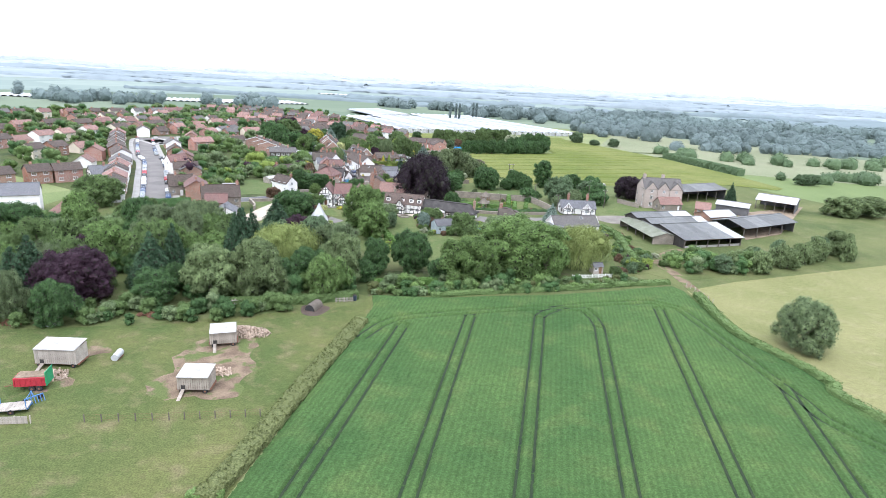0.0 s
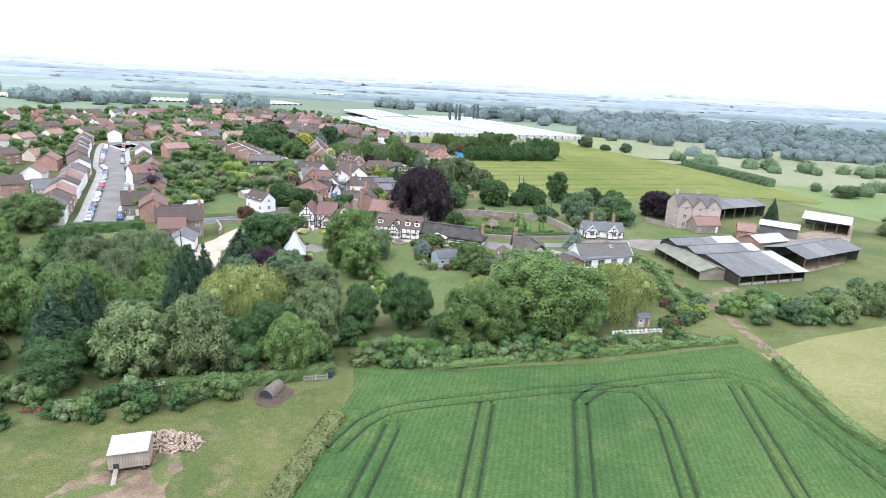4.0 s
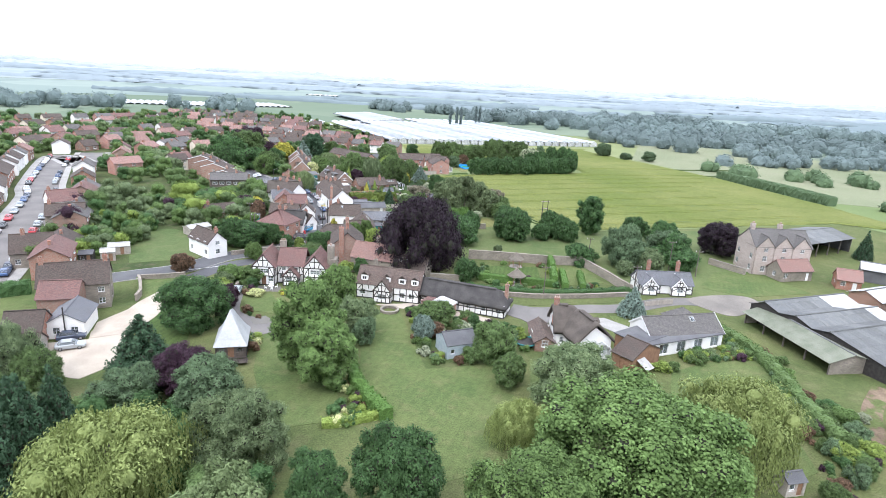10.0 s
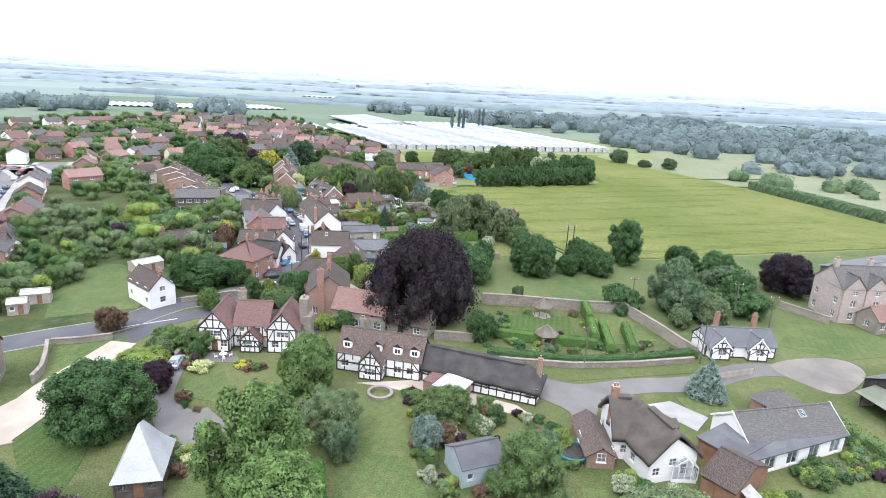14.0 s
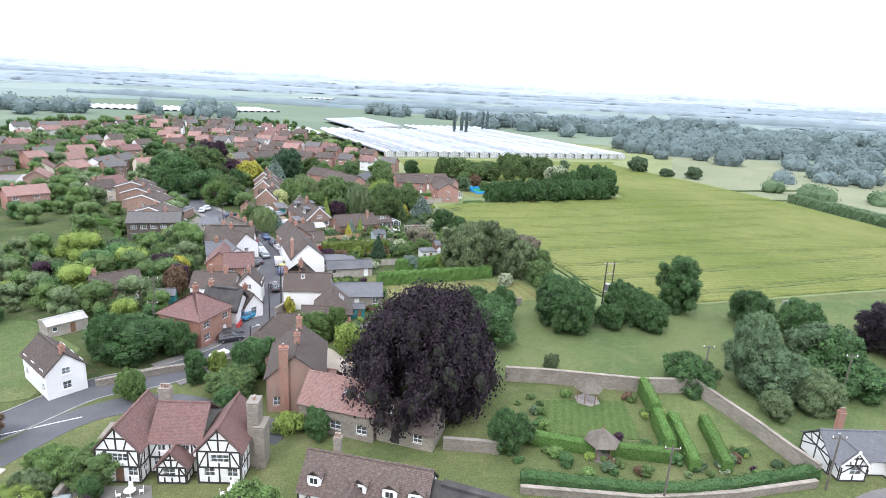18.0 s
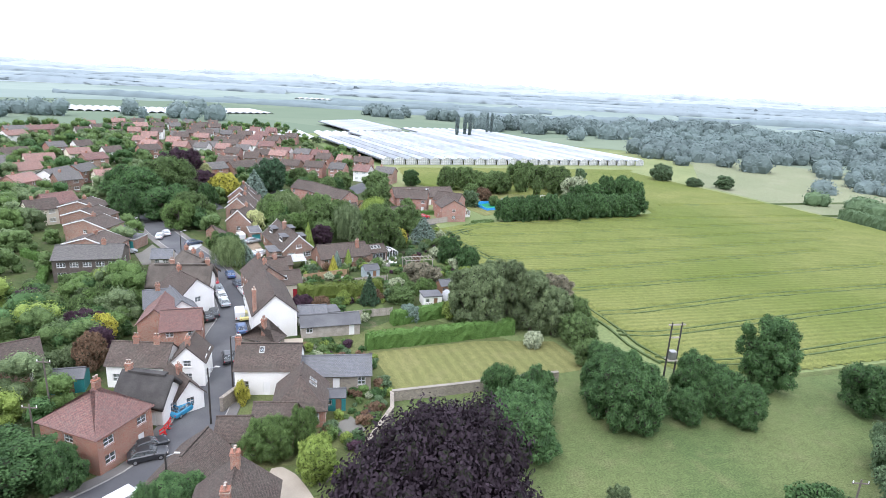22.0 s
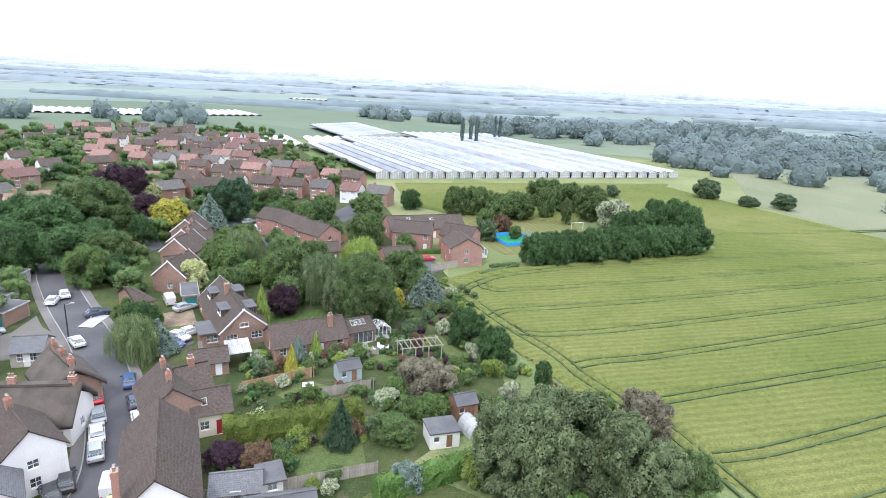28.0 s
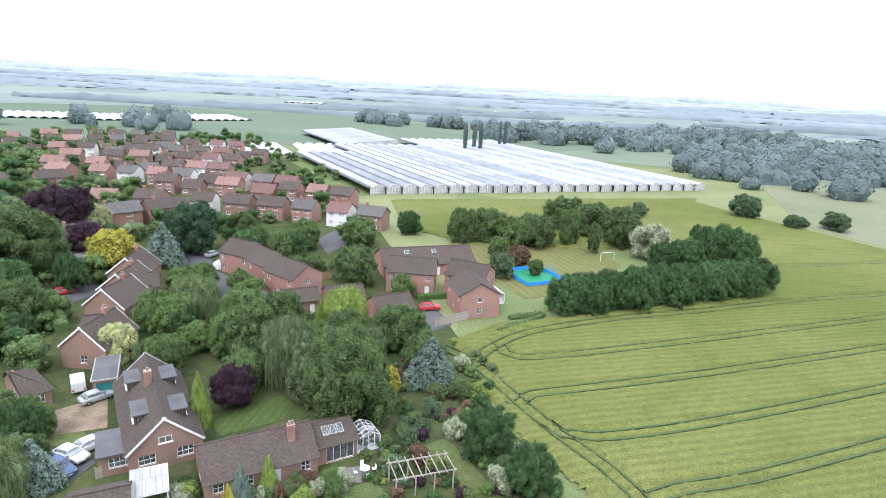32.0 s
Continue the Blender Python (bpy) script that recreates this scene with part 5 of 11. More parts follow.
def wall_bm(length, high, holes, rise=0.0, t=0.3, inset=0.0, peak=0.5):
    """A wall with real openings; x along it, y into the house."""
    bm = bmesh.new()
    xs = sorted({inset, length - inset, *[round(v, 3) for o in holes for v in (o[0], o[0] + o[2])]})
    zs = sorted({0.0, high, *[round(v, 3) for o in holes for v in (o[1], o[1] + o[3])]})
    xs, zs = [v for v in xs if inset <= v <= length - inset], [v for v in zs if 0 <= v <= high]
    solid = {}
    for i in range(len(xs) - 1):
        for j in range(len(zs) - 1):
            cx, cz = (xs[i] + xs[i + 1]) / 2, (zs[j] + zs[j + 1]) / 2
            solid[i, j] = not any(o[0] < cx < o[0] + o[2] and o[1] < cz < o[1] + o[3] for o in holes)

    def q(*c):
        bm.faces.new([bm.verts.new(p) for p in c])
    for (i, j), s in solid.items():
        if not s:
            continue
        x0, x1, z0, z1 = xs[i], xs[i + 1], zs[j], zs[j + 1]
        q((x0, 0, z0), (x1, 0, z0), (x1, 0, z1), (x0, 0, z1))
        q((x0, t, z0), (x0, t, z1), (x1, t, z1), (x1, t, z0))
        if not solid.get((i - 1, j), False):
            q((x0, 0, z0), (x0, 0, z1), (x0, t, z1), (x0, t, z0))
        if not solid.get((i + 1, j), False):
            q((x1, 0, z0), (x1, t, z0), (x1, t, z1), (x1, 0, z1))
        if not solid.get((i, j - 1), False) and j > 0:
            q((x0, 0, z0), (x0, t, z0), (x1, t, z0), (x1, 0, z0))
        if not solid.get((i, j + 1), False):
            q((x0, 0, z1), (x1, 0, z1), (x1, t, z1), (x0, t, z1))
    if rise:
        a = [(0, high), (length, high), (length * peak, high + rise)]
        q(*[(x, 0, z) for x, z in a])
        q(*[(x, t, z) for x, z in a[::-1]])
        for k in range(3):
            (x0, z0), (x1, z1) = a[k], a[(k + 1) % 3]
            q((x0, 0, z0), (x0, t, z0), (x1, t, z1), (x1, 0, z1))
    return bm


def row(n, length, z, w, h, kind="w", pad=0.8):
    """n openings evenly along a wall."""
    if n == 1:
        return [(length / 2 - w / 2, z, w, h, kind)]
    s = (length - 2 * pad - w) / (n - 1)
    return [(pad + s * i, z, w, h, kind) for i in range(n)]


def beam(h, wm, u0, z0, u1, z1, t=0.2):
    ln = math.hypot(u1 - u0, z1 - z0)
    m = wm @ Matrix.Translation(((u0 + u1) / 2, 0.0, (z0 + z1) / 2)) @ Matrix.Rotation(-math.atan2(z1 - z0, u1 - u0), 4, "Y") @ Matrix.Diagonal((ln, 0.08, t, 1))
    part("beam", unit_box(TIMBER), None, h, "", m)


def timbering(h, wm, length, high, holes, rise=0.0, gap=1.3, rails=1, braces=True):
    """Black beams on a plastered wall: posts, rails, braces and gable struts."""
    beam(h, wm, 0, 0.12, length, 0.12, 0.24)
    beam(h, wm, 0, high - 0.1, length, high - 0.1)
    for k in range(1, rails + 1):
        beam(h, wm, 0, high * k / (rails + 1), length, high * k / (rails + 1))
    n = max(2, round(length / gap))
    for i in range(n + 1):
        u = min(max(0.1, length * i / n), length - 0.1)
        cuts = sorted((o[1], o[1] + o[3]) for o in holes if o[0] - 0.05 < u < o[0] + o[2] + 0.05)
        z = 0.24
        for a, b in cuts + [(high - 0.2, high)]:
            if a - z > 0.3:
                beam(h, wm, u, z, u, a, 0.17)
            z = max(z, b)
    if braces:
        beam(h, wm, 0.15, high * 0.5, length / n * 0.9, high - 0.2, 0.15)
        beam(h, wm, length - 0.15, high * 0.5, length - length / n * 0.9, high - 0.2, 0.15)
    if rise:
        beam(h, wm, length * 0.02, high + 0.05, length / 2, high + rise - 0.05, 0.26)
        beam(h, wm, length * 0.98, high + 0.05, length / 2, high + rise - 0.05, 0.26)
        beam(h, wm, length / 2, high, length / 2, high + rise * 0.9, 0.18)
        beam(h, wm, length * 0.25, high + rise * 0.5, length * 0.75, high + rise * 0.5, 0.18)
        beam(h, wm, length * 0.33, high, length * 0.25, high + rise * 0.45, 0.15)
        beam(h, wm, length * 0.67, high, length * 0.75, high + rise * 0.45, 0.15)


def thatch_bm(w, d, eave, ridge, hips, over=0.45, thick=0.42, seed=1):
    """A soft thick roof: rounded ridge, sagging eaves, rounded hips."""
    rng = np.random.default_rng(seed)
    nx, ny = max(10, int(w / 0.6)), 14
    bm = bmesh.new()
    grid = [[], []]
    x0, x1 = -over, w + over
    for i in range(nx + 1):
        x = x0 + (x1 - x0) * i / nx
        rows = [[], []]
        for j in range(ny + 1):
            s = -1 + 2 * j / ny
            y = d / 2 + s * (d / 2 + over)
            top = ridge - (ridge - eave + 0.3) * (abs(s) ** 1.12 * 1.0)
            for k, e in enumerate((x - x0, x1 - x)):
                if hips[k]:
                    u = min(1.0, e / (d * 0.42))
                    top = eave - 0.3 + (top - eave + 0.3) * (1 - (1 - u) ** 1.8)
            top += 0.06 * math.sin(i * 1.1) + rng.uniform(-0.04, 0.04)
            rows[0].append(bm.verts.new((x, y, top + 0.12)))
            rows[1].append(bm.verts.new((x, y, top - thick)))
        grid[0].append(rows[0])
        grid[1].append(rows[1])
    for i in range(nx):
        for j in range(ny):
            bm.faces.new((grid[0][i][j], grid[0][i + 1][j], grid[0][i + 1][j + 1], grid[0][i][j + 1]))
            bm.faces.new((grid[1][i][j], grid[1][i][j + 1], grid[1][i + 1][j + 1], grid[1][i + 1][j]))
    for i in range(nx):
        for j in (0, ny):
            bm.faces.new((grid[0][i][j], grid[1][i][j], grid[1][i + 1][j], grid[0][i + 1][j]))
    for j in range(ny):
        for i in (0, nx):
            bm.faces.new((grid[0][i][j], grid[0][i][j + 1], grid[1][i][j + 1], grid[1][i][j]))
    bmesh.ops.recalc_face_normals(bm, faces=bm.faces[:])
    return bm


def house(base, label, category="house", name="house", group=""):
    return thing(name, base[0], base[1], base[2], label, category, group)


def block(h, base, d, eave, ridge, wall, roof, turn=False, hip=(0, 0), win=None, over=0.35, verge=0.2, timber=0.0, thatch=False, trim=None, doors=None, rails=1, ridge_mat=None, barge=False, skip=""):
    """One range of a house. Wall keys: f front, r, b, l; ridge runs along the front unless turned."""
    w = base[3]
    FOOT.append((base[0], base[1], base[2], w, d))
    m = h.matrix_basis.inverted() @ pose(base[0], base[1], 0, 0, 0, base[2])
    if turn:
        m = m @ Matrix.Translation((w, 0, 0)) @ pose(0, 0, 0, 0, 0, 90)
        w, d = d, w
    win = win or {}
    rise = ridge - eave
    frames = {"f": (Matrix(), w, 0), "r": (pose(w, 0, 0, 0, 0, 90), d, 1), "b": (pose(w, d, 0, 0, 0, 180), w, 0), "l": (pose(0, d, 0, 0, 0, -90), d, 1)}
    for key, (fm, ln, gable) in frames.items():
        if key in skip:
            continue
        holes = [o for o in win.get(key, []) if o[0] > 0.1 and o[0] + o[2] < ln - 0.1]
        up = rise if gable and not hip[0 if key == "l" else 1] and not thatch else (rise * 0.7 if gable and thatch and not hip[0 if key == "l" else 1] else 0)
        low = [o for o in holes if o[1] + o[3] < eave - 0.05]
        part("wall", wall_bm(ln, eave, low, up, inset=0.3 if gable else 0.0), wall, h, "", m @ fm)
        for o in holes:
            kind = o[4] if len(o) > 4 else "w"
            at = m @ fm @ Matrix.Translation((o[0], 0.1 if o in low else -0.04, o[1]))
            if kind == "w":
                window(h, at, o[2], o[3], trim, max(1, round(o[2] / 0.6)), 2 if o[3] > 0.9 else 1)
            elif kind == "g":
                window(h, at, o[2], o[3], trim, max(1, round(o[2] / 0.9)), 1)
            else:
                door(h, at, o[2], o[3], doors or WHITE)
        if timber:
            timbering(h, m @ fm, ln, eave, holes, up, timber, rails)
    sl = math.hypot(d / 2, rise)
    ang = math.degrees(math.atan2(rise, d / 2))
    if thatch:
        part("thatch_roof", thatch_bm(w, d, eave, ridge, hip, seed=int(w * 10)), roof, h, "", m, True)
        bm = ribbon([(0.6 + hip[0] * d * 0.35, d / 2), (w - 0.6 - hip[1] * d * 0.35, d / 2)], 0.9, ridge - 0.1, ridge + 0.2)
        part("thatch_ridge", bm, roof, h, "", m)
        return m
    if ridge - eave < 0.35:
        part("flat_roof", cuboid(-over, -over, eave + 0.004, w + over, d + over, eave + 0.22, 0.03), roof, h, "", m)
        return m
    drop = over / math.cos(math.radians(ang))
    for fm, a, b in ((Matrix(), hip[0], hip[1]), (pose(w, d, 0, 0, 0, 180), hip[1], hip[0])):
        k = over * 1.0
        poly = [(-(k if a else verge), -drop), (w + (k if b else verge), -drop), (w - d / 2 if b else w + verge, sl), (d / 2 if a else -verge, sl)]
        part("roof_slope", prism(poly, 0.12), roof, h, "", m @ fm @ pose(0, 0, eave + 0.13, ang))
    for e, fm in ((hip[0], pose(0, d, 0, 0, 0, -90)), (hip[1], pose(w, 0, 0, 0, 0, 90))):
        if e:
            part("roof_slope", prism([(-over, -drop), (d + over, -drop), (d / 2, sl)], 0.12), roof, h, "", m @ fm @ pose(0, 0, eave + 0.13, ang))
    x0, x1 = (d / 2 if hip[0] else -verge), (w - d / 2 if hip[1] else w + verge)
    if x1 - x0 > 0.4:
        bm = rod((x0, d / 2, ridge + 0.12), (x1, d / 2, ridge + 0.12), 0.14, None, 6)
        part("ridge", bm, ridge_mat or roof, h, "", m)
    for key, hp in (("l", hip[0]), ("r", hip[1])):
        if barge and not hp:
            fm = frames[key][0]
            for s in (0, 1):
                x, z = (d * s, eave - 0.1), (d / 2, ridge)
                ln = math.hypot(x[0] - z[0], x[1] - z[1])
                mm = m @ fm @ Matrix.Translation(((x[0] + z[0]) / 2, -verge - 0.03, (x[1] + z[1]) / 2 + 0.06)) @ Matrix.Rotation(-math.atan2(z[1] - x[1], z[0] - x[0]), 4, "Y") @ Matrix.Diagonal((ln + 0.5, 0.05, 0.25, 1))
                part("bargeboard", unit_box(WHITE), None, h, "", mm)
    return m


def chimney(h, m, x, y, z0, z1, w=0.8, d=0.6, mat=None, pots=2):
    mat = mat or BRICK
    bm = cuboid(-w / 2, -d / 2, z0, w / 2, d / 2, z1)
    box(bm, -w / 2 - 0.06, -d / 2 - 0.06, z1 - 0.3, w / 2 + 0.06, d / 2 + 0.06, z1 - 0.15)
    box(bm, -w / 2 - 0.03, -d / 2 - 0.03, z1, w / 2 + 0.03, d / 2 + 0.03, z1 + 0.06)
    c = part("chimney", bm, mat, h, "", m @ Matrix.Translation((x, y, 0)))
    for i in range(pots):
        pm = cached(MESHES, "pot", lambda: ready(rod((0, 0, 0), (0, 0, 0.42), 0.14, 0.11, 10, rod((0, 0, 0.36), (0, 0, 0.44), 0.15, 0.15, 10)), PALE_BRICK))
        part("chimney_pot", pm, None, c, "", Matrix.Translation(((i - (pots - 1) / 2) * 0.36, 0, z1 + 0.06)))


def roof_pose(d, eave, ridge, u, s):
    """On the front slope, u along and s (0 to 1) up it."""
    rise = ridge - eave
    return pose(u, d / 2 * s, eave + rise * s + 0.14, math.degrees(math.atan2(rise, d / 2)))


def skylight(h, m, d, eave, ridge, u, s, w=0.7, ln=1.0):
    at = m @ roof_pose(d, eave, ridge, u, s)
    bm = bmesh.new()
    for a in ((0, 0, w, 0.08), (0, ln - 0.08, w, ln), (0, 0.08, 0.08, ln - 0.08), (w - 0.08, 0.08, w, ln - 0.08)):
        box(bm, a[0], a[1], 0, a[2], a[3], 0.1)
    k = part("skylight", bm, WHITE_METAL, h, "", at)
    part("pane", cuboid(0.08, 0.08, 0.02, w - 0.08, ln - 0.08, 0.06), GLASS, k)


def dormer(h, m, d, eave, ridge, u, s, w=1.5, hh=1.5, wall=None, roof=None, flat=False):
    """A dormer standing out of the front slope."""
    rise = ridge - eave
    y0, z0 = d / 2 * s, eave + rise * s
    dep = min(hh / max(0.3, rise) * d / 2 * 0.98, d / 2 - y0 + 0.3)
    at = m @ Matrix.Translation((u, y0, z0))
    bm = cuboid(0, 0, -0.1, w, dep, hh * 0.72)
    k = part("dormer", bm, wall or RENDERED, h, "", at)
    ww, wh = round(w * 0.62, 2), round(hh * 0.5, 2)
    fr = part("window", cached(MESHES, ("win", ww, wh, 2, 1, "d"), lambda: window_mesh(ww, wh, 2, 1, WHITE)), None, k, "", Matrix.Translation((w * 0.19, -0.072, 0.16)))
    # The dormer box is solid; its dark pane paints an unlit room.
    part("pane", cached(MESHES, ("dpane", ww, wh), lambda: ready(cuboid(w * 0.19 + 0.06, -0.04, 0.2, w * 0.19 + ww - 0.06, -0.02, 0.16 + wh - 0.05), DARKNESS)), None, k)
    if flat:
        part("dormer_roof", cuboid(-0.15, -0.25, hh * 0.72 + 0.004, w + 0.15, dep + 0.3, hh * 0.72 + 0.16), roof or FELT, k)
        return
    bm = bmesh.new()
    pk = hh * 0.72 + w * 0.42
    for a, b in ((0, 1), (1, 0)):
        x0, x1 = (-0.18, w / 2) if a == 0 else (w / 2, w + 0.18)
        za, zb = (hh * 0.72 - 0.1, pk) if a == 0 else (pk, hh * 0.72 - 0.1)
        v = [bm.verts.new(c) for c in ((x0, -0.22, za), (x1, -0.22, zb), (x1, dep + w * 0.5, zb), (x0, dep + w * 0.5, za), (x0, -0.22, za + 0.12), (x1, -0.22, zb + 0.12), (x1, dep + w * 0.5, zb + 0.12), (x0, dep + w * 0.5, za + 0.12))]
        for q in ((0, 1, 2, 3), (7, 6, 5, 4), (0, 4, 5, 1), (1, 5, 6, 2), (2, 6, 7, 3), (3, 7, 4, 0)):
            bm.faces.new([v[i] for i in q])
    v = [bm.verts.new(c) for c in ((0, 0.0, hh * 0.72), (w, 0.0, hh * 0.72), (w / 2, 0.0, pk))]
    bm.faces.new(v)
    bmesh.ops.recalc_face_normals(bm, faces=bm.faces[:])
    part("dormer_roof", bm, roof or TILE, k)


def cottage(base, eave, ridge, wall, roof, label, cols=3, rows=2, turn=False, hip=(0, 0), chims=((0.1, 0.5),), chim_mat=None, d=None, barge=False, thatch=False, ends=1, timber=0.0, doors=None, winw=1.1, group="", category="house", over=0.35):
    """A plain house: evenly set windows and door, chimneys on the ridge."""
    d = d or base[4]
    h = house(base, label, category, group=group)
    L, D = (d, base[3]) if turn else (base[3], d)
    hh = 1.15 if rows == 2 else 1.2
    win = {"f": row(cols, L, 0.95, winw, hh), "b": row(max(1, cols - 1), L, 0.95, winw, hh)}
    if rows == 2:
        for k in ("f", "b"):
            win[k] = win[k] + row(cols, L, 3.2, winw, 1.05)
    if cols > 1:
        i = cols // 2
        win["f"][i] = (win["f"][i][0], 0.02, 0.95, 2.05, "d")
    for k in ("l", "r"):
        win[k] = row(ends, D, 0.95, winw, hh) + (row(ends, D, 3.2, winw, 1.0) if rows == 2 else [])
    m = block(h, base, d, eave, ridge, wall, roof, turn, hip, win, over, timber=timber, thatch=thatch, doors=doors, barge=barge)
    for u, v in chims:
        chimney(h, m, L * u, D * v, eave, ridge + 1.0, mat=chim_mat)
    return h, m, L, D


# the half-timbered house
b = (-44.0, 201.2, 0.5, 4.8)
h = house(b, "black and white half-timbered house with red-brown tiled gables")
gw = [(0.6, 0.9, 1.1, 1.2), (2.0, 0.1, 1.0, 2.0, "d"), (3.4, 0.9, 1.1, 1.2), (1.3, 2.7, 2.2, 1.0)]
m = block(h, b, 7.6, 4.2, 6.9, RENDERED, RED_TILE, True, win={"l": gw, "f": row(2, 7.6, 1.0, 1.0, 1.1), "b": row(2, 7.6, 1.0, 1.0, 1.1)}, timber=1.1, doors=OAK)
b2 = (-33.2, 201.8, 1.5, 4.8)
m2 = block(h, b2, 7.6, 4.2, 6.9, RENDERED, RED_TILE, True, win={"l": [(0.7, 0.9, 1.2, 1.2), (3.2, 0.9, 1.2, 1.2), (1.5, 2.7, 2.0, 1.0)], "f": row(2, 7.6, 1.0, 1.0, 1.1)}, timber=1.1)
b3 = (-39.2, 203.2, 3.0, 6.0)
m3 = block(h, b3, 7.0, 4.1, 6.9, RENDERED, RED_TILE, win={"f": [(1.0, 2.8, 0.9, 0.8), (3.6, 2.8, 0.9, 0.8), (0.5, 0.9, 1.0, 1.2)]}, timber=1.2, verge=0.0, skip="lr")
b4 = (-37.5, 201.4, 2.0, 3.2)
block(h, b4, 2.6, 2.2, 3.9, RENDERED, RED_TILE, True, win={"l": [(0.6, 0.8, 1.4, 1.2)]}, timber=0.9)
chimney(h, m3, 0.6, 4.2, 5, 8.4, 1.3, 0.9, STONE, 3)
chimney(h, m2, 4.0, -0.5, 0, 8.3, 1.8, 1.3, STONE, 2)
chimney(h, m2, 4.0, -1.2, 0, 5.4, 2.4, 1.2, STONE, 0)
# the dormered cottage and the long thatched one
b = (-21.1, 197.4, -11, 13.4)
h = house(b, "stone and timber cottage with four dormers in a mottled tiled roof")
w = b[3]
m = block(h, b, 6.2, 3.1, 6.0, RENDERED, MOTTLED_TILE, over=0.2, win={"f": [(0.8, 0.8, 1.2, 1.1), (2.4, 0.1, 1.0, 2.0, "d"), (9.2, 0.9, 1.2, 1.1), (11.2, 0.9, 1.2, 1.1)]}, timber=1.3)
block(h, (-17.3, 194.8, -10, 3.6), 3.5, 2.6, 4.9, RENDERED, MOTTLED_TILE, True, over=0.2, win={"l": [(0.9, 0.8, 1.7, 1.1)]}, timber=0.9)
for u in (0.8, 0.42 * w, 0.66 * w, 0.86 * w):
    dormer(h, m, 6.2, 3.1, 6.0, u, 0.2, 1.5, 1.6, roof=MOTTLED_TILE)
chimney(h, m, w * 0.2, 4.4, 4, 7.2, mat=STONE)
b = (-7.7, 195.2, -19, 17.7)
h = house(b, "long low black-beamed cottage under dark weathered thatch")
w = b[3]
m = block(h, b, 5.4, 2.6, 4.9, RENDERED, DARK_THATCH, hip=(0, 1), win={"f": row(6, w, 0.9, 0.9, 0.95), "r": row(1, 5.4, 0.9, 1.0, 1.0)}, timber=1.2, thatch=True)
chimney(h, m, w - 0.4, 2.7, 2, 6.3, 0.7, 0.6, PALE_BRICK, 1)
# the glazed garden room before the thatch, and the round stone bed on the lawn
GARDEN_ROOM = (-5.8, 190.4, -28, 4.2)
# the white thatched cottage with its conservatories
b = (17.0, 178.0, -1, 5.4, 7.0)
h = house(b, "white rendered thatched cottage with dormer and glazed porches")
m = block(h, b, 7, 3.4, 6.8, RENDERED, THATCH, hip=(0, 1), win={"f": row(3, b[3], 0.9, 1.0, 1.1), "l": row(2, 7, 0.9, 1.0, 1.1)}, thatch=True)
chimney(h, m, 0.3, 3.5, 3, 8.2, 0.9, 0.7, BRICK, 2)
b = (19.8, 173.3, 17, 6.6, 6.4)
m = block(h, b, b[4] + 2, 3.4, 6.6, RENDERED, THATCH, True, hip=(0, 1), win={"l": [(0.6, 0.9, 1.0, 1.1), (4.4, 0.9, 1.0, 1.1), (2.7, 2.0, 1.1, 1.0)], "f": row(2, b[4], 0.9, 1.0, 1.1), "b": row(3, b[4], 0.9, 1.0, 1.1)}, thatch=True)


def glasshouse(h, m, w, d, e, r):
    """A white-framed glazed lean-to or porch with a gabled roof, front at y = 0."""
    k = part("conservatory_base", cuboid(0, 0, 0, w, d, 0.5), RENDERED, h, "", m)
    bars = bmesh.new()
    n, nd = max(2, round(w / 0.7)), max(2, round(d / 0.7))
    for i in range(n + 1):
        x = w * i / n
        zt = e + (r - e) * (1 - abs(2 * i / n - 1))
        for y in (0.04, d - 0.04):
            box(bars, x - 0.04, y - 0.04, 0.5, x + 0.04, y + 0.04, zt)
        rod((x, 0, zt), (x, d, zt), 0.04, None, 4, bars)
    for i in range(nd + 1):
        y = d * i / nd
        for x in (0.0, w):
            box(bars, x - 0.04, y - 0.04, 0.5, x + 0.04, y + 0.04, e)
        rod((0, y, e), (w / 2, y, r), 0.04, None, 4, bars)
        rod((w, y, e), (w / 2, y, r), 0.04, None, 4, bars)
    part("conservatory_bars", bars, WHITE, h, "", m)
    g = bmesh.new()
    for c in (((0.02, 0.02, 0.5), (w - 0.02, 0.02, 0.5), (w - 0.02, 0.02, e), (0.02, 0.02, e)), ((0.02, d, 0.5), (0.02, 0.02, 0.5), (0.02, 0.02, e), (0.02, d, e)), ((w, 0.02, 0.5), (w, d, 0.5), (w, d, e), (w, 0.02, e)), ((0, 0, e), (w / 2, 0, r), (w / 2, d, r), (0, d, e)), ((w, 0, e), (w, d, e), (w / 2, d, r), (w / 2, 0, r))):
        g.faces.new([g.verts.new(q) for q in c])
    part("conservatory_glass", g, GLASS, h, "", m)


rel = h.matrix_basis.inverted()
x, y, yw, ln = (22.9, 173.9, 0, 3.0)
glasshouse(h, rel @ pose(x, y, 0, 0, 0, yw), ln, 2.6, 2.1, 3.2)
x, y, yw, ln = (18.5, 178.6, -35, 3.2)
glasshouse(h, rel @ pose(x, y, 0, 0, 0, yw), ln, 4.5, 2.3, 3.6)
dormer(h, m, 6.5, 3.2, 6.6, 3.0, 0.3, 1.4, 1.4, roof=THATCH)
cottage((13.2, 175.8, 0, 3.4), 1.75, 2.8, PALE_BRICK, MOTTLED_TILE, "low brick outhouse with pink-brown tiles beside the thatch", 2, 1, turn=True, d=8.6, chims=(), category="outhouse")
x, y, yw, ln = GARDEN_ROOM
g = house(GARDEN_ROOM, "small garden room with a pale glazed pyramid roof", "garden room", "garden_room")
part("wall", cuboid(0, 0, 0, ln, 3.8, 2.1, 0.02), PALE_BRICK, g)
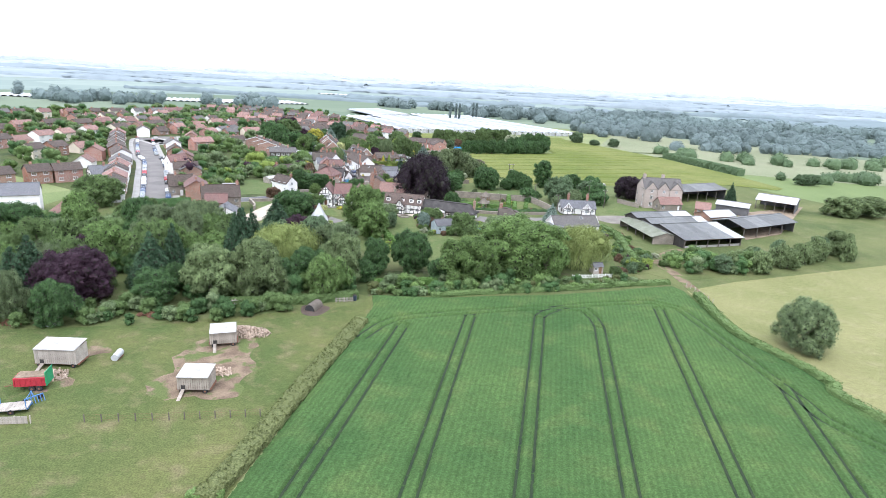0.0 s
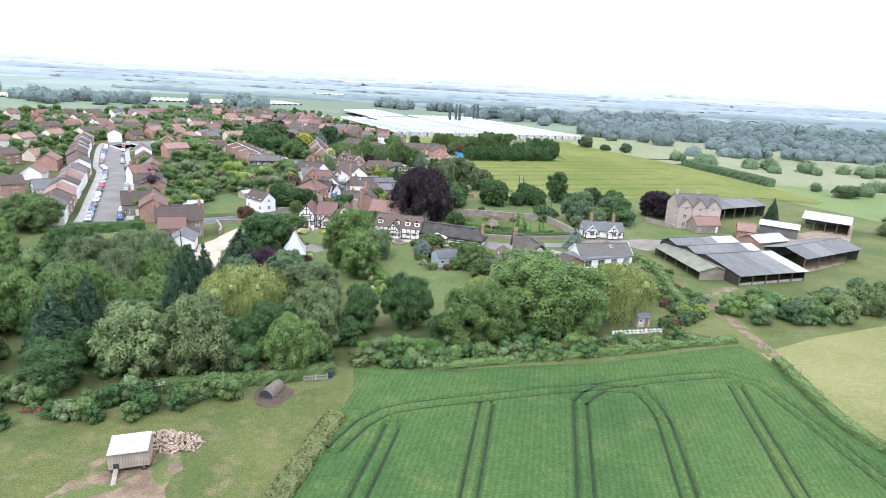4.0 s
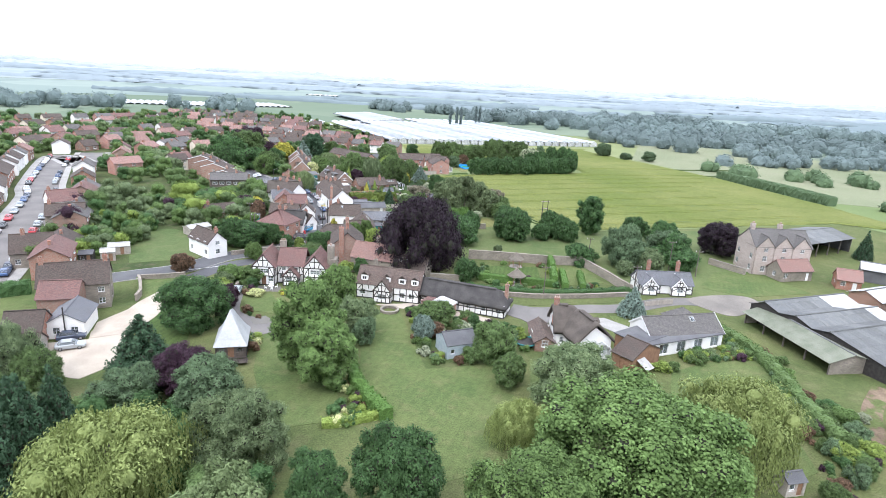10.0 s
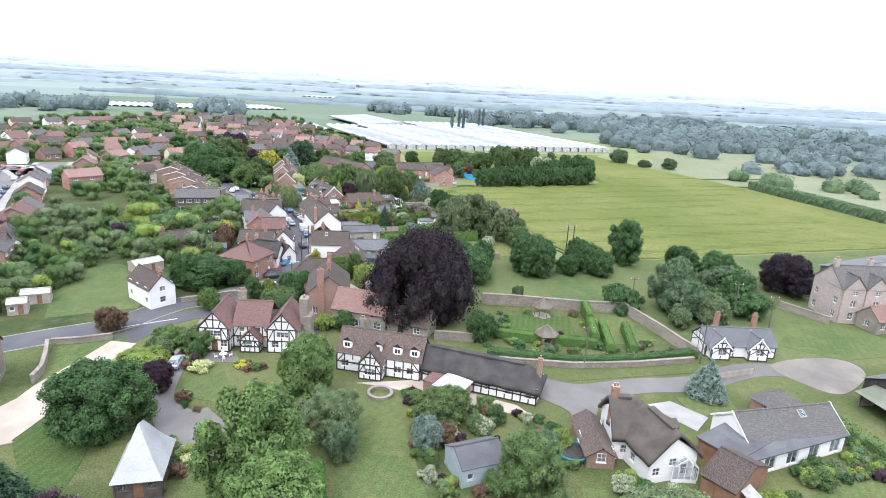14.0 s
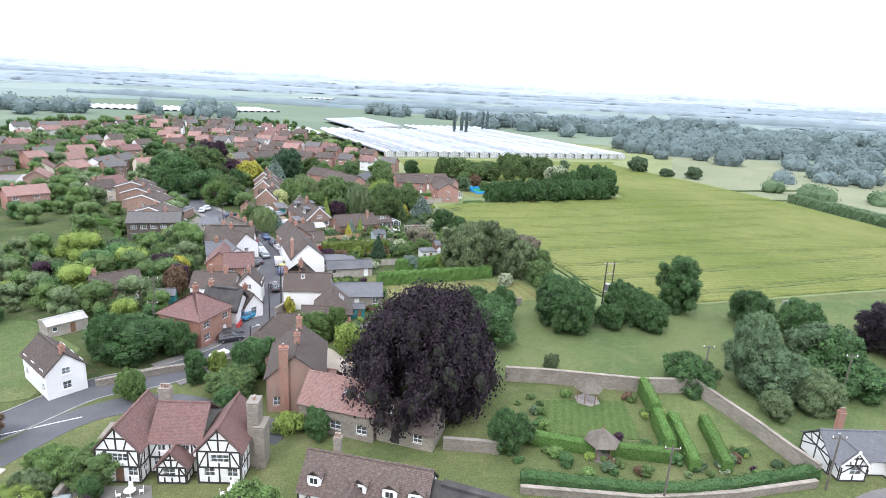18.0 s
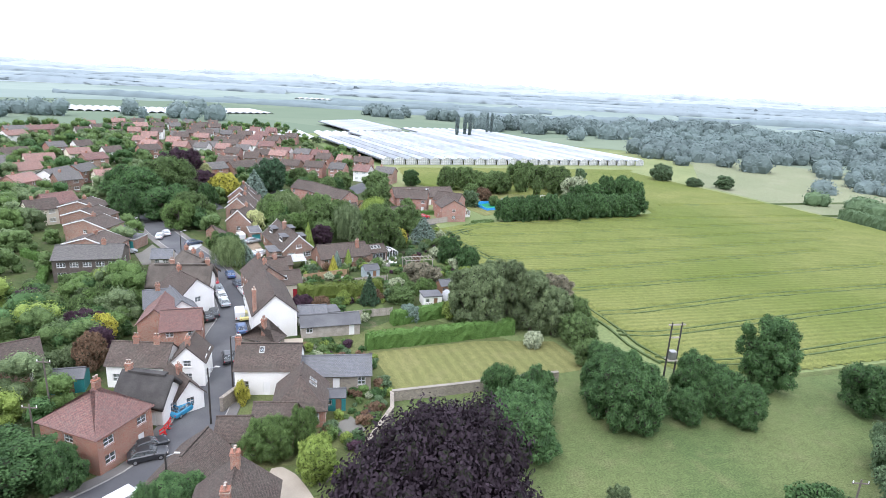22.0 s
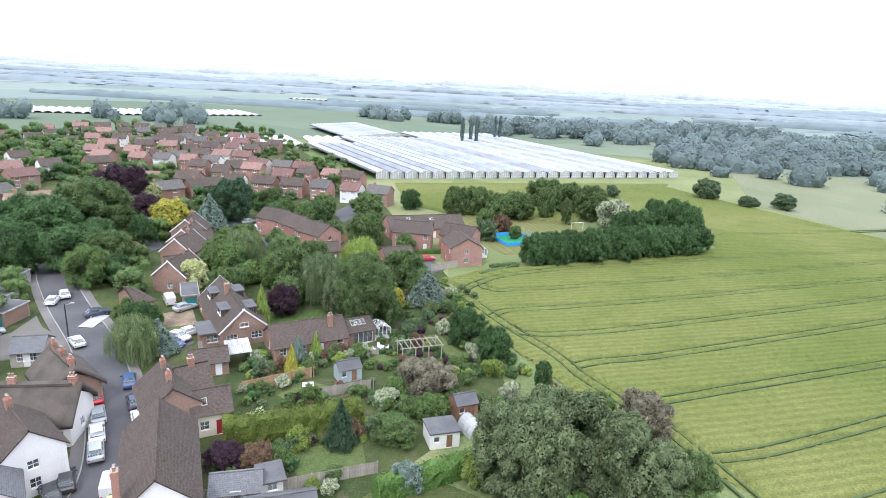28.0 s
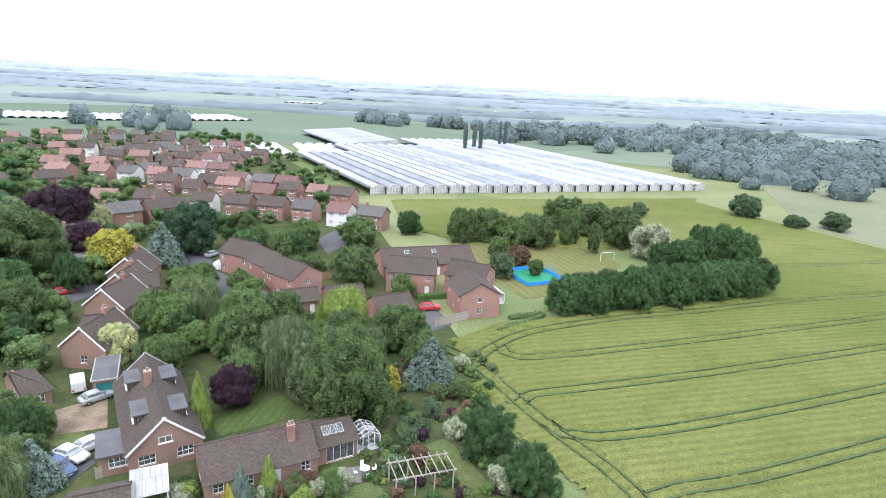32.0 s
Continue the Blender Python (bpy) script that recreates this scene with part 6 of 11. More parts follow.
bm = bmesh.new()
v = [bm.verts.new(c) for c in ((-0.2, -0.2, 2.1), (ln + 0.2, -0.2, 2.1), (ln + 0.2, 4.0, 2.1), (-0.2, 4.0, 2.1), (ln / 2, 1.9, 3.5))]
for q in ((0, 1, 4), (1, 2, 4), (2, 3, 4), (3, 0, 4), (3, 2, 1, 0)):
    bm.faces.new([v[i] for i in q])
part("roof", bm, PALE_SHEETS, g, "pale glazed pyramid roof")
for c in [(-0.2, -0.2), (ln + 0.2, -0.2), (ln + 0.2, 4.0), (-0.2, 4.0)]:
    part("hip_bar", rod((*c, 2.14), (ln / 2, 1.9, 3.54), 0.05, None, 6), WHITE, g)
part("lean_to_roof", prism([(-2.0, 0.2), (-0.22, 0.2), (-0.22, 4.4), (-2.0, 4.4)], 0.1), RED_TILE, g, "low red tiled lean-to roof", Matrix.Translation((0, 0, 2.2)))
part("lean_to_wall", cuboid(-1.9, 0.3, 0, -0.05, 4.3, 2.08), PALE_BRICK, g)
# the bungalow with its flat additions and timber garage
b = (34.2, 178.7, 14, 15.0, 7.0)
h = house(b, "low brick bungalow with grey tiled roof and flat-roofed sunrooms", "bungalow")
w = b[3]
m = block(h, b, 7, 2.7, 5.0, RENDERED, GREY_TILE, win={"r": row(2, 7, 0.9, 1.4, 1.2)}, barge=True)
skylight(h, m, 7, 2.7, 5.0, w * 0.62, 0.6, 1.0, 1.1)
b2 = (31.0, 174.7, 23, 18.9)
m2 = block(h, b2, 5.5, 2.5, 2.6, RENDERED, FELT, win={"f": row(5, b2[3], 0.3, 2.0, 1.9, "g", 0.5)}, over=0.4)
for u in (0.38, 0.58):
    part("skylight", cuboid(0, 0, 0, 1.2, 0.8, 0.15, 0.03), WHITE_METAL, h, "white roof light", m2 @ Matrix.Translation((b2[3] * u, 2.5, 2.73)))
b3 = (28.1, 179.5, -55, 5.2)
block(h, b3, 9, 2.6, 2.7, OAK, FELT, over=0.25)
b4 = (25.7, 172.6, -51, 4.0)
g = house(b4, "red-brown timber garage with tiled roof and raised white door", "garage", "garage")
m4 = block(g, b4, 8, 2.4, 4.2, OAK, TILE, win={"f": [(1.6, 0.05, 1.0, 2.0, "d")]}, doors=OAK)
part("raised_door", cuboid(0, 0, 0, 3.0, 2.2, 0.06, 0.01), WHITE_METAL, g, "white up-and-over door, half raised", m4 @ pose(b4[3] - 0.6, 1.2, 2.3, 0, 28, 0))
b5 = (43.1, 187.0, 29, 4.9, 5.0)
cottage(b5, 2.4, 4.2, PALE_BRICK, GREY_TILE, "small hipped grey-tiled brick annexe", 2, 1, hip=(1, 1), chims=())
# the small timbered bungalow
b = (41.6, 209.2, 2.0, 12.6)
h = house(b, "small white bungalow with thin black beams and slate gables", "bungalow")
m = block(h, b, 5.6, 2.4, 4.5, RENDERED, SLATE, win={"f": row(4, b[3], 0.9, 1.1, 1.2)}, timber=2.6, rails=0)
for u in (0.5, 7.2):
    bb = pose(*b[:2], 0, 0, 0, b[2]) @ Matrix.Translation((u, -1.2, 0))
    block(h, (bb.translation.x, bb.translation.y, b[2], 3.4), 3.4, 2.35, 4.1, RENDERED, SLATE, True, win={"l": row(1, 4, 0.9, 1.5, 1.2)}, timber=1.7, rails=0, barge=True)
chimney(h, m, b[3] * 0.25, 4, 4, 6.6)
chimney(h, m, b[3] * 0.8, 4, 4, 6.6)
# the stone manor house
b = (77.2, 229.1, 2, 15.0)
h = house(b, "tall grey stone manor house with three gables and mullioned windows", "manor house")
w = b[3]
wn3 = row(4, w, 0.9, 1.2, 1.5) + row(4, w, 3.7, 1.2, 1.4) + row(3, w, 6.2, 1.0, 1.0)
m = block(h, b, 9, 7.6, 11.2, MANOR_STONE, GREY_TILE, win={"f": wn3, "l": row(2, 9, 1, 1.2, 1.4) + row(2, 9, 4, 1.2, 1.4)})
for i in range(3):
    bb = pose(*b[:2], 0, 0, 0, b[2]) @ Matrix.Translation((0.3 + i * (w - 0.6) / 3, -0.3, 0))
    block(h, (bb.translation.x, bb.translation.y, b[2], (w - 0.6) / 3 - 0.15), 4.6, 7.6, 10.2, MANOR_STONE, GREY_TILE, True, win={"l": row(1, w / 3, 0.9, 1.2, 1.5) + row(1, w / 3, 3.7, 1.2, 1.4) + row(1, w / 3, 6.2, 1.1, 1.0)})
chimney(h, m, 0.8, 4.5, 8, 12.6, 1.1, 0.8, MANOR_STONE)
chimney(h, m, w * 0.55, 4.8, 8, 12.6, 1.1, 0.8, MANOR_STONE)
cottage((82.2, 223.7, 14, 9.4), 2.8, 5.0, STONE, PINK_TILE, "low stone wing with pink tiles beside the manor", 2, 1, d=5, chims=())


# ---- the farm ----
def barn(base, d, eave, ridge, label, roof=None, open_sides="f", wall=None, bays=5):
    """A farm building: posts, sheeted roof, boarded sides; sides named are open."""
    h = house(base, label, "barn", "barn")
    w = base[3]
    FOOT.append((base[0], base[1], base[2], w, d))
    sides = [k for k in "frbl" if k not in open_sides]
    fr = {"f": (Matrix(), w, 0), "r": (pose(w, 0, 0, 0, 0, 90), d, 1), "b": (pose(w, d, 0, 0, 0, 180), w, 0), "l": (pose(0, d, 0, 0, 0, -90), d, 1)}
    for k in sides:
        m, ln, gable = fr[k]
        part("wall", wall_bm(ln, eave - 0.1, [], ridge - eave if gable else 0, 0.15, 0.15 if gable else 0), wall or FELT, h, "", m)
    for i in range(bays + 1):
        for y in (0.2, d - 0.2):
            part("post", cuboid(-0.12, -0.12, 0, 0.12, 0.12, eave), POLE_WOOD, h, "", Matrix.Translation((0.15 + (w - 0.3) * i / bays, y, 0)))
    part("eaves_beam", cuboid(0, 0.1, eave - 0.35, w, 0.3, eave - 0.05), OAK, h)
    sl, ang = math.hypot(d / 2, ridge - eave), math.degrees(math.atan2(ridge - eave, d / 2))
    for m, tones in ((Matrix(), roof), (pose(w, d, 0, 0, 0, 180), roof[::-1] if isinstance(roof, list) else roof)):
        n = bays
        for i in range(n):
            x0, x1 = w * i / n - (0.4 if i == 0 else 0), w * (i + 1) / n + (0.4 if i == n - 1 else -0.02)
            part("roof_sheet", prism([(x0, -0.6), (x1, -0.6), (x1, sl), (x0, sl)], 0.06), (tones if not isinstance(tones, list) else tones[i % len(tones)]) or SHEETS, h, "", m @ pose(0, 0, eave + 0.08, ang))
    part("ridge", rod((-0.4, d / 2, ridge + 0.1), (w + 0.4, d / 2, ridge + 0.1), 0.16, None, 6), SHEETS, h)
    return h


b = (71.2, 169.6, 20.4, 21.8)
h = house(b, "large three-span barn with grey and pale fibre-cement roof sheets", "barn", "barn")
FOOT.append((*b, 29.4))
SPAN = [(-0.6, 2.7), (11.6, 4.7), (15.0, 3.9), (18.7, 4.95), (22.4, 4.1), (26.0, 5.1), (29.5, 3.5)]
pale = [5, 5, 5, 4, 4, 4]
for i in range(6):
    x0, x1 = b[3] * i / 6 - (0.4 if i == 0 else 0.0), b[3] * (i + 1) / 6 + (0.4 if i == 5 else -0.03)
    for k, ((y0, z0), (y1, z1)) in enumerate(zip(SPAN[:-1], SPAN[1:])):
        sl = math.hypot(y1 - y0, z1 - z0)
        part("roof_sheet", prism([(x0, 0), (x1, 0), (x1, sl), (x0, sl)], 0.06), PALE_SHEETS if i >= pale[k] else SHEETS, h, "", Matrix.Translation((0, y0, z0 + 0.06)) @ pose(0, 0, 0, math.degrees(math.atan2(z1 - z0, y1 - y0))))
    for y, z in ((0.0, 2.7), (11.5, 4.5), (18.6, 4.75), (25.9, 4.9)):
        part("post", cuboid(-0.12, -0.12, 0, 0.12, 0.12, z), POLE_WOOD, h, "", Matrix.Translation((0.15 + (b[3] - 0.3) * i / 5, y + 0.15, 0)))
for y, z in (SPAN[1], SPAN[3], SPAN[5]):
    part("ridge", rod((-0.4, y, z + 0.1), (b[3] + 0.4, y, z + 0.1), 0.17, None, 6), SHEETS, h)
part("eaves_beam", cuboid(0, 0.02, 2.4, b[3], 0.26, 2.7), OAK, h)
for x in (0.0, b[3] - 0.15):
    bm = bmesh.new()
    rim = [(0.3, 0.0), (29.2, 0.0)] + [(min(max(y, 0.3), 29.2), z - 0.12) for y, z in SPAN[::-1]]
    ends = [[bm.verts.new((x + k, y, z)) for y, z in rim] for k in (0.0, 0.15)]
    bm.faces.new(ends[0])
    bm.faces.new(ends[1][::-1])
    for a in range(len(rim)):
        c = (a + 1) % len(rim)
        bm.faces.new((ends[0][a], ends[0][c], ends[1][c], ends[1][a]))
    bmesh.ops.recalc_face_normals(bm, faces=bm.faces[:])
    part("wall", bm, TIMBER, h, "black boarded end wall")
part("wall", cuboid(0.15, 29.2, 0, b[3] - 0.15, 29.35, 3.4), TIMBER, h)
part("feed_barrier", cuboid(0.3, 0.3, 0, b[3] - 0.3, 0.42, 0.7), CONCRETE, h, "low concrete wall across the open front")
barn((58.9, 194.6, -80, 22.1), 8.5, 2.4, 3.6, "low mossy grey lean-to shed beside the barn", MOSSY_SHEETS, "f", STONE, 4)
barn((126.8, 240.3, -35, 14.2), 14, 4.0, 5.6, "white-roofed open hay barn", PALE_SHEETS, "fl", bays=4)
barn((96.6, 186.2, 31, 28.5), 12, 3.6, 5.2, "grey-roofed open cattle shed", SHEETS, "fl", bays=4)
barn((105.4, 228.3, -31, 11.3), 8, 3.4, 4.4, "long low pale-roofed farm shed", PALE_SHEETS, "", bays=5)
barn((96.8, 244.5, 28, 29.0), 14, 4.5, 6.0, "grey sheeted barn behind the manor", SHEETS, "f", bays=5)
barn((92.5, 203.0, 24, 12.0), 7, 3.2, 4.6, "pale-roofed farm building beside the yard", PALE_SHEETS, "", PALE_BRICK, 3)
cottage((94.3, 220.7, -22, 5.3), 2.6, 4.6, BRICK, PINK_TILE, "small brick farm store with pink tiles", 2, 1, d=5, chims=())

# ---- the court at the left: barn house, lodge and granary ----
cottage((-75.7, 180.2, 25, 11.4, 7.5), 5.0, 8.2, STONE, TILE, "tall stone and brick barn house with brown tiles", 3, 2, chims=((0.05, 0.5), (0.95, 0.5)), chim_mat=BRICK)
cottage((-73.7, 177.0, 16, 6.4, 6.0), 4.2, 6.4, PALE_BRICK, RED_TILE, "lower brick range with patched red tiled roof", 2, 1, chims=())
cottage((-72.0, 165.9, 18, 5.5, 6.0), 2.8, 5.2, BRICK, TILE, "low brick outbuilding with brown tiles", 2, 1, chims=())
cottage((-68.6, 161.1, 17, 4.6, 5.0), 2.0, 3.9, GREY_WOOD, TILE, "low timber cart shed with brown tiles", 2, 1, chims=())
b = (-67.9, 170.3, 16, 5.6)
h = house(b, "white single-storey lodge with grey roof and black flue", "lodge")
m = block(h, b, 8, 2.8, 4.4, RENDERED, SLATE, True, win={"l": [(0.9, 0.8, 1.1, 1.2), (3.6, 0.8, 1.1, 1.2)]})
part("flue", rod((0, 0, 1.5), (0, 0, 5.6), 0.11), TIMBER, h, "black metal flue", Matrix.Translation((b[3] * 0.5, -0.15, 0)))
b = (-38.3, 165.2, 13.8, 4.6)
h = house(b, "timber granary on staddle posts under a steep white sheeted roof", "granary", "granary")
w, gd = b[3], 6.8
for i in range(4):
    for j in range(4):
        part("staddle_post", rod((0, 0, 0), (0, 0, 0.7), 0.2, 0.14), STONE, h, "", Matrix.Translation((0.3 + (w - 0.6) * i / 3, 0.3 + (gd - 0.6) * j / 3, 0)))
for key, fm, ln in (("f", Matrix(), w), ("r", pose(w, 0, 0, 0, 0, 90), gd), ("b", pose(w, gd, 0, 0, 0, 180), w), ("l", pose(0, gd, 0, 0, 0, -90), gd)):
    holes = [(0.45, 1.1, 1.0, 0.75), (1.85, 0.1, 0.95, 1.85), (3.15, 1.1, 1.0, 0.75)] if key == "f" else []
    up = fm @ Matrix.Translation((0, 0, 0.7))
    part("wall", wall_bm(ln, 2.3, holes, 0, 0.14, 0.14 if key in "rl" else 0.0), GREY_BOARD, h, "dark weathered boarded wall" if key == "f" else "", up)
    for n in range(int(ln / 0.42)):
        part("batten", cuboid(-0.03, -0.03, 0, 0.03, 0.0, 2.28), TIMBER, h, "", up @ Matrix.Translation((0.2 + n * 0.42, -0.002, 0))) if key in "fr" and not any(q[0] - 0.05 < 0.2 + n * 0.42 < q[0] + q[2] + 0.05 for q in holes) else None
    for q in holes:
        if q[3] > 1:
            door(h, up @ Matrix.Translation((q[0], 0.04, q[1])), q[2], q[3], OAK)
        else:
            window(h, up @ Matrix.Translation((q[0], 0.04, q[1])), q[2], q[3], GREY_BOARD, 3, 1)
part("deck", cuboid(-0.25, -1.3, 0.45, w + 0.25, -0.01, 0.62, 0.02), GREY_BOARD, h)
for i in range(5):
    part("railing_post", cuboid(-0.04, -0.04, 0, 0.04, 0.04, 0.85), GREY_BOARD, h, "", Matrix.Translation((-0.1 + (w + 0.2) * i / 4, -1.22, 0.62)))
part("handrail", cuboid(-0.2, -1.27, 1.47, w + 0.2, -1.17, 1.53), GREY_BOARD, h)
bm = bmesh.new()
v = [bm.verts.new(c) for c in ((-0.25, -0.35, 2.85), (w + 0.25, -0.35, 2.85), (w + 0.25, gd + 0.35, 2.85), (-0.25, gd + 0.35, 2.85), (w * 0.46, 3.1, 7.7), (w * 0.54, 3.8, 7.7))]
for q in ((0, 1, 4), (1, 2, 5, 4), (2, 3, 5), (3, 0, 4, 5), (3, 2, 1, 0)):
    bm.faces.new([v[i] for i in q])
bmesh.ops.subdivide_edges(bm, edges=bm.edges[:], cuts=5, use_grid_fill=True)
for q in bm.verts:
    if 3.0 < q.co.z < 7.5:
        sag = 0.09 * math.sin((q.co.z - 2.85) / 4.85 * math.pi)
        q.co.x += (w / 2 - q.co.x) * sag
        q.co.y += (3.4 - q.co.y) * sag
part("roof", bm, PLASTIC_WHITE, h, "steep white weatherproof sheeting")
# the orchard cottage by the road
h, m, L, D = cottage((-59.3, 216.6, 51, 4.9, 9.0), 3.9, 6.2, RENDERED, TILE, "white cottage with brown tiles beside the road bend", 3, 2, turn=True, chims=((0.05, 0.5),))

# ---- the brick house by the beech ----
b = (-29.9, 216.6, 10, 7.5, 7.9)
h = house(b, "old red brick house with tall chimneys and stepped tiled wings")
m = block(h, b, b[4] + 3, 5.2, 8.2, PALE_BRICK, TILE, True, win={"l": [(0.8, 1.0, 1.2, 1.3), (5.2, 1.0, 1.2, 1.3)], "f": row(2, b[4], 1, 1.1, 1.3), "b": row(3, b[4] + 2, 1, 1.1, 1.3)})
chimney(h, m, 0.1, 5.2, 0, 9.6, 0.9, 1.2, BRICK, 1)
chimney(h, m, b[4] * 0.55, 3.75, 7, 9.6, 0.8, 0.8, BRICK)
chimney(h, m, b[4] + 1.5, 3.75, 7, 9.8, 0.8, 0.8, BRICK)
b2 = (-24.8, 213.5, -15, 10.2, 6.2)
m2 = block(h, b2, 6.2, 3.8, 6.6, STONE, PINK_TILE, win={"f": row(3, b2[3], 0.9, 1.5, 1.2)})
chimney(h, m2, b2[3] * 0.52, 4.0, 4, 8.0, 0.9, 0.8, STONE, 2)
for u in (0.55, 0.74):
    skylight(h, m2, 6.2, 3.8, 6.6, b2[3] * u, 0.45, 0.55, 0.8)
b3 = (-14.6, 211.6, -16, 7.5, 5.4)
m3 = block(h, b3, 5.4, 2.5, 4.6, STONE, TILE, win={"f": [(2.0, 0.05, 1.1, 2.0, "d"), (b3[3] - 2.6, 0.9, 1.2, 1.1)]}, doors=TIMBER)
for u in (0.12, 0.34):
    skylight(h, m3, 5.4, 2.5, 4.6, b3[3] * u, 0.4, 0.7, 1.1)
b4 = (-32.7, 225.4, -22, 5.0, 3.6)
block(h, b4, b4[4] + 2, 3.6, 5.6, PALE_BRICK, TILE, True)
b5 = (-24.8, 220.0, -8, 3.0, 4.0)
block(h, b5, 4, 2.6, 4.2, BRICK, PINK_TILE)
cottage((-32.9, 228.3, 83, 8.5, 6.0), 2.6, 5.0, BRICK, TILE, "brick garage with a brown hipped tiled roof", 2, 1, hip=(1, 0), chims=())

# ---- the street: west side ----
cottage((-45.8, 234.3, 71, 7.6), 4.9, 8.0, BRICK, RED_TILE, "square red brick house under a red hipped roof", 2, 2, d=8.5, hip=(1, 1), chims=((0.55, 0.5),), winw=1.4)
cottage((-49.8, 245.3, -8, 6.3, 4.8), 3.2, 6.0, RENDERED, DARK_THATCH, "white cottage under near-black thatch", 2, 1, thatch=True, hip=(0, 0), chims=((0.08, 0.5),))
cottage((-47.3, 251.2, -44, 6.3, 3.6), 2.5, 4.6, RENDERED, TILE, "small tiled cottage wing beside the street", 1, 1, chims=((0.5, 0.5),))
cottage((-55.4, 253.2, 2, 8.2, 5.4), 3.6, 5.8, RENDERED, TILE, "low white cottage row with dark tiled roof", 4, 1, chims=((0.4, 0.5), (0.75, 0.5)))
cottage((-46.8, 254.1, 10, 4.6, 5.1), 3.9, 6.2, RENDERED, TILE, "white gabled cottage with dark tiles", 2, 2, turn=True, chims=((0.2, 0.5),))
h, m, L, D = cottage((-52.4, 263.1, 17, 5.9, 6.0), 4.4, 6.6, BRICK, RED_TILE, "red brick house with a pink-red tiled gable", 2, 2, chims=())
b = (-57.0, 265.2, 13, 5.5, 5.7)
block(h, b, b[4] + 2, 4.4, 6.8, BRICK, RED_TILE, True)
cottage((-54.8, 276.3, 50, 6.2, 2.5), 4.9, 7.6, RENDERED, TILE, "tall white rendered gable house", 2, 2, turn=True, d=8, chims=((0.8, 0.5),))
cottage((-54.9, 270.3, 37, 5.5, 3.4), 3.8, 6.0, RENDERED, SLATE, "white gabled rear cottage with slate roof", 2, 1, turn=True, d=8, chims=())
cottage((-60.3, 274.0, 24, 4.6, 5.5), 3.4, 5.6, RENDERED, SLATE, "white cottage with grey slate roof", 2, 1, chims=((0.5, 0.5),))
cottage((-65.1, 285.2, 9, 11.0, 6.5), 3.4, 6.6, RENDERED, THATCH, "long cottage row under weathered brown thatch", 5, 1, thatch=True, chims=((0.35, 0.5), (0.95, 0.5)))
cottage((-59.8, 292.0, 49, 6.0, 8.1), 3.6, 6.4, PALE_BRICK, THATCH, "steep thatched brick cottage with three chimneys", 2, 1, turn=True, thatch=True, chims=((0.1, 0.5), (0.5, 0.5), (0.9, 0.5)))
cottage((-73.9, 304.5, 16, 4.3), 2.4, 3.8, GREY_WOOD, SLATE, "low slate-roofed garden studio", 3, 1, d=5, chims=())
cottage((-88.1, 292.6, 17, 12.7), 4.9, 6.8, GREY_BOARD, GREY_TILE, "dark boarded block of flats with white windows", 5, 2, d=8, chims=((0.7, 0.5),), winw=1.6)
for s, nm in (((-115.1, 337.6, 3, 11.0, 5.8), 1), ((-102.2, 319.4, -7, 11.0, 4.6), 2), ((-92.8, 303.8, -3, 11.0, 4.4), 3), ((-108.5, 328.6, -4, 11.0, 4.5), 4)):
    cottage(s, 5.0, 6.6, PALE_BRICK, TILE, "brown brick terraced house with low-pitched gable", 2, 2, turn=True, d=7, chims=((0.5, 0.5),), barge=True, group="stepped terrace")


def flat_garage(base, d, mat, label, dmat):
    h = house(base, label, "garage", "garage", "flat garages")
    w = base[3]
    part("wall", wall_bm(w, 2.5, [(0.4, 0.0, w - 0.8, 2.1)]), mat, h)
    for k in (pose(w, 0, 0, 0, 0, 90), pose(0, d, 0, 0, 0, -90)):
        part("wall", wall_bm(d, 2.5, [], inset=0.3), mat, h, "", k)
    part("wall", wall_bm(w, 2.5, []), mat, h, "", pose(w, d, 0, 0, 0, 180))
    bm = cuboid(0.4, 0.1, 0.02, w - 0.4, 0.16, 2.1)
    for i in range(1, 5):
        box(bm, 0.42, 0.08, 2.1 * i / 5, w - 0.42, 0.1, 2.1 * i / 5 + 0.03)
    part("garage_door", bm, dmat, h, "ribbed up-and-over door")
    part("flat_roof", cuboid(-0.2, -0.3, 2.504, w + 0.2, d + 0.2, 2.75, 0.02), WHITE_METAL, h)
    part("roof_felt", cuboid(-0.05, -0.15, 2.754, w + 0.05, d + 0.05, 2.77), FELT, h)


for s, dm in (((-89.3, 318.2, -5, 5.1), TEAL), ((-94.3, 325.4, 0, 5.2), RED_PAINT), ((-99.8, 334.0, -0, 5.3), WHITE), ((-108.3, 341.1, -2, 5.1), WHITE), ((-113.3, 348.6, -1, 5.5), WHITE)):
    flat_garage(s, 5.5, WHITE_METAL if dm != TEAL else PALE_BRICK, "flat-roofed garage with white fascia and wide door", dm)

# ---- the street: east side ----
h, m, L, D = cottage((-37.3, 252.9, 6, 8.8, 6.0), 4.0, 6.5, RENDERED, TILE, "white cottage with mossy dark tiled roof", 3, 1, chims=((0.0, 0.5),))
skylight(h, m, 6, 4.0, 6.5, L * 0.35, 0.6)
cottage((-28.3, 254.6, 9, 9.8, 5.0), 2.6, 4.4, STONE, SLATE, "long low stone outbuilding with slate roof", 3, 1, chims=())
b = (-29.8, 245.1, 9, 6.6, 4.1)
h = house(b, "red brick coach house under a steep brown hipped roof")
m = block(h, b, b[4] + 3, 2.7, 5.6, BRICK, TILE, True, hip=(1, 0), win={"l": row(2, 6.6, 0.9, 1.2, 1.2), "f": row(2, b[4], 0.9, 1.2, 1.2)})
for u in (0.45, 0.6):
    skylight(h, m, 6.6, 2.7, 5.6, (b[4] + 3) * u, 0.4, 0.6, 1.2)
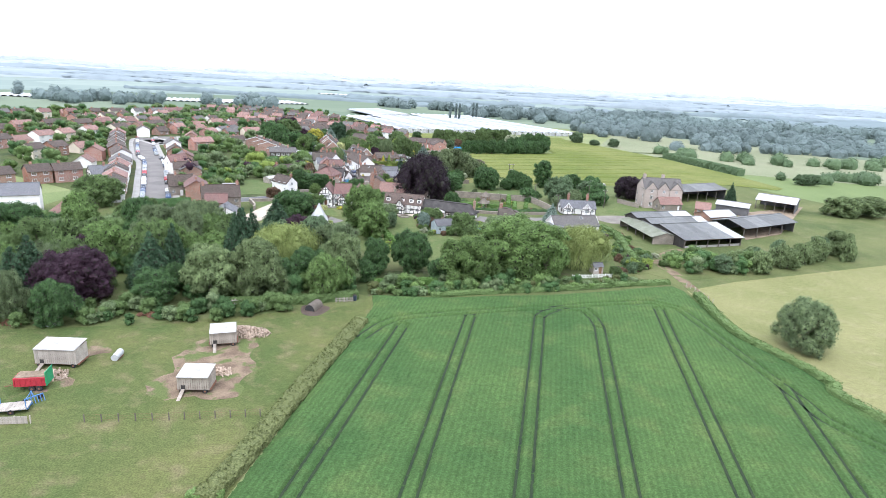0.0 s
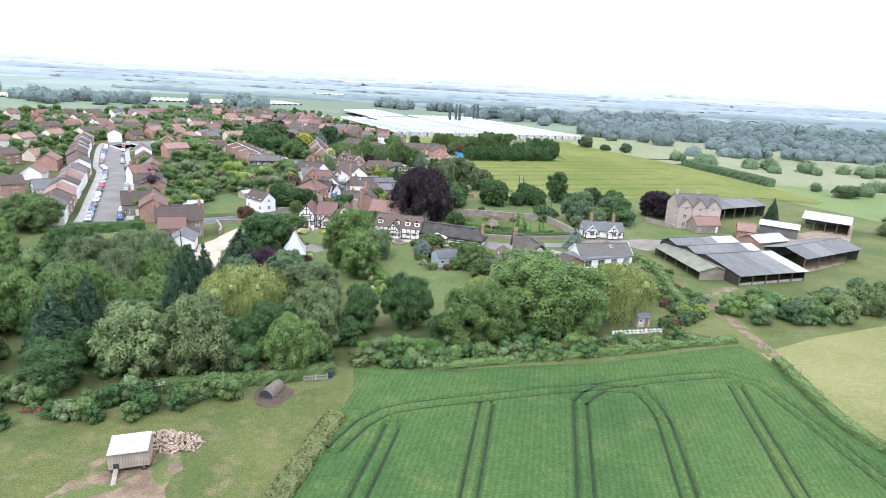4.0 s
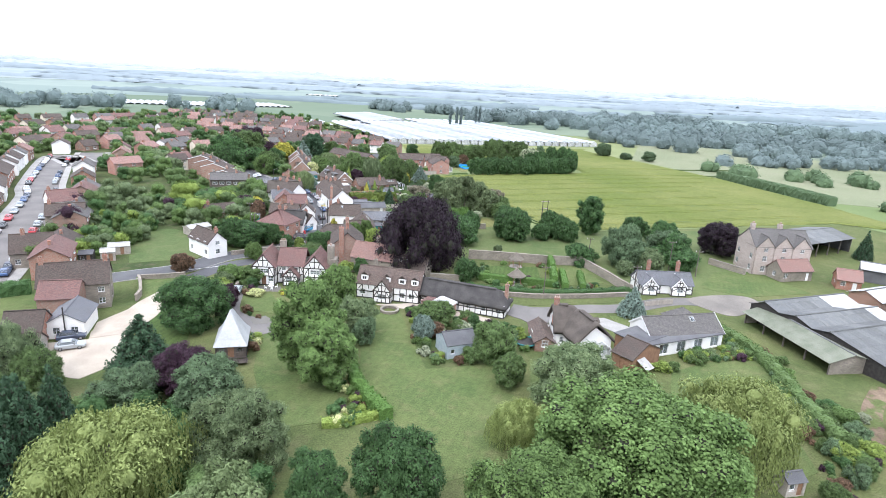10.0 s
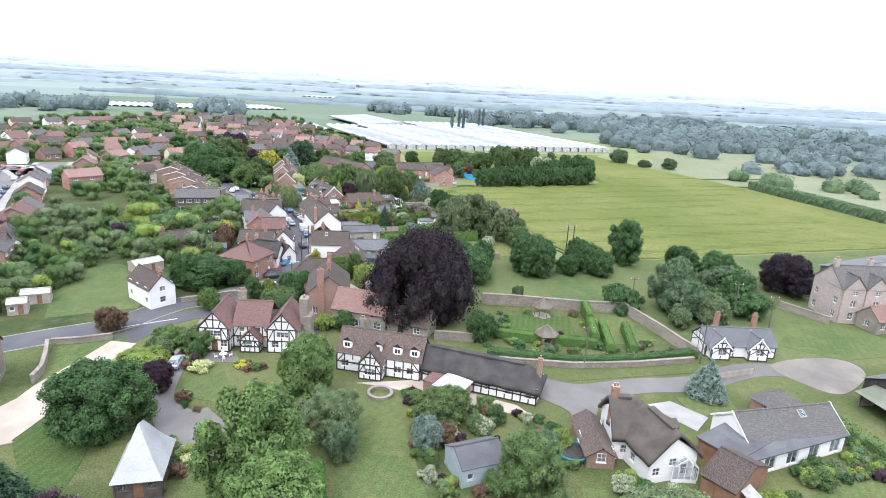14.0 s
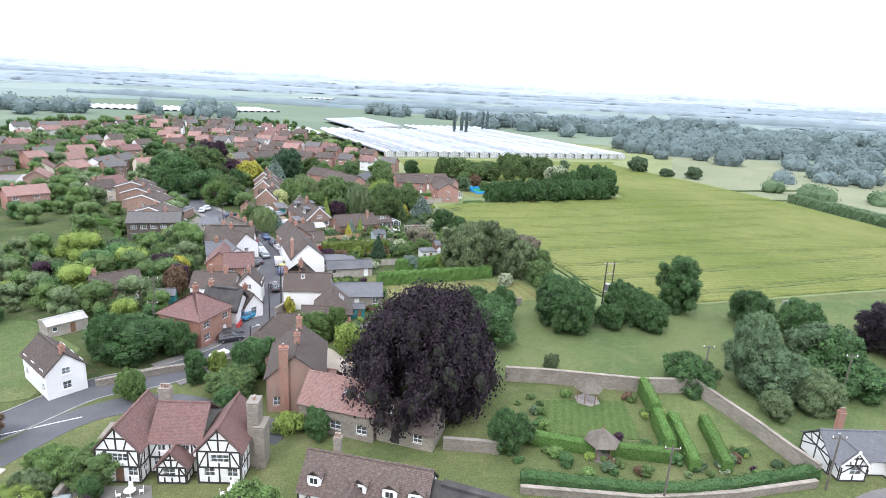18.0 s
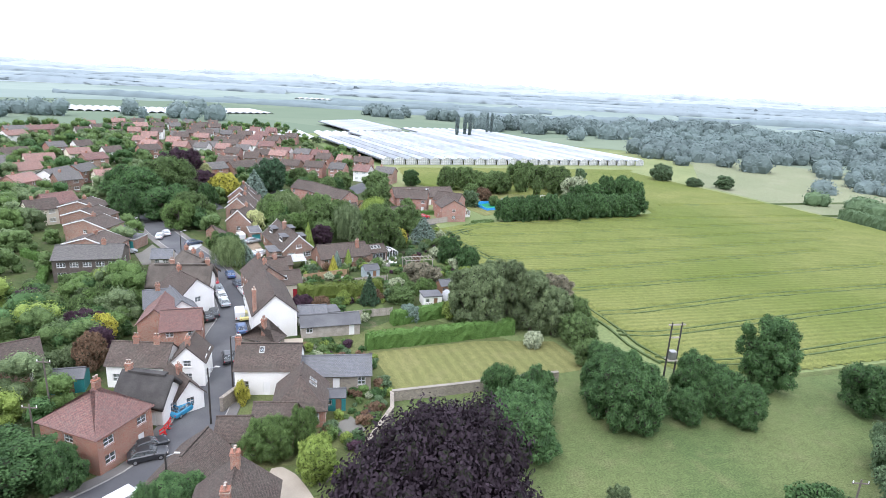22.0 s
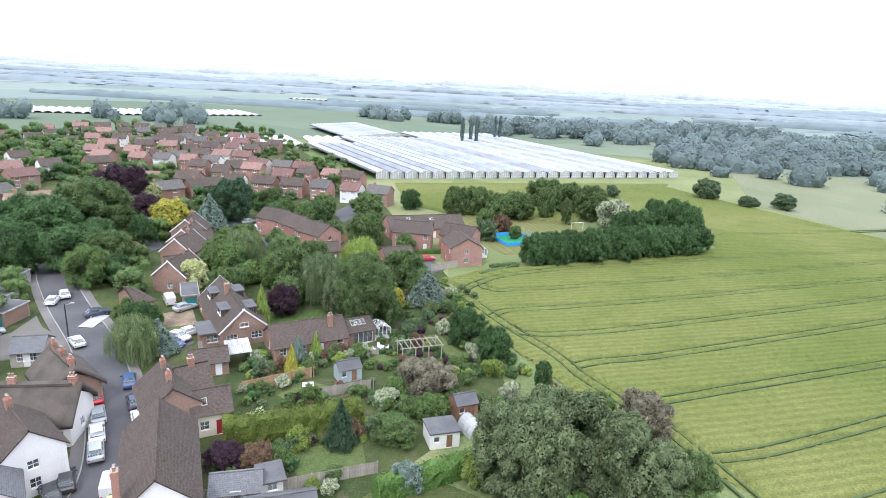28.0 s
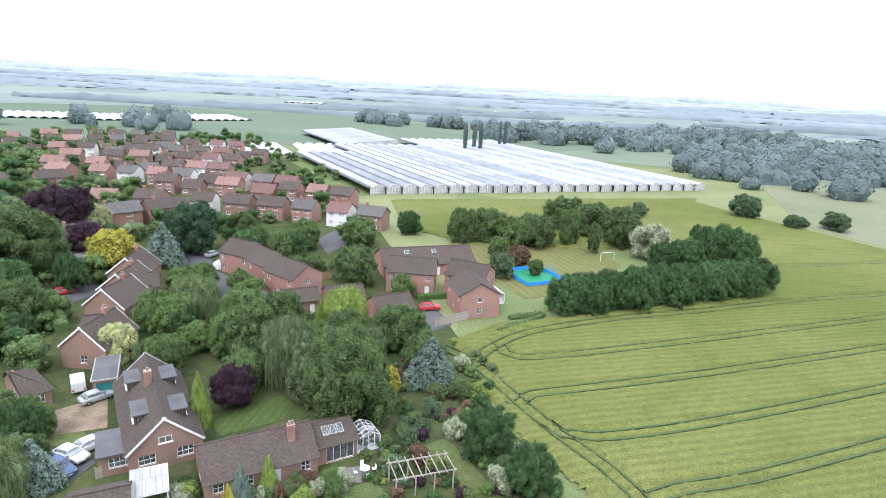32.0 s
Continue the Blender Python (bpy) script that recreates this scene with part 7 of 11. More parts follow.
b2 = (-31.1, 240.4, 5, 5.0, 5.5)
block(h, b2, 5.5, 2.7, 4.9, BRICK, TILE, win={"f": row(2, b2[3], 0.9, 1.1, 1.1)})
cottage((-34.8, 238.7, 8, 3.8, 4.6), 2.3, 4.0, BRICK, TILE, "low brick store with dark tiles", 2, 1, chims=())
h, m, L, D = cottage((-40.2, 270.6, 24, 7.2, 14.8), 4.6, 7.8, RENDERED, TILE, "large white gabled cottage with long swept tiled roof", 3, 1, turn=True, chims=((0.08, 0.95),), chim_mat=BRICK)
cottage((-45.7, 287.4, 34, 6.5, 8.0), 4.4, 7.0, PALE_BRICK, TILE, "brown tiled cottage row along the street", 4, 2, turn=True, chims=((0.3, 0.5), (0.8, 0.5)))
cottage((-43.6, 292.5, 35, 3.9, 6.0), 4.2, 6.6, RENDERED, TILE, "tiled rear wing of the street cottages", 2, 1, chims=((0.5, 0.5),))
h, m, L, D = cottage((-41.1, 289.6, 27, 4.6, 5.0), 3.2, 5.2, CREAM, TILE, "cream rendered cottage wing with brown tiles", 2, 1, chims=(), doors=RED_PAINT)
skylight(h, m, 5, 3.2, 5.2, L * 0.25, 0.3)
cottage((-34.4, 277.5, 14, 5.0), 2.0, 3.2, RENDERED, SLATE, "low white lean-to behind the gabled cottage", 1, 1, d=3.5, chims=())
cottage((-29.8, 279.6, 24, 2.3), 2.0, 2.2, RENDERED, FELT, "small flat-roofed white store", 1, 1, d=3, chims=())
cottage((-32.6, 272.3, 18, 10.1), 2.2, 3.4, GREY_WOOD, FELT, "long grey garden shed", 2, 1, d=4, chims=())
cottage((-35.2, 265.4, 75, 2.9, 6.0), 2.4, 4.8, STONE, TILE, "small stone barn with steep hipped tiles", 1, 1, hip=(1, 1), chims=((0.3, 0.4),))

# ---- the bungalows past the bend ----
b = (-46.9, 314.1, 32, 7.8, 15.6)
h = house(b, "brick dormer bungalow with white bargeboards and flat-roofed dormers", "bungalow")
D = b[4] + 2
m = block(h, b, D, 2.8, 6.2, PALE_BRICK, TILE, True, win={"l": [(3.2, 3.2, 1.4, 0.8), (1.0, 0.9, 1.8, 1.2), (5.0, 0.9, 1.8, 1.2)], "f": row(3, D, 0.9, 1.4, 1.2), "b": row(3, D, 0.9, 1.4, 1.2)}, barge=True)
for u in (3.0, 11.5):
    dormer(h, m, 7.8, 2.8, 6.2, u, 0.3, 3.4, 1.9, TILE, FELT, True)
    k = m @ pose(D, 7.8, 0, 0, 0, 180)
    dormer(h, k, 7.8, 2.8, 6.2, D - u - 4, 0.3, 3.4, 1.9, TILE, FELT, True)
chimney(h, m, D * 0.55, 4.4, 4, 7.6, 0.8, 0.8, BRICK, 1)
b2 = (-49.8, 313.6, 29, 3.9)
block(h, b2, 5, 2.5, 2.6, PALE_BRICK, FELT, win={"f": [(0.9, 0.9, 2.2, 1.2)]}, over=0.3)
b3 = (-59.7, 329.7, 25, 2.9)
flat_garage((b3[0], b3[1], b3[2], b3[3]), 7, PALE_BRICK, "flat-roofed brick garage with a teal door", TEAL)
b = (-37.0, 310.3, 29, 12.0, 7.2)
h, m, L, D = cottage(b, 2.5, 4.8, PALE_BRICK, TILE, "long low brick bungalow with ribbed brown tiles", 4, 1, chims=((0.8, 0.3),), category="bungalow")
b2 = (-26.9, 317.5, 30, 5.0)
m2 = block(h, b2, 5.5, 2.4, 3.6, PALE_BRICK, TILE, win={"f": [(1.2, 0.1, 3.4, 2.0, "g")]})
for u in (1.2, 2.1, 3.0):
    skylight(h, m2, 5.5, 2.4, 3.6, u, 0.4, 0.75, 1.3)
x, y, yw, ln = (-24.6, 319.2, 31, 3.0)
glasshouse(h, h.matrix_basis.inverted() @ pose(x + 2, y + 1, 0, 0, 0, yw), ln, 3.0, 2.0, 2.7)
cottage((-47.4, 303.9, 26, 5.3, 5.0), 2.2, 3.4, PALE_BRICK, TILE, "low brick outbuilding with brown tiles", 2, 1, chims=())
b = (-43.5, 307.8, 26, 3.7)
h = house(b, "open carport with a pale ribbed plastic roof", "carport", "carport")
for i in range(2):
    for j in range(2):
        part("post", cuboid(-0.06, -0.06, 0, 0.06, 0.06, 2.3), WHITE, h, "", Matrix.Translation((0.2 + i * (b[3] - 0.4), 0.2 + 3.6 * j, 0)))
for i in range(6):
    part("roof_sheet", prism([(b[3] * i / 6, -0.2), (b[3] * (i + 1) / 6 - 0.02, -0.2), (b[3] * (i + 1) / 6 - 0.02, 4.2), (b[3] * i / 6, 4.2)], 0.03), PALE_SHEETS, h, "", pose(0, 0, 2.35, 6))
cottage((-65.8, 325.0, 50, 3.2, 7.5), 2.5, 4.8, PALE_BRICK, TILE, "brick bungalow under a hipped brown roof", 3, 1, hip=(0, 1), chims=(), category="bungalow")
BR = "brown-tiled brick house with a broad gable"
for s, d in (((-69.0, 337.8, -5, 7.0, 4.7), 8), ((-74.8, 353.5, -6, 7.5, 3.0), 8), ((-76.7, 361.0, 0, 7.5, 3.4), 8), ((-79.9, 370.1, 6, 7.5, 3.9), 8)):
    cottage(s, 3.6, 6.6, PALE_BRICK, TILE, BR, 2, 1, turn=True, d=d, chims=((0.7, 0.5),), barge=True, group="close of gabled brick houses")
cottage((-72.4, 363.9, 22, 5.1), 3.0, 4.8, PALE_BRICK, TILE, "brick link range with brown tiles", 2, 1, d=6, chims=())
cottage((-69.1, 343.5, 26, 5.1), 2.8, 4.6, PALE_BRICK, TILE, "low tiled brick garage range", 2, 1, d=6, chims=())
cottage((-91.1, 376.5, 29, 4.6), 2.6, 4.0, PALE_BRICK, SLATE, "double brick garage with dark tiles", 1, 1, d=6, chims=())
# ---- brick houses of the close and the school ----
ES = "red-brown brick house of the close with tiled roof"
for s, t, d in (((-42.3, 368.2, 53, 7.5, 8.0), 1, 9), ((-63.1, 385.2, -28, 9.0, 7.5), 0, 7.5), ((-55.2, 380.0, -41, 8.1, 7.0), 0, 7), ((-9.4, 364.2, 16, 8.0, 6.9), 1, 9), ((-24.8, 377.0, -4, 10.1, 8.0), 0, 8), ((-12.5, 377.4, -23, 8.8, 7.5), 0, 7.5)):
    cottage(s, 4.8, 7.0, PINK_BRICK, TILE, ES, 2, 2, turn=bool(t), d=d, chims=(), group="brick close")
for s in ((-24.4, 358.5, 28, 7.4, 6.5), (-41.8, 360.6, 26, 6.4, 5.5), (-47.8, 358.5, 43, 4.2, 5.0), (-34.5, 363.7, 24, 7.3, 5.5)):
    cottage(s, 2.9, s[4] * 0.28 + 2.9, PINK_BRICK, TILE, "low brick house of the close with brown tiles", 2, 1, chims=(), group="brick close")
h, m, L, D = cottage((-26.2, 386.1, 19, 22.3, 10.0), 2.9, 5.6, PINK_BRICK, TILE, "long low brick school with brown tiles", 6, 1, chims=(), category="school")
for u in (0.25, 0.55):
    skylight(h, m, 10, 2.9, 5.6, L * u, 0.6, 1.2, 1.2)
x, y, yw, ln = (-3.5, 372.7, 18, 3.8)
h = house((x, y, yw, ln), "white-framed hexagonal conservatory on a brick base", "conservatory", "conservatory")
glasshouse(h, Matrix(), ln, 3.5, 2.1, 3.2)



# ---- hedges, walls, fences and poles ----
CLIP = "dark clipped yew hedge in the walled garden"
for pts, w, h in (([(4.7, 213.0), (13.1, 211.2)], 1.4, 1.7), ([(15.0, 211.1), (22.7, 210.4)], 1.4, 1.7), ([(24.3, 227.7), (23.9, 220.1)], 1.3, 2.6), ([(23.6, 219.2), (22.8, 211.4)], 1.3, 2.4), ([(25.9, 219.5), (24.8, 208.4)], 1.3, 1.8), ([(30.2, 219.1), (28.7, 208.4)], 1.3, 1.8)):
    hedge(pts, w, h, L_HEDGE, CLIP, leaf=0.14, rough=0.06)
hedge([(2.9, 204.6), (18.0, 203.5), (28.1, 205.2), (39.8, 208.8)], 1.5, 1.6, L_DEEP, "long dark clipped hedge inside the lane wall")
for pts, w, h, mt, lb in (
    ([(-19.0, 172.1), (-15.5, 160.3), (-10.1, 151.8)], 1.8, 2.0, L_HEDGE, "tall green hedge dividing two lawns"),
    ([(-18.5, 149.6), (-15.7, 150.4), (-11.0, 152.7)], 1.2, 1.1, L_LIME, "low clipped yellow-green box hedge"),
    ([(-14.8, 123.0), (-7.8, 124.7), (-0.5, 126.4)], 1.2, 1.6, L_HEDGE, "clipped green hedge behind the wheat"),
    ([(-100.1, 181.8), (-91.0, 185.4), (-83.6, 189.9)], 2.2, 2.6, L_DEEP, "long dark hedge beside the high street"),
    ([(-21.2, 269.9), (-9.0, 274.2), (4.6, 279.5)], 1.8, 2.8, L_HEDGE, "tall clipped hedge beside the mown paddock"),
    ([(-17.8, 280.4), (-2.8, 288.6)], 1.8, 2.6, L_HEDGE, "tall clipped garden hedge"),
    ([(-37.1, 288.6), (-32.6, 290.4), (-26.7, 292.5), (-21.3, 294.7)], 2.8, 3.6, L_CYPRESS, "bushy yellow-green garden hedge"),
    ([(58.4, 127.9), (57.6, 107.0), (61.6, 96.0), (64.3, 87.4), (65.7, 76.6), (100, 18), (128, -40)], 1.8, 1.3, L_MID, "straggling low field hedge beside the wheat"),
    ([(-24.0, 52.8), (-21.9, 63.1), (-18.5, 82.5), (-14.5, 102.9)], 2.6, 1.0, L_BANK, "rough yellow-green field hedge beside the wheat"),
    ([(-26.1, 53.4), (-22.2, 53.7)], 1.2, 0.8, L_GREEN, "low green scrub on the field bank"),
    ([(50.8, 188.6), (53.5, 177.8), (51.7, 160.2), (51.5, 151.7)], 2.0, 1.8, L_MID, "overgrown hedge between garden and farm"),
    ([(147.3, 405.8), (159.0, 369.0), (166.6, 337.5)], 5.0, 4.0, L_BLUE, "thick far hedgerow along the barley"),
    ([(-2.5, 358.5), (7.3, 368.0), (0.3, 365.6)], 1.0, 0.8, L_MID, "low scrub at the barley's corner"),
    ([(-105.5, 308.9), (-96.4, 302.7), (-88.2, 287.9)], 1.4, 1.8, L_HEDGE, "clipped hedge beside the brick flats"),
    ([(-37.4, 384.6), (-30.0, 386.6)], 1.4, 1.8, L_HEDGE, "clipped hedge between brick houses"),
    ([(-18.0, 373.8), (-11.9, 375.4)], 1.0, 1.2, L_HEDGE, "low clipped front hedge of a brick house"),
    ([(-81.4, 355.9), (-76.2, 349.2)], 2.0, 2.0, L_MID, "thick garden hedge beside the court"),
    ([(-2.0, 118.2), (8.2, 121.6), (25.5, 126.8), (40.1, 131.7), (54.9, 136.0)], 1.6, 1.0, L_MID, "weedy margin between wheat and gardens"),
    ([(-42.0, 106.6), (-31.7, 109.9), (-25.4, 111.4), (-17.3, 115.4)], 2.0, 1.6, L_MID, "bramble hedge along the paddock"),
):
    hedge(pts, w, h, mt, lb, leaf=0.22 if h > 1 else 0.28, rough=0.2)


def stone_wall(pts, high, label, mat=None, thick=0.45, cope=None):
    ob = part("garden_wall", ribbon(pts, thick, -0.1, high, None, 0, 200), mat or STONE, None)
    part("coping", ribbon(pts, thick + 0.12, high + 0.003, high + 0.12, None, 0, 200), cope or STONE, ob)
    LINES.append((pts, 0.8))
    return tagged(ob, label, "wall", kind="structure")


stone_wall([(3.4, 229.0), (10.1, 228.9), (24.1, 227.6), (32.8, 228.2)], 2.3, "weathered stone wall of the walled garden")
stone_wall([(32.8, 228.2), (36.8, 217.1), (38.2, 212.1), (39.7, 208.1)], 2.1, "stepped stone side wall of the walled garden")
stone_wall([(2.7, 202.9), (16.9, 202.2), (27.5, 203.8), (38.7, 206.7)], 0.9, "low stone wall along the farm lane")
stone_wall([(-15.3, 253.4), (-7.2, 256.0), (9.8, 261.8)], 1.6, "old stone wall between the paddocks")
stone_wall([(-17.2, 241.1), (-14.9, 249.4), (-15.3, 253.4)], 1.5, "stone garden wall beside the beech")
stone_wall([(-37.6, 248.4), (-36.4, 252.3), (-34.8, 256.7)], 2.0, "curved stone garden wall beside the street")
stone_wall([(-55.4, 220.8), (-47.8, 225.7), (-38.0, 230.3), (-28.7, 231.0)], 1.0, "low stone wall along the street bend")
stone_wall([(-67.5, 200.5), (-63.3, 201.8), (-59.4, 203.8)], 1.0, "low stone wall beside the drive's mouth")
stone_wall([(-67.5, 199.7), (-65.0, 195.4), (-63.0, 191.4), (-62.4, 188.4)], 1.3, "stone wall round the small kitchen garden")
stone_wall([(-46.1, 197.4), (-46.8, 205.8), (-47.2, 210.5)], 1.3, "stone wall beside the narrow drive")
stone_wall([(-13.5 + 1.7 * math.cos(a * 0.4488), 190.4 + 1.7 * math.sin(a * 0.4488)) for a in range(15)], 0.45, "round stone-edged flower bed on the lawn", thick=0.3)
stone_wall([(-6.1, 210.4), (-2.3, 210.3), (0.9, 210.0)], 1.6, "stone wall under the copper beech")
stone_wall([(75.2, 227.8), (69.3, 236.3)], 1.6, "stone wall beside the manor house")
stone_wall([(-28.7, 255.9), (-25.6, 257.3), (-19.7, 259.0)], 1.2, "low stone wall of the kitchen garden")


def fence(pts, high, label, mat, kind="rail"):
    """A fence of posts with rails or close boards, along a straight run."""
    a, b = Vector((*pts[0], 0)), Vector((*pts[1], 0))
    ln = (b - a).length
    e = thing("fence", a.x, a.y, math.degrees(math.atan2(b.y - a.y, b.x - a.x)), label, "fence")
    n = max(1, round(ln / 1.9))
    post = cached(MESHES, ("post", high, mat.name), lambda: ready(cuboid(-0.06, -0.06, 0, 0.06, 0.06, high + 0.08, 0.01), mat))
    for i in range(n + 1):
        part("post", post, None, e, "", Matrix.Translation((ln * i / n, 0, 0)))
    if kind == "rail":
        for z in (0.35, 0.7, 1.0):
            if z < high:
                part("rail", cuboid(0, -0.03, high * z - 0.05, ln, 0.03, high * z + 0.05), mat, e)
    elif kind == "wire":
        for z in (0.3, 0.55, 0.8, 1.0):
            part("wire", rod((0, 0, high * z), (ln, 0, high * z), 0.008, None, 4), RUST, e)
    elif kind == "picket":
        for z in (0.3, 0.75):
            part("rail", cuboid(0, 0.0, high * z - 0.04, ln, 0.04, high * z + 0.04), mat, e)
        pk = cached(MESHES, ("picket", high, mat.name), lambda: ready(cuboid(-0.045, -0.04, 0.05, 0.045, -0.005, high, 0.008), mat))
        for i in range(int(ln / 0.28)):
            part("slat", pk, None, e, "", Matrix.Translation((0.14 + i * 0.28, 0, 0)))
    else:
        bd = cached(MESHES, ("board", high, mat.name), lambda: ready(cuboid(-0.17, -0.035, 0.05, 0.17, -0.012, high), mat))
        for i in range(int(ln / 0.36)):
            part("board", bd, None, e, "", Matrix.Translation((0.18 + i * 0.36, 0.012 * (i % 2), 0)))


fence([(-44.7, 66.1), (-34.5, 67.6)], 1.1, "thin grey post and wire fence across the paddock", POLE_WOOD, "wire")
fence([(-34.5, 67.6), (-23.2, 69.6)], 1.1, "thin grey post and wire fence across the paddock", POLE_WOOD, "wire")
fence([(-54.5, 64.6), (-51.0, 65.2)], 1.1, "low grey close-boarded fence by the trailers", GREY_WOOD, "board")
fence([(31.5, 135.7), (41.7, 138.3)], 1.0, "white-painted picket fence beside the wheat", WHITE, "picket")
fence([(-21.1, 112.0), (-17.8, 112.9)], 1.0, "weathered picket gate beside the hen pen", GREY_WOOD, "picket")
fence([(-38.9, 301.0), (-30.1, 306.5)], 1.8, "new orange-brown boarded garden fence", FENCE_WOOD, "board")
fence([(-28.5, 280.9), (-18.1, 285.0)], 1.6, "grey plank garden fence", GREY_WOOD, "board")
fence([(-32.3, 298.6), (-27.7, 300.9)], 1.5, "dark boarded garden fence", TIMBER, "board")
fence([(-27.7, 300.9), (-20.9, 304.1)], 1.6, "weathered boarded garden fence", GREY_WOOD, "board")
fence([(-43.1, 277.3), (-34.1, 279.1)], 1.6, "grey boarded yard fence", GREY_WOOD, "board")
fence([(-14.0, 359.7), (-7.5, 364.6)], 1.8, "grey boarded fence beside the brick house", GREY_WOOD, "board")
fence([(-50.1, 313.3), (-45.8, 317.1)], 1.5, "weathered boarded fence beside the bungalow", GREY_WOOD, "board")
fence([(-42.0, 381.5), (-37.0, 383.9)], 1.8, "brick-red boarded fence between houses", FENCE_WOOD, "board")
fence([(-39.2, 156.6), (-42.2, 165.5)], 1.0, "short rail fence beside the court", GREY_WOOD)
fence([(40.5, 200.9), (47.4, 203.3)], 1.2, "grey boarded fence before the small bungalow", GREY_WOOD, "board")
fence([(58.7, 134.6), (60.3, 123.6)], 1.1, "wire and post fence along the meadow", GREY_WOOD, "wire")


def pole(spot, high, label, lamp=False, cross=False):
    e = thing("street_lamp" if lamp else "utility_pole", spot[0], spot[1], 0, label, "street lamp" if lamp else "utility pole")
    part("shaft", rod((0, 0, 0), (0, 0, high), 0.13, 0.09, 10), TIMBER if lamp else POLE_WOOD, e)
    if lamp:
        part("arm", rod((0, 0, high - 0.2), (1.0, 0.3, high + 0.1), 0.04), METAL, e)
        part("lantern", cuboid(0.8, 0.15, high + 0.05, 1.4, 0.42, high + 0.2, 0.04), WHITE_METAL, e)
    if cross:
        part("cross_arm", cuboid(-0.9, -0.06, high - 0.5, 0.9, 0.06, high - 0.38), POLE_WOOD, e)
        for i in (-0.8, 0, 0.8):
            part("insulator", rod((i, 0, high - 0.38), (i, 0, high - 0.15), 0.05), WHITE, e)


for s, hh in (((18.8, 202.4), 7.5), ((39.6, 206.2), 7.5), ((35.0, 230.9), 7.0), ((55.4, 228.1), 8.0), ((60.7, 223.9), 7.0), ((-58.6, 245.7), 8.0), ((-54.6, 237.0), 7.0)):
    pole(s, hh, "brown wooden pole carrying overhead wires", cross=True)
pole((-37.9, 245.5), 8.0, "dark street lamp pole beside the road", True)
pole((-38.4, 255.0), 8.0, "tall dark pole beside the road", True)
pole((-36.2, 229.9), 6.5, "dark street lamp by the wall", True)
pole((-71.2, 313.9), 6.5, "dark street lamp at the road bend", True)
pole((-73.2, 402.0), 6.0, "street lamp in the brick close", True)
x, y, yw, ln = (27.6, 265.1, 11, 1.7)
e = thing("transformer_pole", x, y, yw, "pair of dark poles carrying a grey transformer", "utility pole")
for i in (0, ln):
    part("shaft", rod((i, 0, 0), (i, 0, 9.5), 0.16, 0.12, 10), TIMBER, e)
part("cross_arm", cuboid(-0.6, -0.1, 9.0, ln + 0.6, 0.1, 9.2), GREY_WOOD, e)
part("cross_arm", cuboid(-0.1, -0.1, 6.8, ln + 0.1, 0.1, 7.0), GREY_WOOD, e)
part("transformer", cuboid(0.3, -0.5, 3.2, ln - 0.3, 0.5, 4.6, 0.06), METAL, e, "grey ribbed transformer box")
part("platform", cuboid(0, -0.6, 3.0, ln, 0.6, 3.15), GREY_WOOD, e)


# ---- vehicles ----
CAR = {}


def car_body(van):
    """Lower body and cabin, rounded by sections along the length."""
    L, W = 4.3, 1.76
    if van:
        prof = [(-2.1, 0.45, 1.75), (-2.0, 0.3, 1.95), (0.7, 0.28, 1.95), (1.25, 0.28, 1.2), (2.0, 0.3, 0.95), (2.15, 0.45, 0.75)]
    else:
        prof = [(-2.15, 0.45, 0.8), (-2.0, 0.32, 0.95), (-1.2, 0.26, 0.98), (0.8, 0.26, 0.98), (1.9, 0.3, 0.82), (2.15, 0.45, 0.66)]
    bm = bmesh.new()
    prev = None
    for x, z0, z1 in prof:
        k = 0.88 if abs(x) > 2.05 else 1.0
        ring = [bm.verts.new(c) for c in ((x, -W / 2 * k, z0 + 0.15), (x, -W / 2 * k * 0.94, z0), (x, W / 2 * k * 0.94, z0), (x, W / 2 * k, z0 + 0.15), (x, W / 2 * k, z1 - 0.12), (x, W / 2 * k * 0.88, z1), (x, -W / 2 * k * 0.88, z1), (x, -W / 2 * k, z1 - 0.12))]
        if prev:
            for i in range(8):
                bm.faces.new((prev[i], prev[(i + 1) % 8], ring[(i + 1) % 8], ring[i]))
        else:
            bm.faces.new(ring[::-1])
        prev = ring
    bm.faces.new(prev)
    bmesh.ops.recalc_face_normals(bm, faces=bm.faces[:])
    return bm


def frustum(lo, hi):
    """Between a low and a high rectangle: (x0, x1, half width, z)."""
    bm = bmesh.new()
    a = [bm.verts.new(c) for c in ((lo[0], -lo[2], lo[3]), (lo[1], -lo[2], lo[3]), (lo[1], lo[2], lo[3]), (lo[0], lo[2], lo[3]))]
    b = [bm.verts.new(c) for c in ((hi[0], -hi[2], hi[3]), (hi[1], -hi[2], hi[3]), (hi[1], hi[2], hi[3]), (hi[0], hi[2], hi[3]))]
    bm.faces.new(a[::-1])
    bm.faces.new(b)
    for i in range(4):
        bm.faces.new((a[i], a[(i + 1) % 4], b[(i + 1) % 4], b[i]))
    return bm


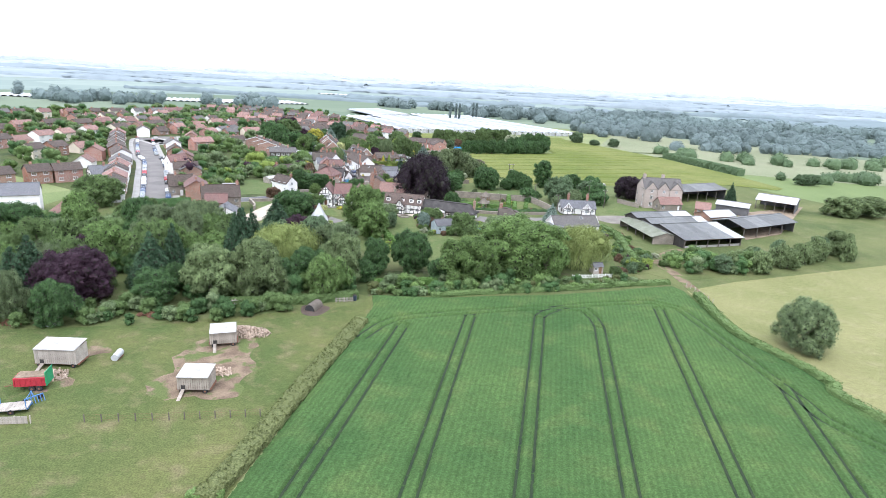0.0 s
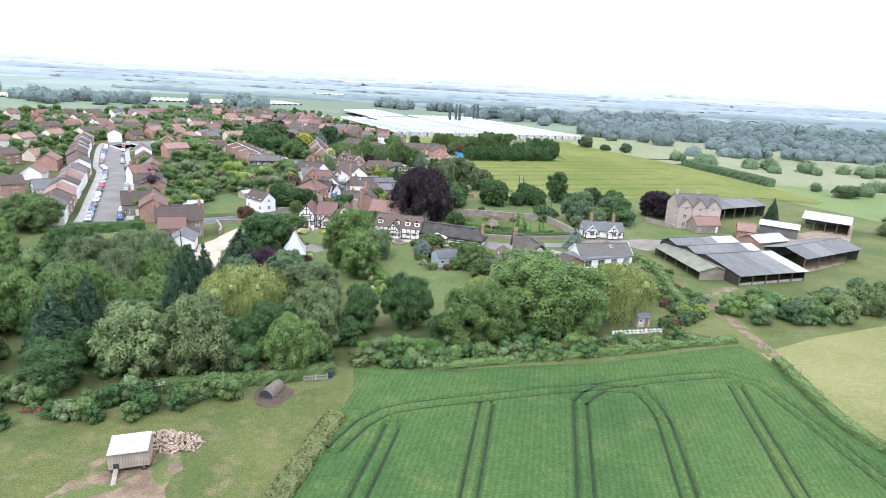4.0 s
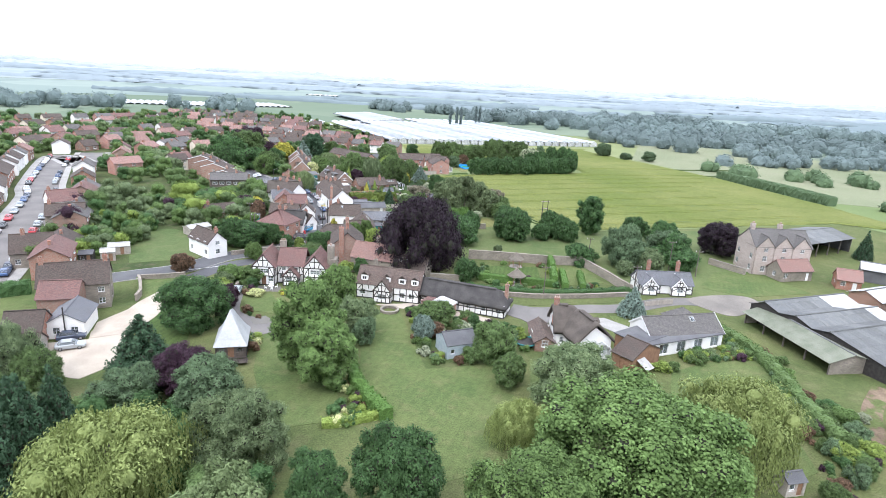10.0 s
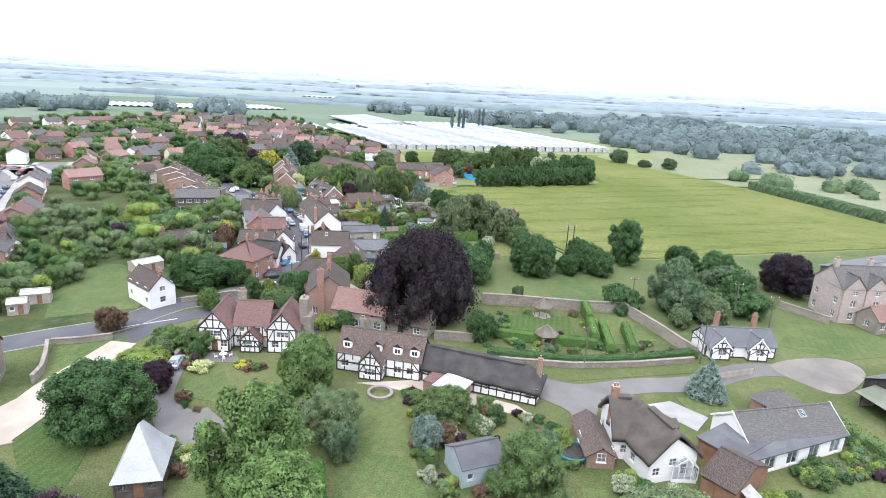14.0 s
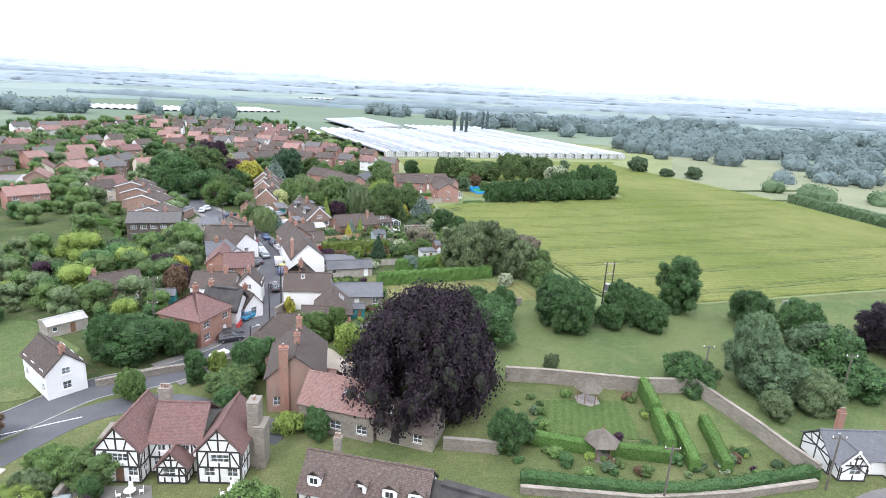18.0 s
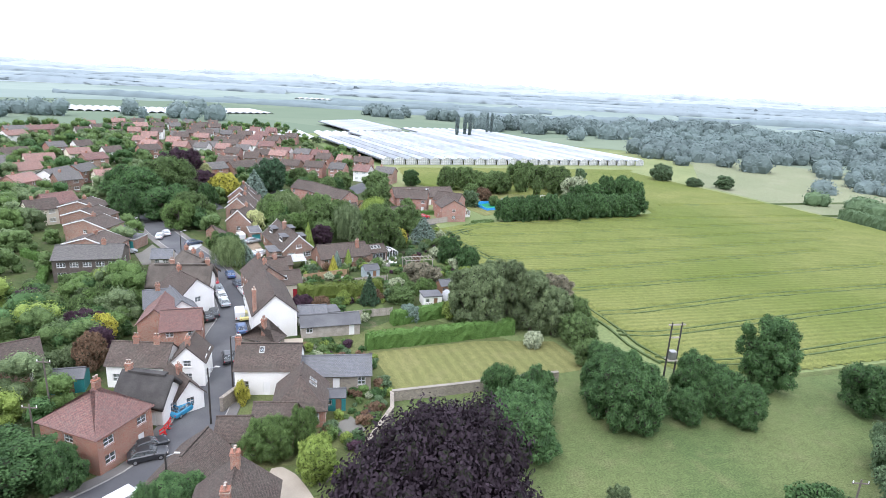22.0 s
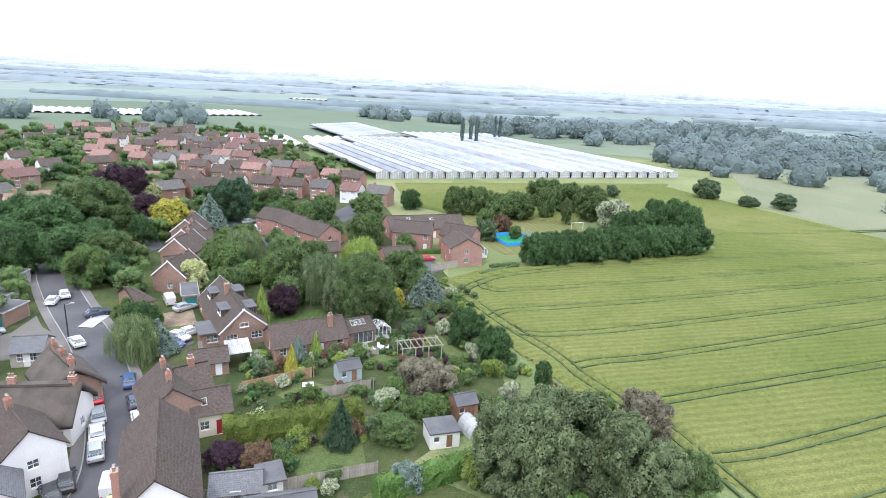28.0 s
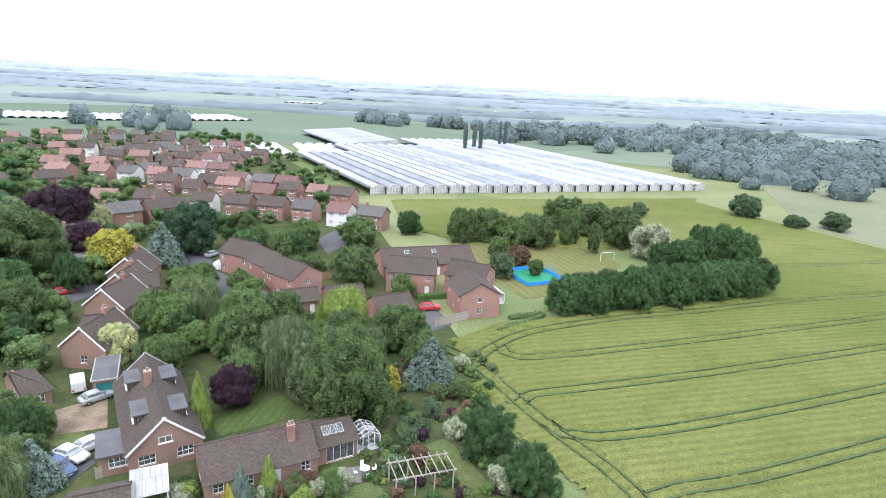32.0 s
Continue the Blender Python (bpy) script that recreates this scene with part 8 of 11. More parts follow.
def car(line, paint, label, van=False, flip=False, category="car", far=False):
    """A parked car whose middle line lies on the given base."""
    x, y, yw, ln = line[:4]
    c = pose(x, y, 0, 0, 0, yw) @ Vector((ln / 2, 0, 0))
    at = Matrix.Translation((c.x, c.y, 0.07)) @ pose(0, 0, 0, 0, 0, yw + (180 if flip else 0))
    key = (van, far)
    if key not in CAR:
        e = new("car")
        e.matrix_basis = at
        part("body", car_body(van), WHITE, e)
        if van:
            part("windscreen", frustum((0.72, 1.28, 0.78, 1.22), (0.68, 0.74, 0.72, 1.9)), GLASS, e)
            for s in (-1, 1):
                part("side_window", cuboid(0.1, s * 0.885 - 0.01, 1.25, 0.65, s * 0.885 + 0.01, 1.75), GLASS, e)
        else:
            part("cabin_glass", frustum((-1.75, 1.0, 0.78, 0.97), (-1.15, 0.25, 0.62, 1.4)), GLASS, e)
            part("roof", frustum((-1.2, 0.3, 0.64, 1.39), (-1.1, 0.2, 0.58, 1.45)), WHITE, e)
            bm = bmesh.new()
            for a, b in (((-1.7, 0.77, 1.0), (-1.18, 0.62, 1.4)), ((0.95, 0.77, 1.0), (0.26, 0.62, 1.4)), ((-0.35, 0.79, 1.0), (-0.4, 0.63, 1.4))):
                for s in (-1, 1):
                    rod((a[0], a[1] * s, a[2]), (b[0], b[1] * s, b[2]), 0.045, None, 5, bm)
            part("pillar", bm, WHITE, e)
        wh = ready(rod((0, -0.1, 0), (0, 0.1, 0), 0.31, None, 16), RUBBER)
        rim = ready(rod((0, -0.11, 0), (0, 0.11, 0), 0.19, None, 12), METAL)
        for wx in (-1.32, 1.32):
            for wy in (-0.78, 0.78):
                k = part("wheel", wh, None, e, "", Matrix.Translation((wx, wy, 0.31)))
                if not far:
                    part("rim", rim, None, k)
        for s in (-1, 1) if not far else ():
            part("headlight", cuboid(2.0, s * 0.62 - 0.16, 0.58, 2.14, s * 0.62 + 0.16, 0.72, 0.03), WHITE_METAL, e)
            part("tail_light", cuboid(-2.16, s * 0.68 - 0.1, 0.62, -2.05, s * 0.68 + 0.1, 0.82, 0.02), RED_PAINT, e)
            part("wing_mirror", cuboid(0.6, s * 0.95 - 0.1, 0.95, 0.75, s * 0.95 + 0.08, 1.08, 0.03), TIMBER, e)
        if not far:
            part("number_plate", cuboid(2.13, -0.25, 0.42, 2.17, 0.25, 0.53), WHITE, e, "plain pale number plate")
        CAR[key] = e
    else:
        e = copy_thing(CAR[key], at)
        e.name = "car" if not van else "van"
    for k in e.children:
        if k.name.split(".")[0] in ("body", "roof", "pillar"):
            k.material_slots[0].link = "OBJECT"
            k.material_slots[0].material = paint
    return tagged(e, label, "van" if van else category)


C_WHITE, C_SILVER, C_BLACK, C_BLUE, C_RED, C_CYAN, C_NAVY, C_CREAM = [car_paint("car_" + n, c) for n, c in (("white", (0.75, 0.76, 0.76)), ("silver", (0.4, 0.43, 0.44)), ("black", (0.025, 0.027, 0.03)), ("blue", (0.05, 0.1, 0.22)), ("red", (0.5, 0.03, 0.04)), ("cyan", (0.03, 0.28, 0.48)), ("navy", (0.03, 0.045, 0.08)), ("cream", (0.7, 0.62, 0.25)))]
for s, c, lb in (((-56.2, 295.4, 123, 3.9), C_RED, "red hatchback parked at the kerb"), ((-53.5, 291.2, 123, 4.1), C_SILVER, "silver car parked in the street"), ((-51.6, 287.5, 121, 3.7), C_WHITE, "white car parked in the street"), ((-49.9, 284.2, 120, 3.3), C_SILVER, "grey-green car parked in the street"), ((-50.1, 279.1, 121, 3.0), C_BLACK, "black car parked beside the pavement"), ((-44.5, 278.6, 116, 2.5), C_CREAM, "pale yellow car parked in the street"), ((-54.2, 300.0, 120, 4.2), C_BLUE, "dark blue car parked by the cottages"), ((-50.7, 294.8, 123, 3.8), C_NAVY, "navy car parked by the cottages"), ((-48.3, 291.2, 123, 3.2), C_WHITE, "white car under a cover beside the wall"), ((-46.1, 286.1, 112, 3.2), C_WHITE, "pale car parked by the hedge"), ((-68.0, 311.6, 135, 3.7), C_WHITE, "white car on the verge"), ((-81.4, 329.7, 126, 6.8), C_WHITE, "white car parked at the bend"), ((-73.5, 323.7, 48, 2.4), C_NAVY, "dark car on a drive")):
    car(s, c, lb)
for s, c, lb in (((-43.0, 246.4, 69, 3.2), C_CYAN, "bright blue hatchback parked in the street"), ((-43.8, 238.8, 44, 2.2), C_BLACK, "black car parked in the street"), ((-41.0, 261.0, 113, 4.6), C_BLACK, "black estate car parked by the cottage"), ((-50.0, 276.9, 132, 3.9), C_BLACK, "dark car on the pavement side"), ((-45.2, 194.0, 97, 3.9), C_SILVER, "silver car on the narrow drive"), ((-43.7, 237.1, 28, 3.2), C_BLACK, "dark car behind the roadside wall"), ((-66.0, 170.0, 27, 4.0), C_NAVY, "dark blue estate car in the gravel court"), ((-64.1, 166.8, 26, 3.8), C_SILVER, "grey-blue car in the gravel court"), ((-85.2, 313.3, 48, 2.7), C_SILVER, "silver car before the flat garages"), ((-82.5, 325.7, 106, 7.2), C_WHITE, "white car at the street's edge")):
    car(s, c, lb)
for s, c, lb in (((-59.9, 328.1, 52, 2.9), C_SILVER, "silver estate car on a gravel drive"), ((-56.2, 317.2, -20, 3.0), C_WHITE, "white coupe on a drive"), ((-56.1, 315.2, -30, 3.4), C_BLUE, "blue car on a drive"), ((-87.6, 365.4, 42, 2.3), C_RED, "red car in the parking court"), ((-89.2, 368.3, 50, 3.0), C_SILVER, "silver car in the parking court"), ((-90.9, 374.3, 73, 2.4), C_SILVER, "silver car before the garage"), ((-75.3, 340.0, 88, 2.8), C_NAVY, "dark car on a drive"), ((-69.7, 393.7, 63, 4.8), C_SILVER, "silver car in the close"), ((-56.9, 377.6, 21, 3.5), C_WHITE, "white car in the close"), ((-18.3, 380.8, 32, 3.8), C_WHITE, "white estate car before a brick house"), ((-16.9, 367.7, 18, 3.4), C_RED, "dark red car on a drive"), ((-54.3, 318.1, 52, 2.1), C_WHITE, "pale car under a grey cover")):
    car(s, c, lb)
car((-44.7, 277.1, 111, 6.2), C_WHITE, "white van parked in the street", True)
car((-42.6, 271.9, 113, 4.7), C_BLUE, "blue car parked behind the van")
car((-41.6, 228.4, 57, 3.7), C_WHITE, "white van behind the roadside wall", True)
car((-61.6, 329.7, 124, 5.7), C_WHITE, "white camper van on a gravel drive", True)
car((-63.7, 384.2, 83, 5.3), C_WHITE, "white van in the brick close", True)
tones = [C_WHITE, C_SILVER, C_NAVY, C_BLACK, C_SILVER, C_WHITE, C_RED, C_BLUE]
hl = glide(HIGH[1:6], 7.0)
sd = sides_of(hl)
for i, (p, s) in enumerate(zip(hl, sd)):
    a = math.degrees(math.atan2(-s.x, s.y))
    for k in (-1, 1):
        if (i * 7 + k) % 5 != 0 or k > 0:
            q = p + s * (k * 4.0)
            car((q.x, q.y, a, 0.01), tones[(i * 3 + k) % 8], "parked car in the row along the high street", flip=k > 0, far=True)


# ---- the paddock's sheds and farm gear ----
def wheel(parent, x, y, z, r, w=0.2):
    k = part("wheel", rod((x, y - w / 2, z), (x, y + w / 2, z), r, None, 14), RUBBER, parent)
    part("hub", rod((x, y - w / 2 - 0.02, z), (x, y + w / 2 + 0.02, z), r * 0.4, None, 10), RUST, k)


def poultry_shed(base, d, label, wall, roof, high=2.0):
    x, y, yw, w = base
    e = thing("poultry_shed", x, y, yw, label, "poultry shed", "paddock sheds")
    part("chassis", cuboid(-0.2, 0.2, 0.45, w + 0.2, d - 0.2, 0.6), RUST, e)
    n = int(w / 0.3)
    bd = cached(MESHES, ("plank", high, wall.name), lambda: ready(cuboid(0, 0, 0.6, 0.28, 0.04, 0.6 + high, 0.008), wall))
    for i in range(n):
        for yy in (0.0, d - 0.04):
            part("plank", bd, None, e, "", Matrix.Translation((i * w / n, yy, 0)))
    part("end_wall", cuboid(0, 0.045, 0.6, 0.05, d - 0.045, 0.6 + high), wall, e)
    part("end_wall", cuboid(w - 0.05, 0.045, 0.6, w, d - 0.045, 0.6 + high), wall, e)
    part("hatch", cuboid(w * 0.12, -0.03, 0.65, w * 0.12 + 0.6, -0.005, 1.3), TIMBER, e)
    for i in range(4):
        part("roof_sheet", prism([(w * i / 4 - 0.1, -0.25), (w * (i + 1) / 4 - 0.11, -0.25), (w * (i + 1) / 4 - 0.11, d + 0.3), (w * i / 4 - 0.1, d + 0.3)], 0.05), roof, e, "", pose(0.1, 0, 0.66 + high, 5))
    for xx in (0.6, w - 0.6):
        for yy in (0.1, d - 0.1):
            wheel(e, xx, yy, 0.35, 0.35)
    part("ramp", cuboid(-0.25, -2.2, 0, 0.25, 0, 0.06), PALE_WOOD, e, "", pose(w * 0.18, 0.0, 0.62, 17))


poultry_shed((-37.5, 88.8, 19, 4.2), 3.0, "pale plank poultry shed on wheels with a ramp", PALE_WOOD, WHITE_METAL)
poultry_shed((-36.4, 74.3, 4, 4.4), 3.2, "weathered pale poultry shed on wheels with a ramp", PALE_WOOD, WHITE_METAL)
poultry_shed((-60.0, 79.4, 3, 6.1), 3.2, "long brown boarded shed on wheels with a metal roof", GREY_WOOD, WHITE_METAL, 2.4)
x, y, yw, ln = (-58.0, 72.1, 13, 4.0)
e = thing("farm_trailer", x, y, yw, "dark red high-sided farm trailer with a green tailboard", "trailer")
part("body", cuboid(0, 0, 0.8, ln, 2.2, 2.1, 0.04), RED_PAINT, e)
for i in range(6):
    part("rib", cuboid(ln * i / 6 + 0.1, -0.06, 0.85, ln * i / 6 + 0.2, 0, 2.05), RED_PAINT, e)
part("load", cuboid(0.15, 0.15, 2.104, ln - 0.15, 2.05, 2.2, 0.05), SOIL, e)
part("tailboard", cuboid(ln + 0.02, -0.1, 0.8, ln + 0.14, 2.3, 2.9, 0.02), GREEN_PAINT, e, "bright green hinged tailboard")
part("drawbar", rod((0, 1.1, 0.7), (-1.6, 1.1, 0.4), 0.07), RUST, e)
for xx in (ln * 0.55, ln * 0.78):
    for yy in (0.1, 2.1):
        wheel(e, xx, yy, 0.4, 0.4, 0.28)
x, y, yw, ln = (-56.4, 66.2, 18, 3.7)
e = thing("flat_trailer", x, y, yw, "low blue flat trailer with a wooden deck and frames", "trailer")
for i in range(9):
    part("deck_board", cuboid(ln * i / 9, 0, 0.6, ln * (i + 1) / 9 - 0.03, 2.2, 0.68), GREY_WOOD, e)
part("chassis", cuboid(0, 0.3, 0.4, ln, 1.9, 0.596), BLUE_PAINT, e)
for xx in (0.1, ln - 0.1):
    for yy in (0.1, 2.1):
        part("stake", rod((xx, yy, 0.6), (xx, yy, 2.0), 0.06), BLUE_PAINT, e)
    part("stake_rail", rod((xx, 0.1, 1.9), (xx, 2.1, 1.9), 0.05), BLUE_PAINT, e)
for yy in (0.0, 2.2):
    wheel(e, ln * 0.5, yy, 0.35, 0.35)
x, y, yw, ln = (-54.4, 69.1, 56, 2.2)
e = thing("cultivator", x, y, yw, "light blue iron cultivator standing in the grass", "implement")
part("toolbar", rod((0, 0, 0.9), (ln, 0, 0.9), 0.09), BLUE_PAINT, e)
for i in range(7):
    part("tine", rod((ln * i / 6, 0, 0.9), (ln * i / 6, -0.5, 0.0), 0.05), BLUE_PAINT, e)
part("headstock", rod((ln / 2, 0, 0.9), (ln / 2, 0.7, 1.5), 0.07), BLUE_PAINT, e)
wheel(e, 0.2, 0.5, 0.35, 0.35)
wheel(e, ln - 0.2, 0.5, 0.35, 0.35)
x, y, yw, ln = (-49.8, 82.5, 97, 2.3)
e = thing("water_tank", x, y, yw, "small white plastic water tank lying on the grass", "tank")
part("drum", rod((0, 0, 0.55), (ln, 0, 0.55), 0.55, None, 18), PLASTIC_WHITE, e)
part("cradle", cuboid(0.2, -0.5, 0, ln - 0.2, 0.5, 0.2), RUST, e)
x, y, yw, ln = (-25.2, 106.6, 75, 2.7)
e = thing("pig_ark", x, y, yw, "half-round pale corrugated hen ark on dark soil", "ark")
bm = bmesh.new()
n = 10
for j in range(12):
    pass
rows_ = []
for j in range(2):
    rows_.append([bm.verts.new((j * (ln + 0.8), 1.1 * math.cos(math.pi * i / n), 1.25 * math.sin(math.pi * i / n) + 0.05)) for i in range(n + 1)])
for i in range(n):
    bm.faces.new((rows_[0][i], rows_[1][i], rows_[1][i + 1], rows_[0][i + 1]))
bmesh.ops.solidify(bm, geom=bm.faces[:], thickness=0.06)
part("shell", bm, PALE_WOOD, e, "curved weathered sheeting")
for xx in (0.02, ln + 0.72):
    bm = bmesh.new()
    v = [bm.verts.new((xx, 1.0 * math.cos(math.pi * i / n), 1.15 * math.sin(math.pi * i / n) + 0.05)) for i in range(n + 1)]
    bm.faces.new(v)
    r = bmesh.ops.extrude_face_region(bm, geom=bm.faces[:])
    bmesh.ops.translate(bm, verts=[q for q in r["geom"] if isinstance(q, bmesh.types.BMVert)], vec=(0.05, 0, 0))
    # One end board is near-black, painting the ark's dark inside.
    part("end_board", bm, GREY_WOOD if xx > 1 else DARKNESS, e)


def heap(name, spot, rx, ry, high, n, mat, label, category, size=(0.25, 0.6)):
    """A pile of logs or rubble: many separate pieces thrown together."""
    rng = np.random.default_rng(n)
    bm = bmesh.new()
    for i in range(n):
        a, k = rng.uniform(0, 6.28), math.sqrt(rng.uniform(0, 1))
        z = high * (1 - k) * rng.uniform(0.3, 1.0) + 0.08
        m = pose(rx * k * math.cos(a), ry * k * math.sin(a), z, *rng.uniform(0, 180, 3))
        s = rng.uniform(*size)
        box(bm, -s, -0.12, -0.1, s, 0.12, 0.1, m)
    ob = part(name, bm, mat, None, "", Matrix.Translation((*spot, 0)))
    tagged(ob, label, category, kind="stuff")


heap("log_pile", (-33.7, 95.2), 4.2, 2.0, 1.1, 260, LOG, "untidy pile of split logs in the paddock", "log pile")
heap("rubble_heap", (-32.8, 80.8), 1.8, 1.0, 0.4, 70, LOG, "low heap of broken timber on bare earth", "heap")
heap("rubble_heap", (-55.9, 77.2), 2.2, 1.4, 0.5, 70, LOG, "heap of timber scraps behind the red trailer", "heap")
heap("junk_heap", (-73.8, 93.8), 2.0, 1.2, 0.7, 40, RUST, "heap of rusty red scrap at the hedge foot", "heap")
heap("junk_heap", (-67.8, 94.1), 1.6, 0.9, 0.6, 40, METAL, "heap of grey scrap at the hedge foot", "heap")
heap("junk_heap", (-53.0, 100.1), 2.6, 0.8, 0.6, 60, RUST, "line of rusty scrap along the hedge", "heap")
heap("junk_heap", (-45.9, 106.2), 2.0, 0.8, 0.8, 40, BLUE_PAINT, "heap of blue scrap along the hedge", "heap")
x, y, yw, ln = (-40.8, 105.7, 29, 2.5)
e = thing("timber_rack", x, y, yw, "grey timber rack standing at the hedge", "rack")
for i in range(3):
    for j in (0, 1.2):
        part("post", cuboid(-0.06, -0.06, 0, 0.06, 0.06, 1.5), GREY_WOOD, e, "", Matrix.Translation((ln * i / 2, j, 0)))
for z in (0.7, 1.4):
    part("shelf", cuboid(-0.1, -0.1, z, ln + 0.1, 1.3, z + 0.08), GREY_WOOD, e)
x, y, yw, ln = (-17.7, 113.3, 15, 0.7)
e = thing("water_butt", x, y, yw, "dark blue plastic water butt by the hedge", "water butt")
part("barrel", rod((0.3, 0.3, 0), (0.3, 0.3, 1.1), 0.32, 0.4, 14), C_NAVY, e)
part("lid", rod((0.3, 0.3, 1.1), (0.3, 0.3, 1.16), 0.43, 0.4, 14), TIMBER, e)


# ---- garden buildings and furniture ----
def shed(base, d, eave, ridge, wall, roof, label, category="shed", turn=False):
    h = house(base, label, category, "garden_shed" if category == "shed" else category.replace(" ", "_"))
    L = d if turn else base[3]
    block(h, base, d, eave, ridge, wall, roof, turn, win={"f": [(L * 0.12, 0.9, 0.8, 0.8), (L * 0.55, 0.02, 0.8, 1.8, "d")]}, over=0.15, verge=0.1, doors=OAK)


BLUEGREY = worn("blue_grey_board", (0.3, 0.36, 0.38), (0.36, 0.41, 0.42), 1.0, 14, 0.8)
shed((-2.1, 170.8, 23, 5.6), 5, 2.4, 3.8, BLUEGREY, FELT, "blue-grey garden workshop with a felted roof", "workshop")
shed((37.6, 140.2, 13, 2.6), 2.2, 1.9, 2.6, GREY_WOOD, FELT, "small weathered garden shed by the picket fence")
shed((-12.2, 289.9, 17, 3.8), 3.4, 2.1, 2.3, RENDERED, FELT, "white-walled garden shed with a flat grey roof")
shed((-8.8, 296.8, 23, 3.1), 3.0, 2.1, 3.0, OAK, FELT, "brown garden shed among shrubs")
shed((-26.0, 304.9, 29, 3.5), 2.6, 2.0, 2.9, BLUEGREY, FELT, "green-grey garden shed beside a fence")
shed((-24.3, 249.8, 9, 3.0), 2.6, 2.0, 2.6, TEAL, FELT, "green-roofed garden shed in a courtyard")
shed((-62.0, 250.3, 17, 4.5), 3.0, 2.1, 3.0, TEAL, FELT, "teal garden shed on an allotment")
shed((-85.6, 208.6, 21, 2.9), 3.0, 2.0, 2.5, TIMBER, FELT, "dark tarred timber garden shed")
shed((-81.6, 210.4, 28, 3.0), 3.0, 2.1, 2.7, GREY_WOOD, WHITE_METAL, "grey shed with a white metal roof")
shed((-82.6, 215.4, 25, 4.6), 2.6, 2.0, 2.6, GREY_WOOD, WHITE_METAL, "pale garden shed with white roof")
shed((-29.6, 353.2, 21, 4.0), 3.0, 2.1, 2.8, TIMBER, FELT, "dark garden store under the trees")
shed((-71.3, 235.1, 51, 6.1), 4.0, 2.0, 2.6, GREY_WOOD, WHITE_METAL, "long white-roofed outbuilding behind the cottage")


def gazebo(spot, r, label):
    e = thing("gazebo", spot[0], spot[1], 0, label, "gazebo", "walled garden gazebos")
    for i in range(6):
        a = math.pi / 3 * i
        part("post", rod((r * 0.8 * math.cos(a), r * 0.8 * math.sin(a), 0), (r * 0.8 * math.cos(a), r * 0.8 * math.sin(a), 2.2), 0.07), OAK, e)
        bm = bmesh.new()
        b = a + math.pi / 3
        v = [bm.verts.new(c) for c in ((r * 1.15 * math.cos(a), r * 1.15 * math.sin(a), 2.1), (r * 1.15 * math.cos(b), r * 1.15 * math.sin(b), 2.1), (0, 0, 3.9))]
        bm.faces.new(v)
        bmesh.ops.solidify(bm, geom=bm.faces[:], thickness=0.1)
        part("roof_panel", bm, PALE_WOOD, e)
    part("finial", rod((0, 0, 3.85), (0, 0, 4.4), 0.08, 0.02), OAK, e)
    part("floor", rod((0, 0, 0), (0, 0, 0.1), r, None, 6), PAVING, e)


gazebo((15.2, 224.3), 1.9, "six-sided shingled gazebo against the garden wall")
gazebo((13.8, 210.9), 2.0, "six-sided shingled gazebo in the clipped hedge")


def garden_set(spot, label):
    e = thing("garden_table", spot[0], spot[1], 20, label, "garden table")
    part("tabletop", rod((0, 0, 0.72), (0, 0, 0.76), 0.6, None, 16), WHITE, e)
    part("pedestal", rod((0, 0, 0.02), (0, 0, 0.72), 0.12, 0.05), WHITE, e)
    for i in range(4):
        a = i * math.pi / 2 + 0.4
        c = thing("garden_chair", spot[0] + 1.1 * math.cos(a), spot[1] + 1.1 * math.sin(a), math.degrees(a), "white metal garden chair beside a table", "chair", "garden chairs")
        part("seat", cuboid(-0.22, -0.22, 0.42, 0.22, 0.22, 0.46), WHITE, c)
        part("backrest", cuboid(0.2, -0.22, 0.46, 0.24, 0.22, 0.9), WHITE, c)
        for q in ((-0.2, -0.2), (-0.2, 0.2), (0.2, -0.2), (0.2, 0.2)):
            part("leg", rod((*q, 0), (*q, 0.42), 0.02), WHITE, c)


garden_set((-28.8, 200.3), "round white garden table on the timbered house's terrace")
garden_set((-21.2, 316.7), "round pale garden table on a brick terrace")
x, y = (11.9, 177.9)
e = thing("trampoline", x, y, 0, "round garden trampoline with a blue-green rim", "trampoline")
part("mat", rod((0, 0, 0.85), (0, 0, 0.88), 1.7, None, 28), TIMBER, e)
bm = bmesh.new()
for i in range(28):
    a, b = 2 * math.pi * i / 28, 2 * math.pi * (i + 1) / 28
    rod((2.0 * math.cos(a), 2.0 * math.sin(a), 0.9), (2.0 * math.cos(b), 2.0 * math.sin(b), 0.9), 0.16, None, 6, bm)
part("rim_pad", bm, TEAL, e, "padded blue-green rim")
for i in range(6):
    a = i * math.pi / 3
    part("leg", rod((1.9 * math.cos(a), 1.9 * math.sin(a), 0), (1.9 * math.cos(a), 1.9 * math.sin(a), 0.85), 0.03), METAL, e)
x, y, yw, ln = (-7.1, 292.4, 32, 2.2)
e = thing("polytunnel", x, y, yw, "small white polythene garden tunnel", "polytunnel")
bm = bmesh.new()
rr = [[bm.verts.new((1.3 + 1.3 * math.cos(math.pi * i / 10), j * 3.2, 1.9 * math.sin(math.pi * i / 10))) for i in range(11)] for j in range(2)]
for i in range(10):
    bm.faces.new((rr[0][i], rr[0][i + 1], rr[1][i + 1], rr[1][i]))
bm.faces.new(rr[0][::-1])
bm.faces.new(rr[1])
part("cover", bm, PLASTIC_WHITE, e)
